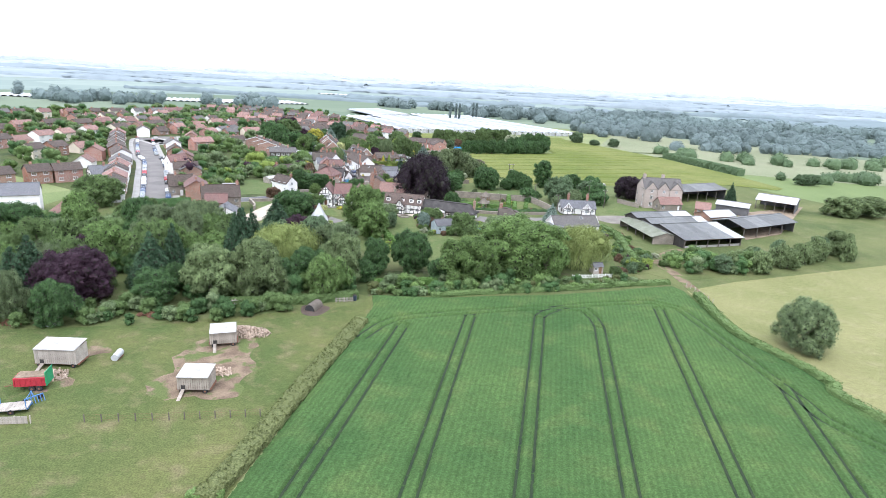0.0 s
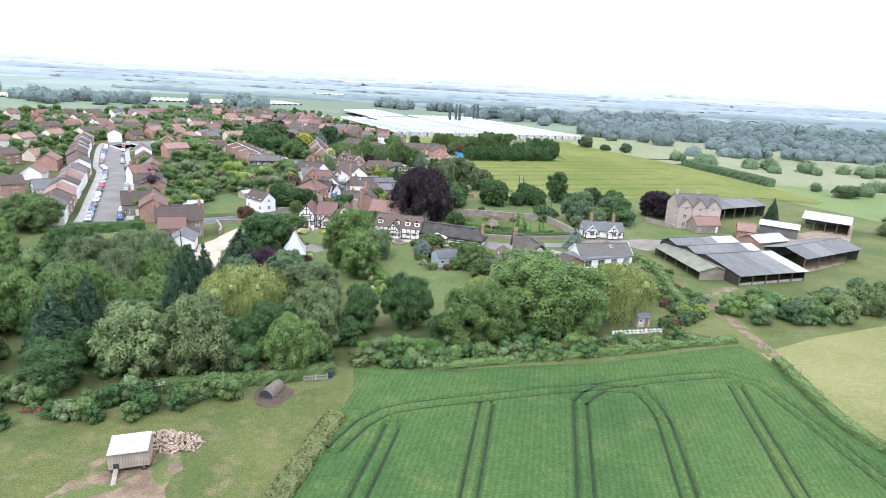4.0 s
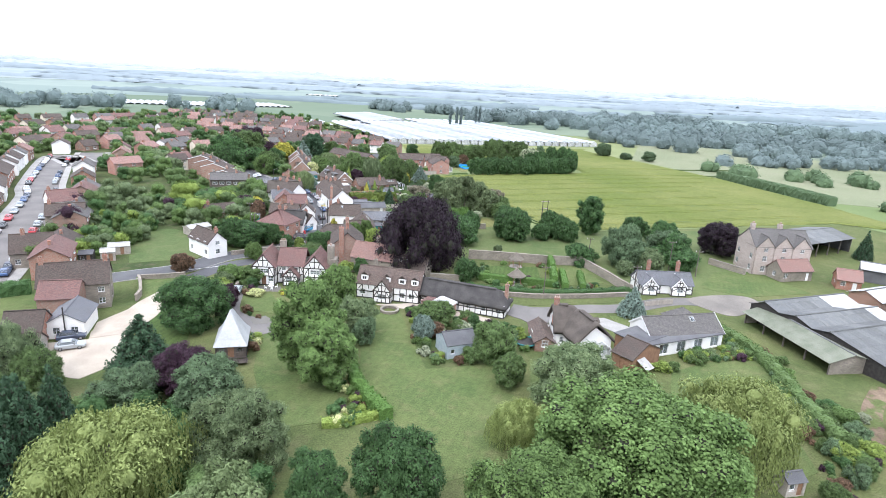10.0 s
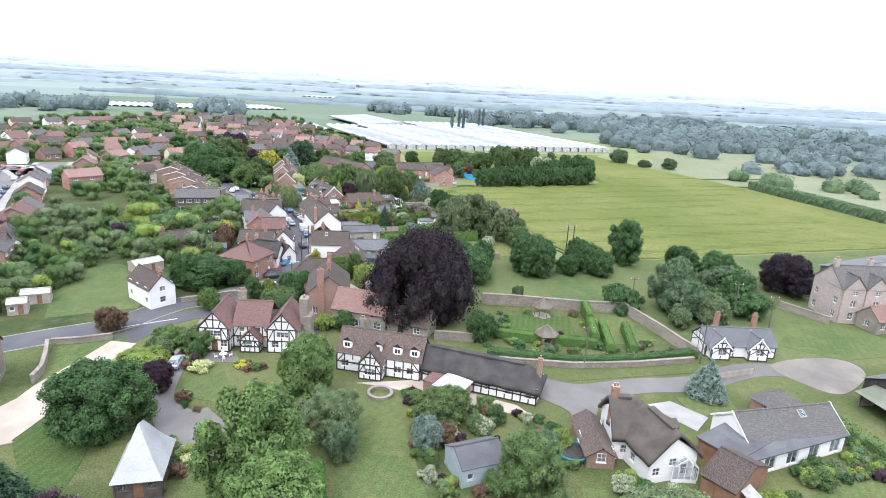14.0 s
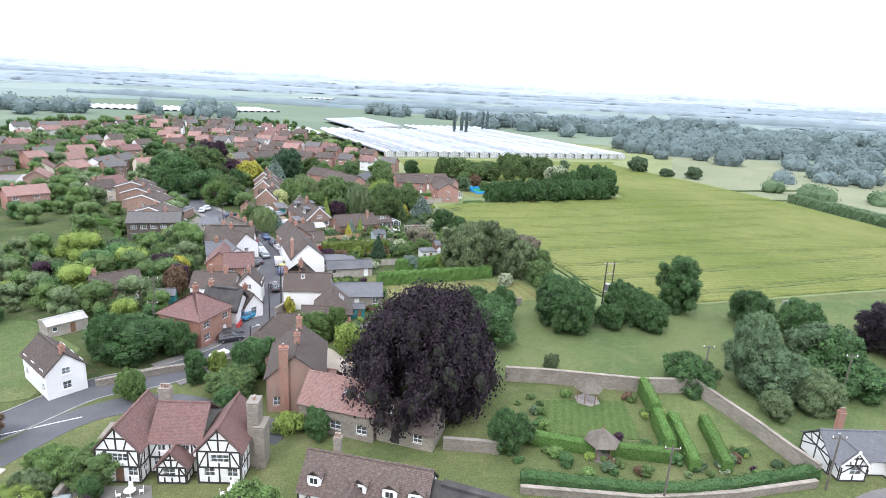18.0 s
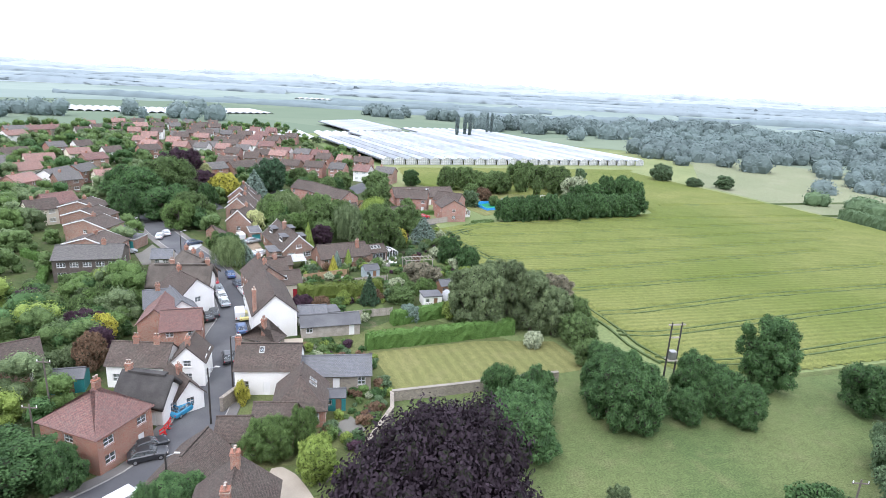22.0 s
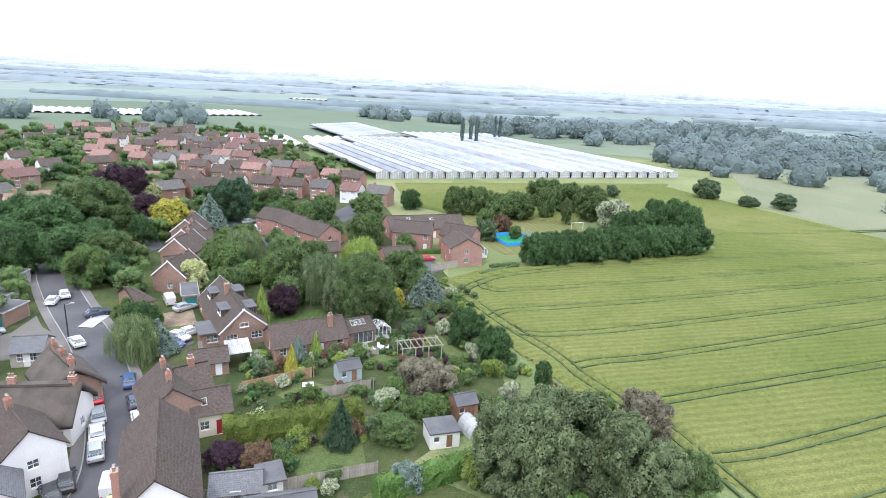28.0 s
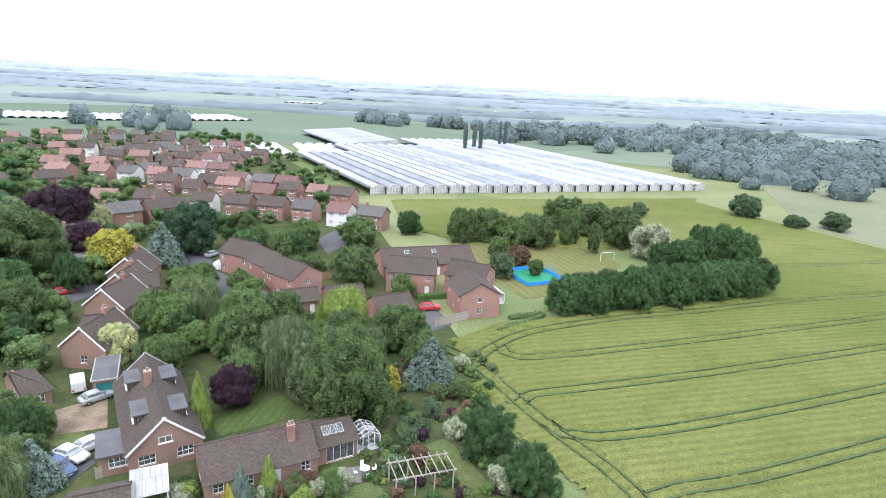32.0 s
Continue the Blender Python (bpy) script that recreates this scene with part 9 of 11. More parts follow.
for j in range(4):
    b2 = bmesh.new()
    for i in range(10):
        a, b = math.pi * i / 10, math.pi * (i + 1) / 10
        rod((1.3 + 1.32 * math.cos(a), j * 1.06, 1.92 * math.sin(a)), (1.3 + 1.32 * math.cos(b), j * 1.06, 1.92 * math.sin(b)), 0.03, None, 5, b2)
    part("hoop", b2, METAL, e)
x, y, yw, ln = (-17.3, 312.6, 8, 5.6)
e = thing("pergola", x, y, yw + 12, "weathered grey garden pergola hung with climbers", "pergola")
for i in range(4):
    for j in range(2):
        part("post", cuboid(-0.07, -0.07, 0, 0.07, 0.07, 2.4), GREY_WOOD, e, "", Matrix.Translation((i * 2.2, j * 3.0, 0)))
for j in range(2):
    part("beam", cuboid(-0.4, -0.05, 2.4, 7.0, 0.05, 2.55), GREY_WOOD, e, "", Matrix.Translation((0, j * 3.0, 0)))
for i in range(8):
    part("rafter", cuboid(-0.04, -0.5, 2.553, 0.04, 3.5, 2.66), GREY_WOOD, e, "", Matrix.Translation((i * 0.95, 0, 0)))
e = thing("garden_bench", *(-30.9, 302.7), 15, "white garden bench on a narrow lawn", "bench")
part("seat", cuboid(0, 0, 0.42, 1.6, 0.45, 0.48), WHITE, e)
part("backrest", cuboid(0, 0.42, 0.48, 1.6, 0.47, 0.95), WHITE, e)
for xx in (0.05, 1.5):
    for yy in (0.02, 0.4):
        part("leg", cuboid(xx, yy, 0, xx + 0.06, yy + 0.06, 0.42), WHITE, e)
x, y, yw, ln = (-42.7, 241.6, 87, 3.2)
for i in range(3):
    c = pose(x, y, 0, 0, 0, yw) @ Vector((ln * (i + 0.1) / 3, 0, 0))
    e = thing("road_barrier", c.x, c.y, yw + 12 * (i - 1), "red plastic roadworks barrier on the pavement", "barrier", "roadworks barriers")
    for z in (0.45, 0.95):
        part("rail", cuboid(0, -0.03, z + 0.15, ln / 3.2, 0.03, z + 0.32), BARRIER, e)
    for xx in (0.02, ln / 3.2 - 0.08):
        part("foot", cuboid(xx, -0.25, 0.15, xx + 0.06, 0.25, 0.22), BARRIER, e)
        part("upright", cuboid(xx, -0.03, 0.22, xx + 0.06, 0.03, 1.28), BARRIER, e)
x, y, yw, ln = (6.7, 385.5, 27, 10.4)
e = thing("play_pitch", x, y, yw, "small blue-fenced games pitch on the school field", "games pitch")
part("surface", cuboid(0, 0, 0.07, ln, 11, 0.1), GREEN_PAINT, e)
for yy in (0, 11):
    part("side_board", cuboid(0, yy - 0.05, 0.1, ln, yy + 0.05, 1.0), BRIGHT_BLUE, e)
for xx in (0, ln):
    part("end_board", cuboid(xx - 0.05, 0.06, 0.1, xx + 0.05, 10.94, 1.0), BRIGHT_BLUE, e)
    for yy in (4.0, 5.5, 7.0):
        part("goal_post", rod((xx, yy, 0.1), (xx, yy, 2.6), 0.08), BRIGHT_BLUE, e)
x, y, yw, ln = (29.2, 409.8, 24, 4.5)
e = thing("goal", x, y, yw, "white football goal frame on the playing field", "goal")
for xx in (0, ln):
    part("upright", rod((xx, 0, 0.05), (xx, 0, 2.2), 0.07), WHITE, e)
part("crossbar", rod((0, 0, 2.2), (ln, 0, 2.2), 0.07), WHITE, e)
x, y, yw, ln = (-60.7, 362.9, 8, 0.7)
x, y, yw, ln = (-70.4, 319.2, 91, 5.5)
part_ob = tagged(part("ground_sheet", cuboid(0, 0, 0.16, ln, 2.6, 0.22, 0.02), PLASTIC_WHITE, None, "", pose(x, y, 0, 0, 0, yw)), "white plastic sheet spread beside the road", "sheet")
x, y, yw, ln = (67.0, 263.6, 16, 3.6)
e = thing("trailer_box", x, y, yw, "pale blue box trailer parked at the field edge", "trailer")
part("body", cuboid(0, 0, 0.6, ln + 1, 2.2, 2.8, 0.05), WHITE_METAL, e)
for xx in (0.8, ln + 0.2):
    wheel(e, xx, 0.05, 0.35, 0.35)
    wheel(e, xx, 2.15, 0.35, 0.35)



# ---- garden planting ----
def blocked(x, y, pad=0.8):
    if in_house(x, y, pad):
        return True
    px_, py_ = np.array([x]), np.array([y])
    for pts, r in LINES:
        if reach([tuple(q[:2]) for q in pts], px_, py_)[0] < r + pad * 0.5:
            return True
    return any(inside(c, px_, py_)[0] for c in CLEAR)


def scatter(poly, n, kinds, size, high, seed, group="", pad=0.8):
    """Shrubs or trees strewn over a piece of garden, clear of houses, lawns and roads."""
    rng = np.random.default_rng(seed)
    x0, x1 = min(q[0] for q in poly), max(q[0] for q in poly)
    y0, y1 = min(q[1] for q in poly), max(q[1] for q in poly)
    done = tries = 0
    while done < n and tries < n * 12:
        tries += 1
        x, y = rng.uniform(x0, x1), rng.uniform(y0, y1)
        r = rng.uniform(*size)
        if not inside(poly, np.array([x]), np.array([y]))[0] or blocked(x, y, pad + r * 0.4):
            continue
        kind, mt, lb, cat = kinds[int(rng.integers(len(kinds)))]
        tree(kind, (x, y, r, r * rng.uniform(*high)), mt, lb, cat, group=group)
        done += 1


def far_trees(poly, n, mats, size, seed, label, pad=1.5, leaf=0.5, per=9, name="far_trees", tall=(1.5, 2.1)):
    """Trees among far houses that nobody could count: one mass for each tone."""
    rng = np.random.default_rng(seed)
    x0, x1 = min(q[0] for q in poly), max(q[0] for q in poly)
    y0, y1 = min(q[1] for q in poly), max(q[1] for q in poly)
    groups = [[] for _ in mats]
    done = tries = 0
    while done < n and tries < n * 12:
        tries += 1
        x, y, r = rng.uniform(x0, x1), rng.uniform(y0, y1), rng.uniform(*size)
        if not inside(poly, np.array([x]), np.array([y]))[0] or blocked(x, y, pad + r * 0.4):
            continue
        done += 1
        h = r * rng.uniform(*tall)
        g = groups[int(rng.integers(len(mats)))]
        for k in range(9):
            th, q = k * 2.4 + rng.uniform(0, 1), rng.uniform(0.35, 0.68) * r
            g.append((x + q * math.cos(th), y + q * math.sin(th), h * (0.2 + 0.62 * ((k * 5) % 9) / 8), r * rng.uniform(0.32, 0.5)))
        g.append((x, y, h * 0.72, r * 0.6))
    for mt, g in zip(mats, groups):
        if g:
            me = leaf_mesh(name, g, per, leaf, mt, core=0.8, seed=seed, heart=False)
            tagged(new(name, me), label, "trees" if name == "far_trees" else "planting", kind="stuff")


SHRUBS = [("shrub", L_MID, "rounded green shrub in a garden bed", "bush"), ("shrub", L_GREEN, "fresh green shrub in a garden bed", "bush"), ("shrub", L_DEEP, "dark green shrub in a garden bed", "bush"), ("shrub", L_LIME, "yellow-green shrub in a garden bed", "bush"), ("shrub", L_BLUE, "grey-green shrub in a garden bed", "bush"), ("shrub", L_MID, "rounded green shrub in a garden bed", "bush"), ("shrub", L_RUSSET, "russet-leaved shrub in a garden bed", "bush"), ("round", L_MID, "small green tree in a garden", "tree"), ("shrub", L_BLOSSOM, "white-flowering shrub in a garden bed", "bush")]
GREENS = [("round", L_MID, "green garden tree among the houses", "tree"), ("round", L_DEEP, "dark green garden tree among the houses", "tree"), ("airy", L_BIRCH, "grey-green garden tree among the houses", "tree"), ("round", L_GREEN, "fresh green garden tree among the houses", "tree"), ("shrub", L_MID, "thick green shrub in a garden", "bush")]
scatter([(-44.5, 310.0), (-19.3, 323.9), (-4.2, 323.4), (4.2, 306.4), (-1.7, 298.1), (-20.6, 290.0), (-36.8, 288.6)], 46, SHRUBS, (0.9, 2.0), (1.1, 1.9), 1)
scatter([(-38.1, 288.5), (-20.6, 290.0), (-16.1, 286.0), (-24.1, 280.3), (-34.3, 281.6)], 12, SHRUBS, (0.9, 1.8), (1.1, 1.8), 2)
scatter([(-28.3, 323.8), (-20.1, 345.2), (-10.9, 350.4), (-3.6, 327.3), (-0.6, 317.1), (-4.9, 313.7), (-21.3, 314.5)], 36, SHRUBS, (0.9, 1.9), (1.2, 2.0), 3)
scatter([(-41.9, 313.0), (-29.4, 316.9), (-22.4, 313.5), (-25.8, 312.2), (-41.1, 311.0)], 24, SHRUBS, (0.7, 1.4), (1.2, 2.0), 4)
scatter([(42.3, 184.7), (55.0, 185.9), (57.4, 177.4), (51.8, 169.6), (46.0, 173.8), (38.1, 173.1)], 26, SHRUBS, (0.6, 1.3), (0.9, 1.5), 5)
scatter([(41.1, 173.7), (54.4, 173.0), (53.9, 147.5), (48.7, 140.6), (41.9, 137.7), (44.9, 159.5)], 26, SHRUBS, (0.8, 1.8), (0.9, 1.6), 6)
scatter([(-17.2, 192.4), (-6.2, 191.7), (9.4, 186.2), (12.7, 176.0), (2.7, 165.6), (-5.5, 169.3), (-10.8, 182.4)], 26, SHRUBS, (0.8, 2.0), (1.0, 1.7), 7)
scatter([(14.3, 180.4), (19.7, 176.6), (23.8, 168.4), (26.8, 165.5), (16.9, 163.8)], 16, SHRUBS, (0.7, 1.6), (1.0, 1.6), 8)
scatter([(-42.4, 189.5), (-37.8, 194.0), (-35.0, 176.9), (-33.1, 164.8), (-36.5, 166.7)], 14, SHRUBS, (0.5, 1.2), (1.0, 1.6), 9)
scatter([(2.9, 223.4), (10.6, 226.1), (23.5, 225.6), (27.6, 218.8), (37.5, 209.2), (18.0, 206.2), (3.0, 206.2)], 20, SHRUBS, (0.4, 1.0), (0.8, 1.4), 10)
scatter([(-31.7, 269.7), (-21.6, 272.7), (-18.6, 262.5), (-14.9, 256.9), (-25.3, 256.0)], 18, SHRUBS, (0.6, 1.4), (1.0, 1.6), 11)
scatter([(-25.3, 256.0), (-15.4, 254.2), (-15.0, 243.1), (-19.6, 240.9), (-22.6, 243.5)], 22, SHRUBS, (0.5, 1.3), (1.0, 1.7), 12)
scatter([(-94.0, 293.0), (-73.4, 293.0), (-62.4, 276.3), (-58.3, 258.5), (-62.9, 250.0)], 28, GREENS, (1.4, 2.6), (1.4, 2.0), 13)
far_trees([(-123.8, 259.2), (-70.4, 294.7), (-52.7, 241.6), (-74.7, 242.1), (-95.9, 247.9), (-98.8, 224.8)], 70, [L_MID, L_DEEP, L_BIRCH, L_GREEN, L_LIME, L_PURPLE], (1.0, 4.2), 14, "thick green growth of gardens and hedges", 0.8, leaf=0.36, per=12)
far_trees([(-120.8, 266.3), (-96.3, 283.8), (-66.6, 287.2), (-55.8, 249.5), (-88.2, 234.8), (-88.0, 217.0)], 50, [L_MID, L_DEEP, L_BIRCH, L_GREEN], (1.4, 3.2), 15, "thick green growth of gardens and hedges", 0.8, leaf=0.36, per=12)
scatter([(-50.1, 317.6), (-61.7, 365.4), (-22.7, 363.2), (-13.9, 344.9), (-20.0, 331.6), (-38.2, 319.1)], 26, GREENS, (2.2, 4.0), (1.6, 2.2), 16)
scatter([(-96.0, 167.3), (-74.4, 175.3), (-49.6, 149.3), (-47.9, 131.4), (-62.3, 121.2)], 26, GREENS, (2.4, 4.0), (1.6, 2.2), 17)
far_trees([(-52.2, 109.1), (-21.7, 115.6), (-16.0, 120.2), (-30.2, 123.2), (-50.8, 115.3)], 34, [L_MID, L_DEEP, L_BIRCH, L_GREEN], (1.2, 2.4), 18, "thick green growth of gardens and hedges", 0.8, leaf=0.36, per=12)
far_trees([(-15.5, 121.7), (0.3, 126.5), (35.8, 132.1), (28.9, 129.6), (8.2, 121.3), (-1.2, 119.6)], 30, [L_MID, L_DEEP, L_BIRCH, L_GREEN], (1.0, 2.0), 19, "thick green growth of gardens and hedges", 0.8, leaf=0.36, per=12)
far_trees([(-14.0, 116.8), (1.5, 120.0), (11.3, 122.8), (23.6, 125.2), (36.7, 129.4), (46.0, 133.2), (47.0, 137.0), (34.0, 133.4), (22.0, 129.4), (1.5, 125.0), (-15.0, 121.5)], 90, [L_MID, L_DEEP, L_BIRCH, L_BANK, L_GREEN], (0.7, 1.6), 34, "weedy scrub and nettles along the wheat's edge", 0.1, leaf=0.26, per=16, tall=(0.9, 1.5))
far_trees([(-112.0, 206.0), (-95.0, 246.0), (-84.0, 246.0), (-80.5, 226.0), (-84.0, 205.0)], 70, [L_MID, L_DEEP, L_BIRCH, L_LIME, L_GREEN], (0.8, 2.6), 35, "hedges and fruit bushes of the allotment gardens", 0.6, leaf=0.3, per=14)
scatter([(18.0, 190.0), (64.2, 159.4), (53.7, 140.3), (47.1, 152.7)], 20, SHRUBS, (1.0, 2.2), (1.0, 1.5), 20)
far_trees([(59.2, 154.0), (77.7, 159.1), (84.7, 154.8), (79.2, 147.0), (62.8, 145.0)], 40, [L_MID, L_DEEP, L_BIRCH, L_GREEN], (1.2, 2.6), 21, "thick green growth of gardens and hedges", 0.8, leaf=0.36, per=12)
scatter([(-72.1, 329.2), (-67.8, 329.7), (-59.2, 319.9), (-55.9, 311.9), (-58.1, 310.0)], 16, GREENS, (1.4, 2.6), (1.5, 2.2), 22)
far_trees([(-63.7, 146.1), (-52.4, 154.1), (-31.9, 149.5), (-20.3, 135.7), (-20.1, 127.4), (-48.5, 125.3)], 60, [L_DEEP, L_MID, L_DEEP], (1.2, 2.4), 31, "dense dark undergrowth beneath the tree belt", 0.3, leaf=0.36, per=12)
far_trees([(1.2, 137.6), (27.9, 142.4), (30.6, 134.6), (25.1, 130.9), (0.9, 129.1)], 34, [L_DEEP, L_MID, L_DEEP], (1.0, 2.0), 32, "dense dark undergrowth beneath the tree belt", 0.3, leaf=0.36, per=12)
far_trees([(-77.9, 96.5), (-65.3, 102.4), (-24.3, 108.6), (-23.4, 104.4), (-52.7, 96.2), (-74.3, 91.5)], 50, [L_DEEP, L_MID, L_BIRCH], (1.0, 2.0), 33, "dense dark undergrowth along the paddock", 0.3, leaf=0.36, per=12)
BED = [L_MID, L_DEEP, L_GREEN, L_BIRCH, L_LIME, L_RUSSET, L_DEEP, L_PURPLE, L_MID, L_BLUE]
for k, (n, poly) in enumerate((
    (190, [(-42.8, 310.2), (-19.5, 326.3), (-4.2, 323.4), (6.8, 306.6), (-1.8, 296.7), (-20.9, 291.8), (-35.9, 289.8)]),
    (130, [(-28.3, 323.8), (-20.1, 345.2), (-7.8, 355.4), (-2.7, 336.2), (1.0, 315.3), (-4.9, 313.7), (-21.3, 314.5)]),
    (46, [(-36.7, 287.5), (-21.0, 293.0), (-20.6, 290.0), (-30.3, 282.8), (-33.9, 279.6)]),
    (70, [(42.3, 184.7), (55.0, 185.9), (57.4, 177.4), (51.8, 169.6), (46.0, 173.8), (38.1, 173.1)]),
    (70, [(-17.2, 192.4), (-6.2, 191.7), (9.4, 186.2), (12.7, 176.0), (2.7, 165.6), (-5.5, 169.3), (-10.8, 182.4)]),
    (60, [(41.1, 173.7), (54.4, 173.0), (53.9, 147.5), (48.7, 140.6), (41.9, 137.7), (44.9, 159.5)]),
    (60, [(2.9, 223.4), (10.6, 226.1), (23.5, 225.6), (27.6, 218.8), (37.5, 209.2), (18.0, 206.2), (3.0, 206.2)]),
    (60, [(-31.7, 269.7), (-21.6, 272.7), (-14.9, 256.9), (-14.3, 243.1), (-19.6, 240.9), (-25.3, 256.0)]),
    (50, [(-41.9, 313.0), (-29.4, 316.9), (-22.4, 313.5), (-25.8, 312.2), (-41.1, 311.0)]))):
    far_trees(poly, n, BED, (0.4, 1.1), 300 + k, "mixed low shrubs and flowers in the garden beds", 0.3, 0.19, 26, "garden_planting", (0.8, 1.5))
for s, kd, mt, lb in (((-23.2, 290.1, 2.1, 6.5), "fir", L_FIR, "dark conifer behind the golden hedge"), ((-35.2, 284.5, 2.2, 3.4), "round", L_PURPLE, "dark purple shrubby maple by the fence"), ((-31.7, 284.6, 2.2, 3.2), "round", L_RUSSET, "bronze-red maple by the fence"), ((-13.3, 304.1, 4.5, 5.0), "round", L_MAUVE, "tamarisk with faded mauve flowers"), ((-12.3, 296.4, 2.2, 4.0), "round", L_GREEN, "fresh green rounded garden tree"), ((-16.6, 291.2, 2.8, 3.6), "round", L_MID, "green apple tree on the lawn"), ((4.1, 306.1, 1.4, 5.0), "tall", L_DEEP, "dark narrow conifer at the field edge"), ((-6.5, 284.6, 2.2, 4.0), "round", L_LIME, "yellow-green bush beside the hedge")):
    tree(kd, s, mt, lb)
patch("terrace", [(-43.2, 200.4), (-38.0, 201.0), (-36.3, 197.8), (-41.6, 197.4)], 0.06, PAVING, "grey paved terrace before the timbered house", "terrace", 0)
patch("soil_bed", [(-36.9, 196.5), (-35.8, 197.9), (-32.5, 197.8), (-31.5, 196.7), (-32.9, 195.4), (-35.4, 195.4)], 0.07, DARK_SOIL, "round flower bed in the hall's lawn", "bed", 0.8)
far_trees([(-36.9, 196.5), (-35.7, 197.7), (-32.4, 197.6), (-31.6, 196.5), (-32.9, 195.4), (-35.4, 195.4)], 14, [L_LIME, L_MID, L_RUSSET, L_GOLD], (0.35, 0.8), 330, "bright low shrubs in the round bed", -0.6, 0.15, 26, "garden_planting", (0.9, 1.3))
garden_set((-39.4, 199.2), "round white garden table and chairs on the paved terrace")
for s, kd, mt, lb in (((-43.2, 198.5, 1.3, 2.6), "round", L_DEEP, "clipped dark round tree by the terrace"), ((-41.3, 194.9, 1.9, 1.6), "shrub", L_PALE, "pale variegated shrub beside the lawn"), ((-49.9, 194.6, 4.1, 3.2), "round", L_LIME, "broad yellow-green shrub by the drive"), ((-48.1, 200.4, 3.1, 4.5), "round", L_GREEN, "fresh green tree on the drive's verge"), ((-48.7, 197.4, 2.0, 4.0), "round", L_BIRCH, "grey-green willow on the drive's verge"), ((-34.5, 214.5, 2.0, 4.5), "tall", L_DEEP, "dark columnar holly behind the hall"), ((-34.7, 227.7, 3.7, 5.5), "round", L_DEEP, "dark green tree behind the hall"), ((-35.8, 221.0, 3.9, 4.0), "round", L_MID, "green shrubby tree behind the hall")):
    tree(kd, s, mt, lb)
for k, (n, poly) in enumerate(((34, [(-20.8, 158.8), (-17.5, 162.7), (-14.0, 160.2), (-13.0, 152.7), (-15.8, 149.2), (-19.4, 153.3)]), (16, [(-39.2, 178.7), (-38.4, 179.6), (-34.4, 174.2), (-32.9, 169.9), (-33.9, 166.9), (-35.7, 170.2)]), (12, [(-44.7, 197.5), (-40.3, 195.9), (-39.5, 189.8), (-41.6, 189.6)]))):
    far_trees(poly, n, [L_RUSSET, L_PALE, L_DEEP, L_GREEN, L_PURPLE, L_LIME], (0.45, 1.2), 340 + k, "mixed flowering shrubs in a lawn border", -0.9, 0.17, 26, "garden_planting", (0.9, 1.5))
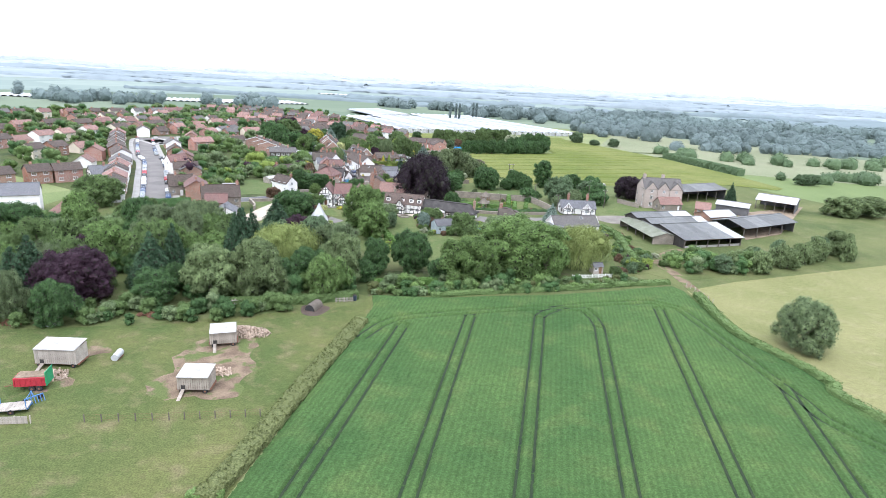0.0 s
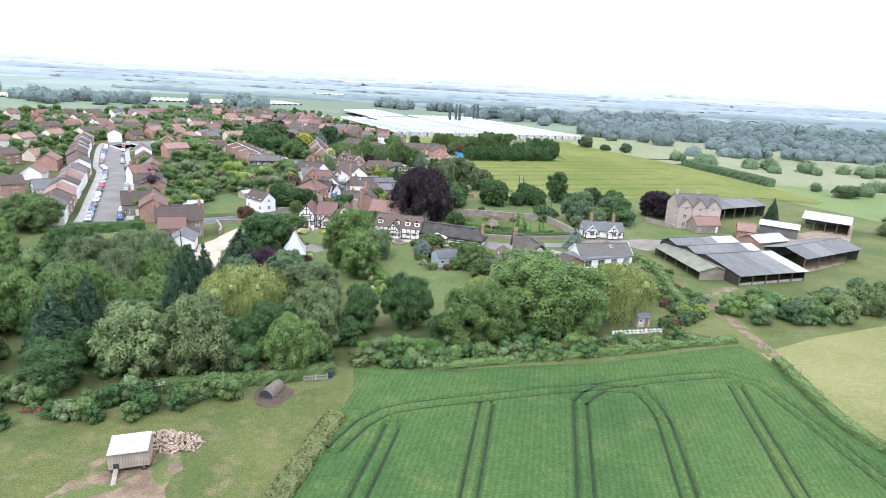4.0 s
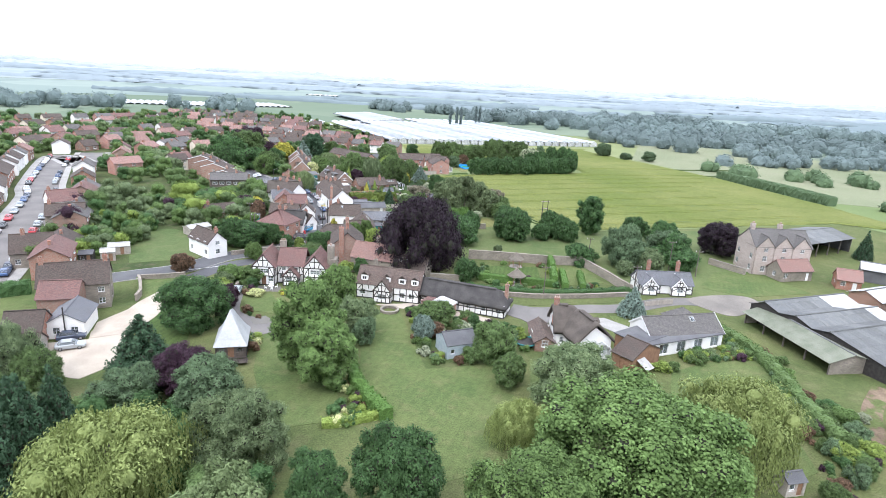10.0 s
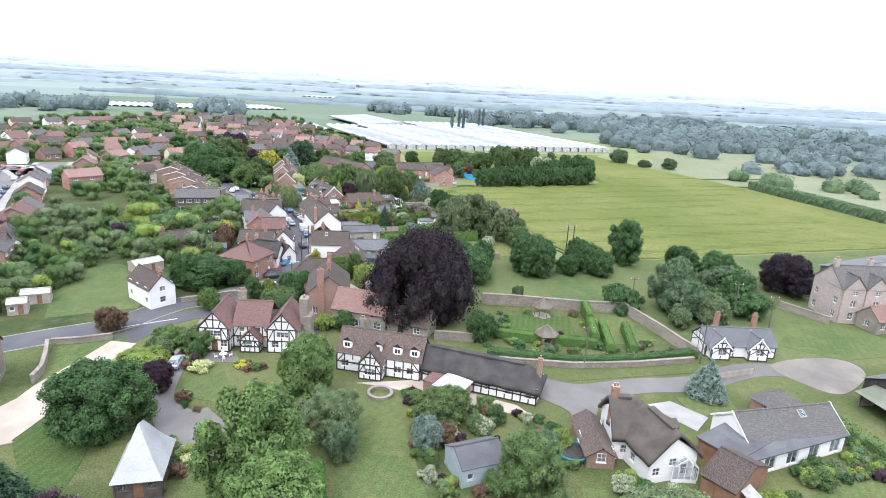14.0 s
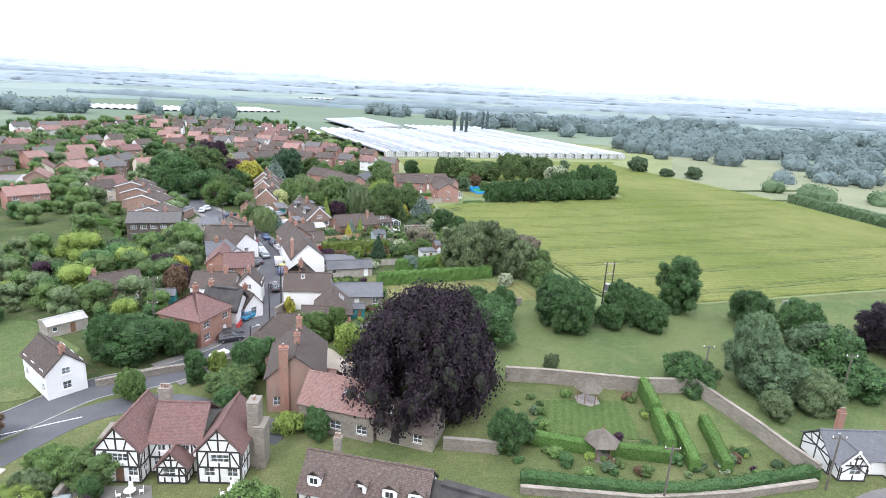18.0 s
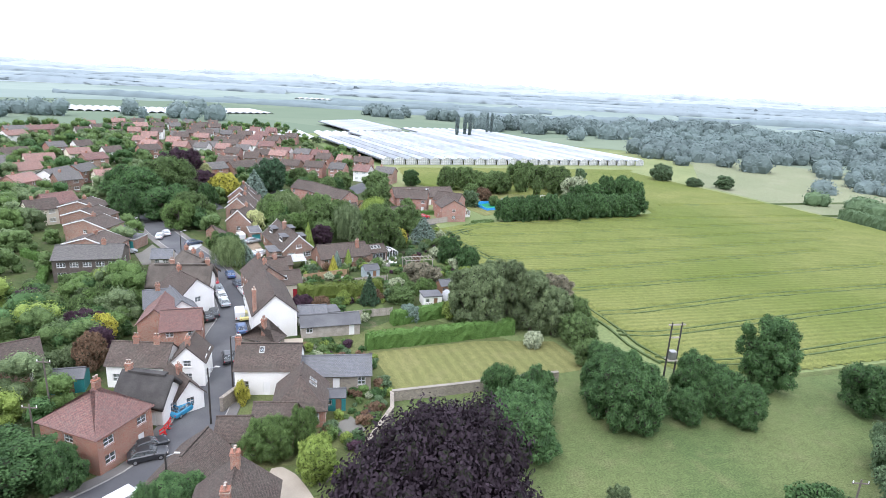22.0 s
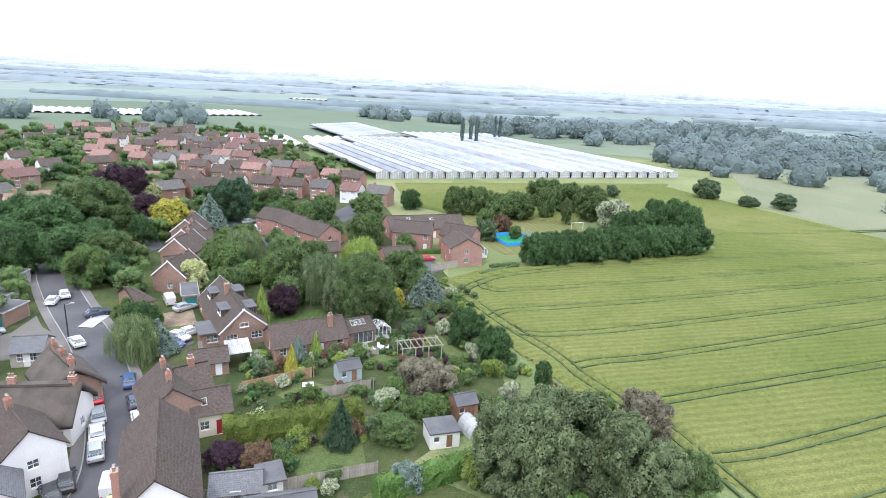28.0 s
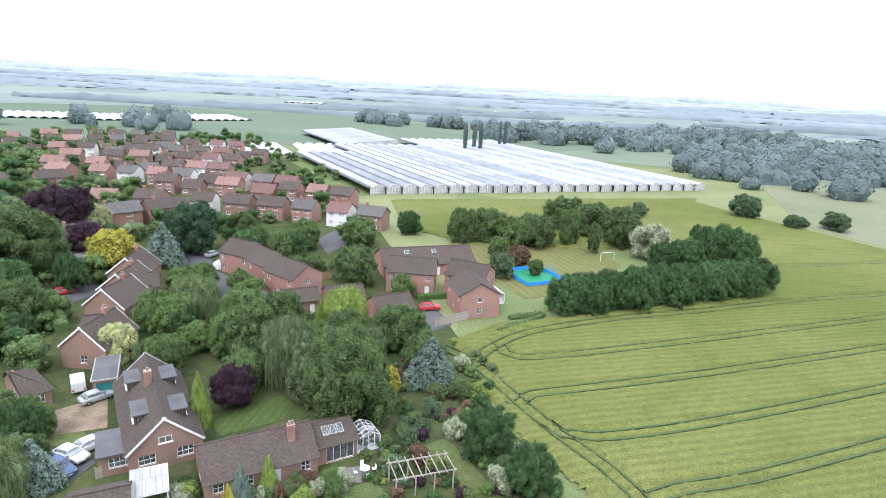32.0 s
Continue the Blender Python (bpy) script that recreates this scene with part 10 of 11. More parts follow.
# named garden trees
for s, kd, mt, lb in (((-55.5, 311.6, 2.7, 6.0), "fir", L_SILVER, "silvery blue cedar in a front garden"), ((-61.9, 340.0, 2.8, 6.5), "round", L_PALE, "cream-leaved variegated maple in a garden"), ((-40.8, 329.6, 3.4, 6.0), "round", L_PURPLE, "dark purple maple on a lawn"), ((-47.1, 324.8, 1.6, 7.0), "fir", L_FIR, "narrow dark garden cypress") , ((-46.8, 324.4, 1.3, 7.5), "cone", L_LIME, "tall narrow yellow-green cypress"), ((-33.5, 306.8, 1.0, 4.5), "cone", L_GOLD, "golden conical garden cypress"), ((-33.9, 308.6, 0.7, 4.0), "cone", L_GOLD, "golden conical garden cypress"), ((-32.4, 314.2, 0.9, 4.5), "cone", L_LIME, "lime-green conical cypress in a garden"), ((-33.5, 313.8, 1.0, 4.5), "cone", L_SILVER, "blue-grey conical cypress in a garden"), ((-57.5, 357.8, 5.1, 9.0), "weeping", L_WILLOW, "green weeping willow in a back garden"), ((-44.4, 345.7, 5.4, 11.0), "round", L_MID, "broad green tree in a garden"), ((-35.2, 337.5, 4.5, 11.0), "weeping", L_BIRCH, "drooping grey-green birch in a garden"), ((-29.7, 353.4, 4.9, 10.0), "weeping", L_LIME, "yellow-green weeping willow in a garden"), ((-25.1, 327.5, 6.2, 13.0), "airy", L_MID, "tall green willow in a garden"), ((-19.8, 350.5, 4.7, 8.0), "round", L_MID, "green garden tree beside brick houses"), ((-14.3, 338.8, 3.8, 7.5), "fir", L_SILVER, "silver-blue cedar at the field edge"), ((-6.8, 320.1, 3.0, 7.0), "round", L_DEEP, "dark bushy tree at the field edge"), ((-2.6, 314.4, 2.8, 6.5), "round", L_DEEP, "dark bushy tree at the field edge"), ((-20.8, 333.7, 2.4, 5.0), "round", L_GOLD, "golden-leaved small tree in a garden"), ((-53.4, 335.0, 3.2, 7.0), "round", L_MID, "green garden tree beside the bungalow"), ((-82.1, 338.3, 4.5, 9.0), "airy", L_GREEN, "green roadside tree at the bend"), ((-57.8, 309.0, 3.9, 8.0), "weeping", L_WILLOW, "green weeping tree beside the street"), ((-66.6, 267.3, 3.4, 5.5), "round", L_PURPLE, "purple-leaved tree in a garden"), ((-63.1, 266.3, 2.1, 5.5), "round", L_GOLD, "golden-green tree in a garden"), ((-60.2, 257.8, 2.6, 6.0), "round", L_RUSSET, "russet-tinged tree in a garden"), ((-26.9, 241.1, 2.1, 6.0), "airy", L_GREEN, "fresh green tree before the coach house"), ((-22.6, 237.8, 2.0, 4.5), "round", L_LIME, "yellow-green tree beside the coach house"), ((-35.8, 251.1, 1.3, 3.2), "shrub", L_GOLD, "golden rounded shrub by the wall"), ((-42.1, 223.2, 1.7, 5.5), "tall", L_DEEP, "dark columnar tree behind the wall"), ((-39.7, 225.2, 1.7, 4.5), "round", L_LIME, "yellow-green tree behind the wall"), ((-36.2, 226.1, 2.1, 5.5), "round", L_DEEP, "dark green tree behind the wall"), ((-33.5, 226.4, 1.9, 5.5), "round", L_DEEP, "dark green tree behind the wall"), ((-35.7, 219.8, 3.9, 4.5), "round", L_MID, "spreading green tree inside the wall"), ((-48.9, 218.2, 2.2, 4.5), "round", L_GREEN, "small green tree on the verge"), ((-57.9, 229.2, 3.8, 7.5), "round", L_DEEP, "dark green tree beside the cottage"), ((-48.2, 231.6, 2.7, 6.0), "round", L_DEEP, "dark green tree before the brick house"), ((2.1, 211.1, 2.8, 5.5), "round", L_DEEP, "dark rounded tree inside the garden wall"), ((-21.2, 211.7, 1.9, 4.0), "round", L_DEEP, "dark green shrub against the stone range"), ((-25.8, 212.2, 1.9, 3.0), "shrub", L_LIME, "yellow-green shrub against the brick house"), ((-28.5, 239.1, 3.1, 5.5), "airy", L_GREEN, "fresh green tree by the gravel path"), ((-22.2, 235.8, 2.6, 5.0), "round", L_LIME, "yellow-green tree by the gravel path"), ((-61.3, 206.8, 2.8, 4.5), "round", L_RUSSET, "dark reddish tree beside the road"), ((-4.5, 184.4, 3.8, 5.0), "round", L_MID, "green garden tree before the thatched row"), ((5.7, 171.2, 3.9, 7.0), "round", L_MID, "broad green garden tree beside the workshop"), ((-6.4, 177.6, 1.9, 5.0), "round", L_SILVER, "silvery-leaved tree in a garden"), ((7.5, 163.6, 2.9, 5.0), "round", L_MID, "green garden tree by the trampoline"), ((-55.3, 231.1, 7.2, 6.0), "round", L_DEEP, "dark green tree beside the white cottage"), ((-48.7, 190.7, 3.9, 4.0), "round", L_LIME, "golden-green shrub by the drive"), ((-44.9, 188.5, 2.6, 4.5), "round", L_PURPLE, "dark purple shrub by the drive"), ((-43.7, 202.2, 3.8, 4.0), "round", L_MID, "green tree beside the narrow drive"), ((-109.4, 182.5, 7.0, 10.0), "round", L_MID, "large green tree beside the high street"), ((-76.7, 122.8, 4.0, 9.0), "round", L_PURPLE, "dark purple tree in an old garden"), ((-64.9, 124.7, 5.6, 11.0), "round", L_GREEN, "fresh green chestnut in an old garden")):
    tree(kd, s, mt, lb)

for s, kd, mt in (((-77.1, 104.4, 5.3, 13.0), "fir", L_FIR), ((-77.3, 100.2, 4.1, 12.0), "fir", L_FIR), ((-103.5, 137.1, 6.1, 11.0), "round", L_DEEP), ((-90.2, 125.5, 5.6, 11.0), "airy", L_MID), ((-112.2, 185.3, 6.9, 9.0), "round", L_MID), ((-61.8, 120.1, 4.8, 13.0), "round", L_MID), ((-61.2, 136.3, 5.4, 12.0), "airy", L_BIRCH), ((-48.1, 131.7, 3.9, 13.0), "fir", L_FIR), ((-74.4, 124.0, 5.6, 11.0), "round", L_GREEN), ((-74.3, 94.3, 3.4, 10.0), "airy", L_BIRCH), ((-66.7, 94.7, 3.9, 8.0), "round", L_DEEP), ((-54.8, 105.9, 4.9, 7.0), "round", L_DEEP), ((-85.3, 156.0, 4.6, 8.0), "round", L_MID)):
    tree(kd, s, mt, "tall garden tree in the belt behind the paddock")

tree("round", (-69.3, 105.0, 7.4, 10.5), L_PURPLE, "large dark purple copper plum behind the paddock")
tree("fir", (-59.6, 114.9, 4.8, 12.0), L_FIR, "broad dark green conifer in the belt", variants=2)
scatter([(-116.0, 150.0), (-97.0, 163.0), (-79.0, 158.0), (-62.0, 140.0), (-62.0, 112.0), (-76.0, 104.0), (-100.0, 112.0)], 30, GREENS, (2.8, 4.8), (1.7, 2.4), 61)
far_trees([(-116.0, 150.0), (-97.0, 163.0), (-79.0, 158.0), (-62.0, 140.0), (-62.0, 112.0), (-76.0, 104.0), (-100.0, 112.0)], 70, [L_MID, L_DEEP, L_BIRCH], (1.4, 3.0), 62, "thick green growth behind the paddock", 0.4, leaf=0.36, per=12)
# the churchyard trees and the roadside wood
for s, kd, mt in (((-105.6, 359.6, 8.5, 14.0), "round", L_DEEP), ((-101.4, 374.8, 10.1, 15.0), "airy", L_MID), ((-109.7, 403.4, 8.5, 14.0), "round", L_PURPLE), ((-91.6, 348.6, 6.7, 10.0), "round", L_DEEP), ((-99.4, 342.9, 5.2, 11.0), "round", L_DEEP), ((-83.6, 349.2, 4.9, 9.0), "round", L_MID), ((-104.8, 408.2, 4.8, 9.0), "round", L_PALE), ((-85.4, 382.5, 6.1, 9.0), "round", L_GOLD), ((-73.8, 397.4, 6.6, 13.0), "round", L_FIR), ((-76.8, 388.0, 4.7, 10.0), "fir", L_SILVER), ((-97.0, 392.2, 5.7, 8.0), "round", L_PURPLE), ((-100.6, 378.5, 6.6, 13.0), "airy", L_MID), ((-91.7, 360.2, 4.6, 9.0), "round", L_DEEP), ((-86.0, 368.2, 3.3, 8.0), "round", L_DEEP), ((-48.7, 406.4, 4.4, 8.0), "round", L_MID), ((-35.8, 412.8, 6.1, 8.0), "round", L_MID), ((-31.8, 380.4, 4.9, 9.0), "round", L_MID), ((-23.1, 427.6, 4.1, 7.0), "round", L_DEEP), ((-66.6, 412.1, 4.5, 8.0), "airy", L_MID), ((1.7, 407.1, 2.9, 6.0), "round", L_MID), ((1.0, 391.3, 3.3, 6.0), "round", L_BLUE), ((6.0, 399.7, 2.8, 6.0), "round", L_RUSSET), ((9.6, 394.6, 2.0, 4.0), "round", L_MID)):
    tree(kd, s, mt, "tall tree of the churchyard and closes beyond the street")
# the copse in the barley: a long front row and a taller back row
for i in range(17):
    f = i / 16
    x, y, r, h = (12.2, 369.6, 3.4, 9.0)
    x2, y2, r2, h2 = (60.1, 388.6, 3.9, 9.5)
    tree("round", (x + (x2 - x) * f, y + (y2 - y) * f + math.sin(i * 2.1) * 0.8, 4.2 + 0.5 * math.sin(i * 1.7), 8.5 + 0.8 * math.sin(i * 2.9)), L_DEEP, "dense dark green tree of the copse in the barley", group="barley copse")
for s in ((61.4, 409.3, 4.5, 12.0), (54.2, 406.5, 4.4, 12.0), (64.7, 406.6, 4.4, 11.0), (47.3, 399.3, 4.9, 10.0), (41.8, 399.0, 4.2, 9.0)):
    tree("round", s, L_DEEP, "tall dark tree behind the copse", group="barley copse")
tree("round", (43.4, 414.5, 5.4, 10.0), L_BLOSSOM, "cream-flowering lime beside the copse")
for s in ((-7.4, 422.0, 4.4, 10.0), (0.4, 424.0, 4.9, 10.0), (7.2, 419.0, 4.7, 9.0), (14.6, 420.7, 4.8, 9.0), (25.0, 443.1, 6.3, 11.0), (32.3, 436.1, 6.1, 11.0), (38.9, 426.5, 6.6, 12.0), (22.9, 423.8, 3.2, 11.0), (28.8, 417.2, 2.3, 9.0), (11.8, 423.7, 4.9, 9.0)):
    tree("round", s, L_MID, "green tree of the belt behind the playing field", group="playing field belt")

# ---- the village beyond: streets of plain houses ----
VILLAGE = {}
VROOFS = [TILE, RED_TILE, GREY_TILE, TILE, PINK_TILE, GREY_TILE]
VWALLS = [PINK_BRICK, PALE_BRICK, RENDERED, PINK_BRICK, BRICK, CREAM]


def plain_house(x, y, yaw, w, d, eave, ridge, wall, roof, label, group):
    """A small house far off: shared shapes, windows on both long sides."""
    key = (w, d, eave, ridge, wall.name, roof.name)
    if key in VILLAGE:
        return copy_thing(VILLAGE[key], pose(x, y, 0, 0, 0, yaw))
    h = thing("house", x, y, yaw, label, "house", group)
    VILLAGE[key] = h
    bm = cuboid(0, 0, 0, w, d, eave)
    for xx in (0.0, w):
        v = [bm.verts.new((xx, 0, eave)), bm.verts.new((xx, d, eave)), bm.verts.new((xx, d / 2, ridge))]
        bm.faces.new(v)
    part("wall", bm, wall, h)
    sl, ang = math.hypot(d / 2, ridge - eave), math.degrees(math.atan2(ridge - eave, d / 2))
    bm = bmesh.new()
    y0, z0 = -0.5 * math.cos(radians(ang)), eave + 0.14 - 0.5 * math.sin(radians(ang))
    rim = [(y0, z0), (d / 2, ridge + 0.14), (d - y0, z0), (d - y0, z0 - 0.14), (d / 2, ridge), (y0, z0 - 0.14)]
    ends = [[bm.verts.new((xx, yy, zz)) for yy, zz in rim] for xx in (-0.3, w + 0.3)]
    for a in range(6):
        b = (a + 1) % 6
        bm.faces.new((ends[0][a], ends[0][b], ends[1][b], ends[1][a]))
    for e in ends:
        bm.faces.new((e[0], e[1], e[4], e[5]))
        bm.faces.new((e[1], e[2], e[3], e[4]))
    bmesh.ops.recalc_face_normals(bm, faces=bm.faces[:])
    part("roof", bm, roof, h)
    bm = cuboid(w * 0.2, d / 2 - 0.3, ridge - 0.5, w * 0.2 + 0.8, d / 2 + 0.3, ridge + 0.9)
    part("chimney", bm, BRICK, h)
    both = cached(MESHES, "far_both", lambda: window_mesh(1.5, 1.1, 2, 1, WHITE, GLASS))
    for z in ((0.9, 3.3) if eave > 4 else (0.9,)):
        for i in range(2):
            part("window", both, None, h, "", Matrix.Translation((w * (0.12 + 0.5 * i), -0.075, z)))
    return h


def street(pts, side, gap, seed, label, group, wide=(7.5, 9.5), walls=VWALLS, back=8.0, low=False, pad=4.0, sizes=(7.5, 9.0, 11.0)):
    """Houses set along one side of a line, each its own object."""
    rng = np.random.default_rng(seed)
    line = glide(pts, gap)
    for p, s in zip(line, sides_of(line)):
        w, d = float(rng.choice(sizes)), float(rng.choice([7.0, 7.5]))
        eave, ridge = (4.7, 6.8) if not low and rng.uniform() < 0.75 else (2.7, 5.2)
        q = p + s * side * back
        a = math.degrees(math.atan2(-s.x, s.y)) + (180 if side > 0 else 0) * 0 + rng.uniform(-4, 4)
        if blocked(q.x, q.y, pad):
            continue
        m = pose(q.x, q.y, 0, 0, 0, a)
        c = m @ Vector((-w / 2, -d / 2, 0))
        FOOT.append((c.x, c.y, a, w, d))
        plain_house(c.x, c.y, a, w, d, eave, ridge, walls[int(rng.integers(len(walls)))], VROOFS[int(rng.integers(5))], label, group)


HI = "old house of the village high street"
street(HIGH[1:], 1, 11.5, 31, HI, "high street houses", walls=[RENDERED, BRICK, RENDERED, PALE_BRICK], back=13)
street(HIGH[1:], -1, 12.5, 32, HI, "high street houses", walls=[RENDERED, BRICK, CREAM, PALE_BRICK], back=13)
EST = "brick house of the far estate"
BRS = [PINK_BRICK, PINK_BRICK, PALE_BRICK, RENDERED]
for i, (a, b) in enumerate((((-104.7, 440.5), (-27.3, 431.1)), ((-121.4, 444.9), (-78.6, 442.0)), ((-112.6, 469.9), (-41.6, 460.5)), ((-159.2, 482.4), (-65.4, 478.1)), ((-171.6, 498.5), (-99.3, 502.8)), ((-177.8, 520.2), (-103.6, 530.8)), ((-163.6, 546.6), (-105.4, 553.9)), ((-206.2, 536.5), (-163.6, 546.6)), ((-173.1, 571.2), (-126.5, 582.7)), ((-214.8, 566.7), (-167.1, 590.8)), ((-249.8, 583.3), (-178.6, 616.4)))):
    street([a, ((a[0] + b[0]) / 2, (a[1] + b[1]) / 2 + 3), b], 0, 8.9, 40 + i, EST, "far estate houses", walls=BRS, pad=3.4, sizes=(6.6, 8.0))
for i, (a, b) in enumerate((((-210.3, 348.3), (-201.2, 389.5)), ((-236.6, 384.6), (-185.1, 466.7)), ((-154.6, 342.4), (-145.1, 398.9)), ((-152.7, 317.3), (-159.0, 350.4)), ((-186.5, 265.0), (-173.5, 311.6)), ((-219.5, 289.0), (-204.7, 362.6)), ((-261.5, 346.2), (-221.7, 430.3)), ((-148.7, 303.4), (-120.1, 337.8)), ((-120.6, 329.4), (-100.2, 321.1)), ((-261.2, 418.6), (-235.7, 491.8)), ((-317.7, 422.6), (-243.5, 522.1)), ((-155.9, 202.5), (-142.4, 218.9)), ((-296.1, 466.7), (-221.7, 547.8)))):
    street([a, ((a[0] + b[0]) / 2, (a[1] + b[1]) / 2 + 2), b], 0, 13.0, 70 + i, "house of the village beyond the gardens", "village houses", walls=[RENDERED, PINK_BRICK, PALE_BRICK, CREAM, BRICK])
for i, (a, b) in enumerate((((-164.8, 350.9), (-95.0, 428.2)), ((-212.1, 389.6), (-112.9, 509.1)), ((-117.4, 339.2), (-83.2, 374.7)), ((-167.6, 284.3), (-154.4, 250.1)), ((-183.7, 379.8), (-157.5, 428.0)), ((-126.2, 354.2), (-100.5, 394.3)))):
    street([a, ((a[0] + b[0]) / 2, (a[1] + b[1]) / 2 + 2), b], 0, 13.0, 90 + i, "house of the village beyond the gardens", "village houses", walls=[RENDERED, PINK_BRICK, PALE_BRICK, CREAM, BRICK])
cottage((-132.0, 217.2, 45, 10.5), 3.2, 5.8, RENDERED, SLATE, "black and white market house by the high street", 4, 1, d=7, timber=1.0, chims=((0.5, 0.5),))
cottage((-129.2, 157.8, 30, 14.9), 6.6, 9.2, RENDERED, SLATE, "tall white house with a slate roof beside the gardens", 5, 2, d=9)
cottage((-103.1, 158.7, 105, 10.2), 2.8, 5.6, BRICK, PINK_TILE, "brick outhouse with a hipped pink roof", 1, 1, d=7, hip=(1, 1), chims=())
cottage((-96.3, 202.2, 28, 8.0, 7.0), 3.6, 6.8, STONE, TILE, "stone house with steep tiles by the high street", 3, 1, chims=((0.3, 0.5),))
cottage((-108.1, 232.0, 26, 9.1, 7.0), 4.4, 6.8, STONE, TILE, "stone house with brown tiles in the village", 3, 1)
cottage((-116.0, 246.7, 47, 7.7, 7.0), 4.6, 7.2, RENDERED, RED_TILE, "white gabled house with red tiles in the village", 2, 2)
cottage((-71.7, 249.4, 40, 8.5), 3.0, 5.0, PALE_BRICK, TILE, "low brick house behind the gardens", 2, 1, d=7)
far_trees([(-125.0, 402.4), (-238.9, 559.8), (-158.2, 675.7), (-47.5, 502.6), (-48.4, 418.5), (-81.3, 400.4)], 240, [L_MID, L_DEEP, L_BIRCH, L_GREEN], (1.6, 3.2), 51, "green trees among the far village houses", per=5)
far_trees([(-157.7, 275.8), (-270.6, 431.5), (-209.8, 551.1), (-94.2, 430.0), (-54.6, 308.6), (-106.2, 292.2), (-143.0, 320.9)], 330, [L_MID, L_DEEP, L_BIRCH, L_GREEN], (1.8, 3.6), 52, "green trees among the far village houses", per=5)
far_trees([(-149.5, 193.8), (-347.5, 463.1), (-219.9, 640.4), (-111.1, 320.8), (-131.2, 251.6)], 260, [L_MID, L_DEEP, L_BIRCH, L_GREEN], (2.0, 4.2), 53, "green trees among the far village houses", per=5)
scatter([(-83.0, 340.7), (-58.6, 405.7), (-1.5, 362.6), (-18.0, 346.0), (-42.0, 341.0), (-57.0, 345.0)], 26, GREENS, (2.4, 4.4), (1.5, 2.0), 54, "village trees", 1.0)


# ---- the great glasshouses ----
def glass_bay(x, y, yaw, w, ln, e=2.6, r=4.0):
    k = ("bay", round(ln / 10))
    if k in VILLAGE:
        return copy_thing(VILLAGE[k], pose(x, y, 0, 0, 0, yaw))
    ln = round(ln / 10) * 10
    h = thing("glasshouse_bay", x, y, yaw, "long white-roofed glasshouse bay with a glazed gable", "greenhouse", "glasshouse bays")
    VILLAGE[k] = h
    sl, ang = math.hypot(w / 2, r - e), math.degrees(math.atan2(r - e, w / 2))
    for m in (pose(w, 0, 0, 0, 0, 90), pose(0, ln, 0, 0, 0, -90)):
        part("roof_slope", prism([(0, 0.1), (ln, 0.1), (ln, sl), (0, sl)], 0.06), ROOF_GLASS, h, "", m @ pose(0, 0, e, ang))
    part("gutter", cuboid(-0.85, 0, e - 0.1, 0.85, ln, e + 0.4), GUTTER, h)
    bm = bmesh.new()
    for i in range(6):
        xx = w * i / 5
        box(bm, xx - 0.06, -0.05, 0, xx + 0.06, 0.05, e + (r - e) * (1 - abs(2 * i / 5 - 1)))
    for z in (0.8, 1.7, e):
        box(bm, 0, -0.04, z - 0.05, w, 0.04, z + 0.05)
    rod((0, -0.06, e), (w / 2, -0.06, r), 0.09, None, 4, bm)
    rod((w, -0.06, e), (w / 2, -0.06, r), 0.09, None, 4, bm)
    part("gable_frame", bm, WHITE, h)
    bm = bmesh.new()
    bm.faces.new([bm.verts.new(c) for c in ((0, 0.1, 0), (w, 0.1, 0), (w, 0.1, e), (w / 2, 0.1, r), (0, 0.1, e))])
    part("gable_glass", bm, PLASTIC_WHITE, h)
    return h


ga, gb = Vector((*(-41.7, 485.1), 0)), Vector((*(113.0, 540.7), 0))
back = Vector((*(54.5, 660.3), 0)) - Vector((*(114.4, 550.6), 0))
yawb = math.degrees(math.atan2(back.y, back.x)) - 90
across = Vector((math.cos(radians(yawb)), math.sin(radians(yawb)), 0))
nb = int((gb - ga).dot(across) / 6.4)
for i in range(nb):
    p = ga.lerp(gb, i / nb)
    glass_bay(p.x, p.y, yawb, 6.2, 110 if i < 5 else 150 if i < 14 else 190)
for i in range(14):
    p = Vector((*(-71.3, 567.9), 0)).lerp(Vector((*(-42.4, 610.3), 0)), i / 14)
    glass_bay(p.x - 6, p.y + 60, yawb, 6.2, 90)

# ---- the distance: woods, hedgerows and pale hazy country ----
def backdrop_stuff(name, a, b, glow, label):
    """Far country with haze painted into its colour and glow: pale and nearly flat."""
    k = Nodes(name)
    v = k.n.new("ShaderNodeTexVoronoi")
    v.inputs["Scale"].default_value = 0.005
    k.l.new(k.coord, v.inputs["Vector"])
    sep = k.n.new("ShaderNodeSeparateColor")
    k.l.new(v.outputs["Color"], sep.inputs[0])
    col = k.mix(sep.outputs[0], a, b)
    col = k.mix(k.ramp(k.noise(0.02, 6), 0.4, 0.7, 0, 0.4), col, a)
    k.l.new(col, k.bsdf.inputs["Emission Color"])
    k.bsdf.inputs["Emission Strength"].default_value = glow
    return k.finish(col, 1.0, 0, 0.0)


def far_wood(pts, wide, high, n, mat, label, seed, name="far_wood", size=7.0):
    """A distant wood as one mass of many crowns."""
    rng = np.random.default_rng(seed)
    line = glide(pts, 10)
    lobes = []
    for i in range(n):
        j = int(rng.integers(len(line)))
        q = line[j] + Vector((rng.normal() * wide * 0.4, rng.normal() * wide * 0.4, 0))
        r = size * rng.uniform(0.6, 1.3)
        h = high * rng.uniform(0.6, 1.15)
        lobes += [(q.x, q.y, h - r * 0.7, r), (q.x + rng.normal() * r * 0.5, q.y, h * 0.4, r * 0.9)]
    me = leaf_mesh(name, lobes, 2.6 if size > 6 else 3.5, size * 0.24, mat, core=0.92, seed=seed, heart=False)
    return tagged(new(name, me), label, "wood", kind="stuff")


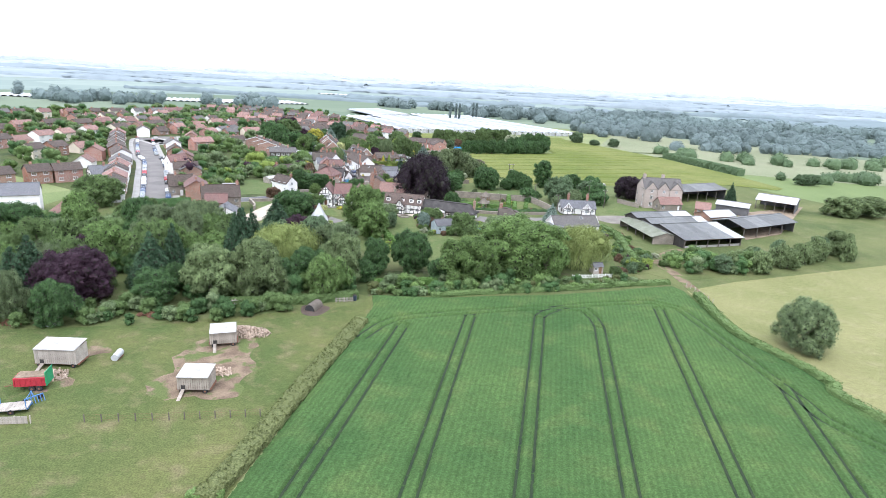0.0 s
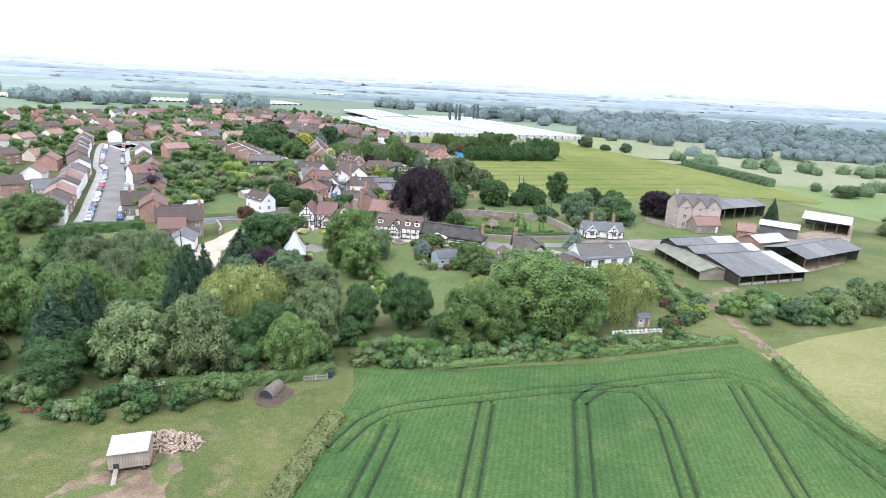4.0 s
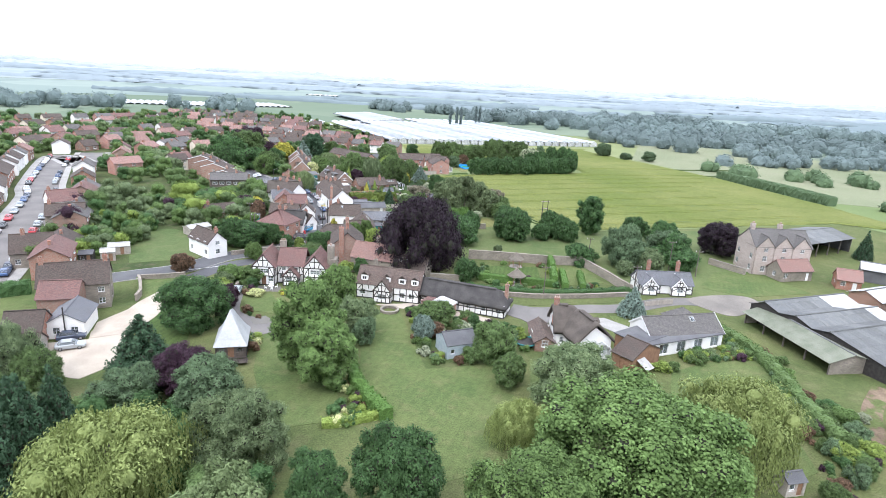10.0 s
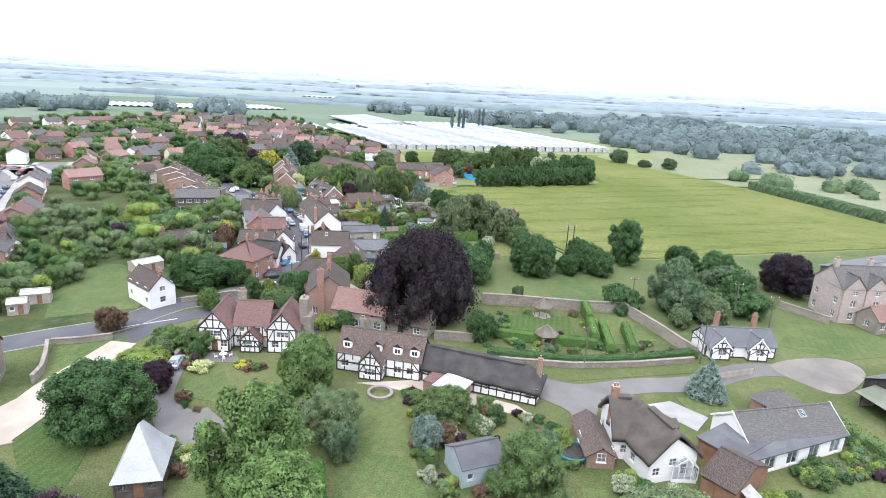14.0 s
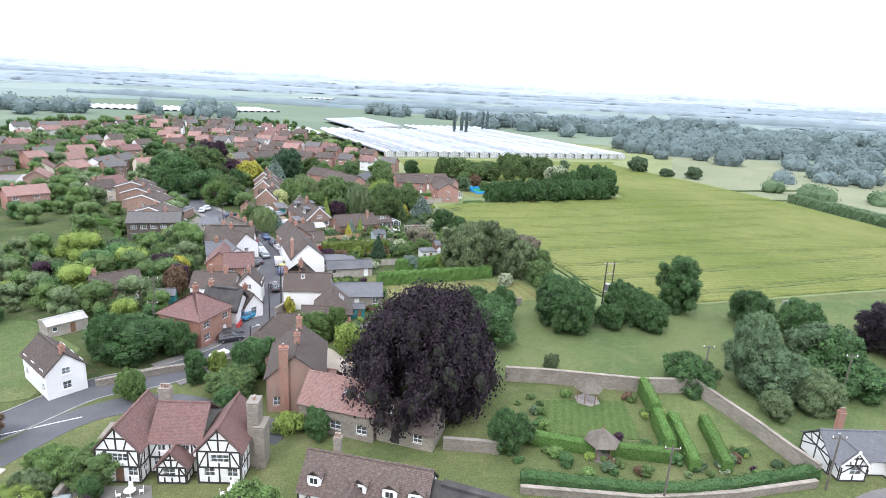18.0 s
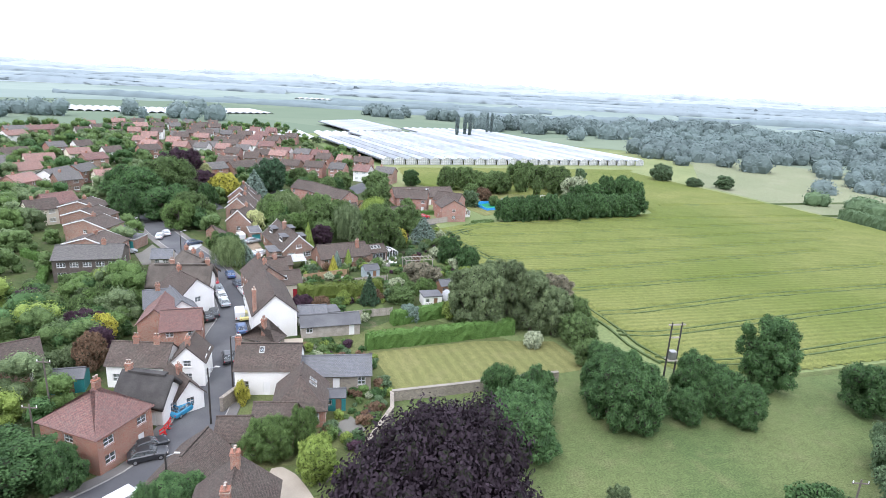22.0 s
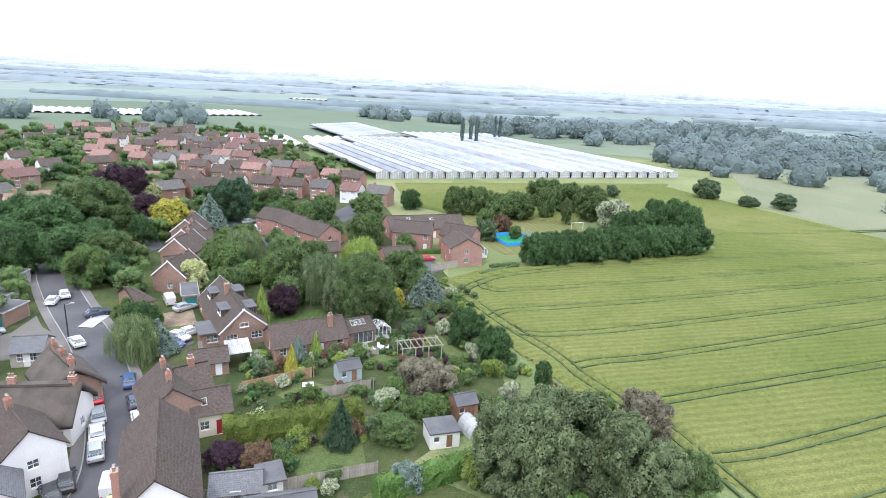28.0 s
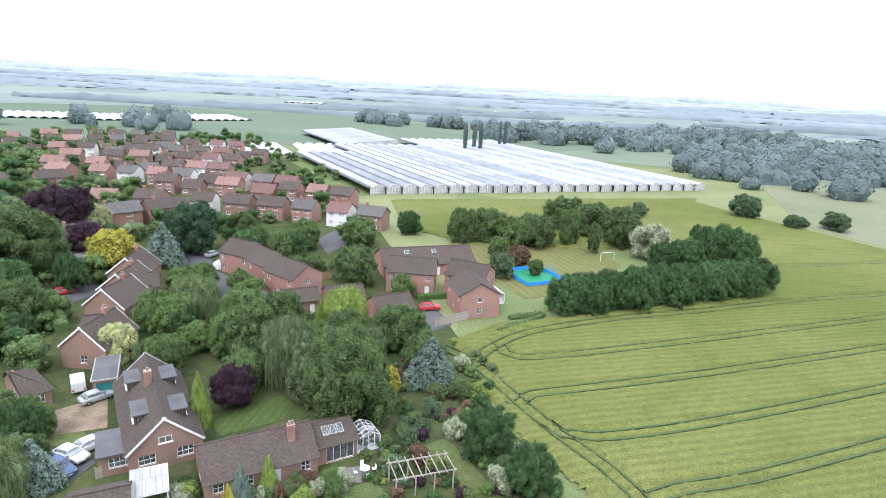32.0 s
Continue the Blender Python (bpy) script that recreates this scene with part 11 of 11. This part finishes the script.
# Pale blue-grey leaves: the haze before the far woods is in their colour.
L_MIST = leafy("leaf_hazed_wood", (0.19, 0.25, 0.255), (0.11, 0.14, 0.144))
# Meadow patch that carries the painted haze right of the glasshouses.
patch("meadow", [(118, 470), (150, 560), (120, 700), (60, 760), (560, 800), (700, 520), (560, 330), (230, 330), (172, 345)], 0.02, HAZED_MEADOW, "far meadow beyond the barley, paled by painted haze", "grass", 0)
# Each ring is painted paler and bluer than the last, as growing haze.
BACK_NEAR = backdrop_stuff("hazed_distant_fields", (0.19, 0.235, 0.215), (0.25, 0.295, 0.26), 0.03, "")
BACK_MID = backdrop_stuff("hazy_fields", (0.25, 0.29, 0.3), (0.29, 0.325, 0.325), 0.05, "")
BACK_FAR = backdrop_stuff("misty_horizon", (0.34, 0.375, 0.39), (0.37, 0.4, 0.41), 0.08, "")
# Nearest ring: greens muted in the colour to paint the valley's haze.
BACK_CLOSE = backdrop_stuff("hazed_valley_fields", (0.135, 0.175, 0.125), (0.2, 0.235, 0.17), 0.0, "")
disc(395, 760, 0.12, "backdrop", BACK_CLOSE, "green and straw valley fields muted by painted haze", "distance")
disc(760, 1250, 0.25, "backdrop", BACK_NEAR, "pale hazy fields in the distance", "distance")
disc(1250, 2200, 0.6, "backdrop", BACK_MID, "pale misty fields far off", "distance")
disc(2200, 4790, 1.0, "backdrop", BACK_FAR, "far ground painted white with horizon haze", "distance")
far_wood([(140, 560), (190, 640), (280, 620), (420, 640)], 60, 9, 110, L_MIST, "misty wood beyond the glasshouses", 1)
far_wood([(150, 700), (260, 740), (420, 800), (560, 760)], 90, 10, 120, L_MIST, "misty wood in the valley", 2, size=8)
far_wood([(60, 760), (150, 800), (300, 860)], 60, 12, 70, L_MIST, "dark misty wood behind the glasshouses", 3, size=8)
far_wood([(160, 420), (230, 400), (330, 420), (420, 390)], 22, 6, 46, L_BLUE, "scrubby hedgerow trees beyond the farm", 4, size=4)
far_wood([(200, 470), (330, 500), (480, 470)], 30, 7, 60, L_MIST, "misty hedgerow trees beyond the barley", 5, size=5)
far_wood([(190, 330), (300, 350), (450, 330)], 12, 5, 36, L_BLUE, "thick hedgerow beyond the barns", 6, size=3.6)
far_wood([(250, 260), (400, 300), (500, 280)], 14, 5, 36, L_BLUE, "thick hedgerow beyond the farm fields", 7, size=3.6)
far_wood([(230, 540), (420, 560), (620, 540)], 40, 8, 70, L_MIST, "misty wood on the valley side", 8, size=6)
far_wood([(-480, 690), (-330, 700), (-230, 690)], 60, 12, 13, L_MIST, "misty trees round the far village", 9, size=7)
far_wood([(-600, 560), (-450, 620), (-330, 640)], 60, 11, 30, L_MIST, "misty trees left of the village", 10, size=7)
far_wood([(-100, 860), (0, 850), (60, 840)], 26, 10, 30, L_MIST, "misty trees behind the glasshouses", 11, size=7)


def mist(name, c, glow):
    """Far woods as a pale blue-grey mass: haze painted into colour and glow."""
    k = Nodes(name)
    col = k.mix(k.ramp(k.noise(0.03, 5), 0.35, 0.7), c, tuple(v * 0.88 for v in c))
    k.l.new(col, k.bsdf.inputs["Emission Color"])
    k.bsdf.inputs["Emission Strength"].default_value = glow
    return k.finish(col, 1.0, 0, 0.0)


def belt(pts, deep, high, mat, label, seed, step=9.0):
    """A long far-off wood or hedgerow: one rounded mass with an uneven top of crowns."""
    rng = np.random.default_rng(seed)
    line = glide(pts, step)
    V, Q = [], []
    rows = [(-0.5, 0.0), (-0.46, 0.55), (-0.2, 0.92), (0.15, 1.0), (0.5, 0.8)]
    ph = rng.uniform(0, 6, 4)
    for i, (p, s) in enumerate(zip(line, sides_of(line))):
        swell = 0.75 + 0.2 * math.sin(i * 0.11 + ph[0]) + 0.15 * math.sin(i * 0.31 + ph[1])
        for a, b in rows:
            q = p + s * (deep * (a + rng.normal() * 0.06))
            V.append((q.x, q.y, max(0.0, high * b * swell * rng.uniform(0.72, 1.2))))
        if i:
            n = len(rows)
            for k in range(n - 1):
                o = (i - 1) * n + k
                Q.append((o, o + 1, o + n + 1, o + n))
    ob = new("backdrop", mesh_of("backdrop", V, Q, mat))
    for f in ob.data.polygons:
        f.use_smooth = True
    return tagged(ob, label, "distance", kind="structure")


# Three steps of painted haze, paler and brighter towards the horizon.
MIST_A, MIST_B, MIST_C = mist("hazed_far_woods", (0.18, 0.222, 0.23), 0.05), mist("hazed_distant_woods", (0.235, 0.275, 0.29), 0.07), mist("hazed_horizon_woods", (0.33, 0.365, 0.385), 0.09)
rng = np.random.default_rng(77)
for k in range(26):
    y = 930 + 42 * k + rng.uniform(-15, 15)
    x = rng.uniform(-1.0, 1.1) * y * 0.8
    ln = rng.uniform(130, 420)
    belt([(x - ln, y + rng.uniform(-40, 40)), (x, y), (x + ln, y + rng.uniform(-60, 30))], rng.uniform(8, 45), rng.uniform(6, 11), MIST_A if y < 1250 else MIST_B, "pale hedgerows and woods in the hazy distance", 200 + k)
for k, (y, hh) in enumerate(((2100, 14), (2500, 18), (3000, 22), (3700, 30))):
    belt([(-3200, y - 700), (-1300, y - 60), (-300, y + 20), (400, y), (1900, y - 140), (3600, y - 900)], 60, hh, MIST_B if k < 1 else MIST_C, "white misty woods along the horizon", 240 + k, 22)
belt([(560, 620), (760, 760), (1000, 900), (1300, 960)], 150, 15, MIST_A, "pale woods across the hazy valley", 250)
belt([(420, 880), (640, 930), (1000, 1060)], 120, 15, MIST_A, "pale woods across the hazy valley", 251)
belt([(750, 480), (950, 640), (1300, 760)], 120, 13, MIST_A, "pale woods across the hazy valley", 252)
# The poplars share the leaf colour with haze painted in.
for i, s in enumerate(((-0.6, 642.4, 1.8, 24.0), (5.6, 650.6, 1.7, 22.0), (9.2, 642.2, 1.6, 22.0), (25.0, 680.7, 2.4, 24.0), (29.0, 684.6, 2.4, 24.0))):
    tree("tall", (s[0], s[1], 1.7, 20), L_MIST, "slender haze-paled poplar far behind the glasshouses", group="far poplars")
for s in ((57.7, 468.9, 3.1, 6.0), (111.9, 464.0, 4.0, 5.0), (127.4, 465.1, 5.0, 6.5), (101.4, 479.3, 6.1, 9.0), (188.8, 314.9, 4.2, 6.0), (194.1, 316.7, 4.2, 6.0)):
    tree("round", s, L_BLUE, "solitary hedgerow tree in the far meadow")


def tunnel_field(name, corner, yaw, n, w, ln, label, high=1.8):
    """Rows of low plastic tunnels, all in one sheet of ridges."""
    bm = bmesh.new()
    prof = [(0, 0.2), (0.18, 0.7), (0.5, 1.0), (0.82, 0.7), (1.0, 0.2)]
    prev = None
    for i in range(n):
        for a, b in prof:
            cur = (bm.verts.new(((i + a * 0.97) * w, 0, b * high)), bm.verts.new(((i + a * 0.97) * w, ln, b * high)))
            if prev:
                bm.faces.new((prev[0], cur[0], cur[1], prev[1]))
            prev = cur
    ob = part(name, bm, PLASTIC_WHITE, None, "", pose(*corner, 0, 0, 0, yaw))
    return tagged(ob, label, "polytunnel", kind="stuff")


TF = "white plastic crop tunnels far off in the mist"
tunnel_field("tunnel_field", (-420, 676), 24, 20, 7, 62, TF)
tunnel_field("tunnel_field", (-292, 722), 38, 19, 7, 66, TF)
tunnel_field("tunnel_field", (-500, 640), 10, 10, 7, 55, TF)
tunnel_field("tunnel_field", (-152, 560), 26, 9, 7, 52, TF)
tunnel_field("tunnel_field", (-92, 592), 22, 7, 7, 48, TF)
tunnel_field("tunnel_field", (-260, 1180), 3, 40, 9, 40, TF)
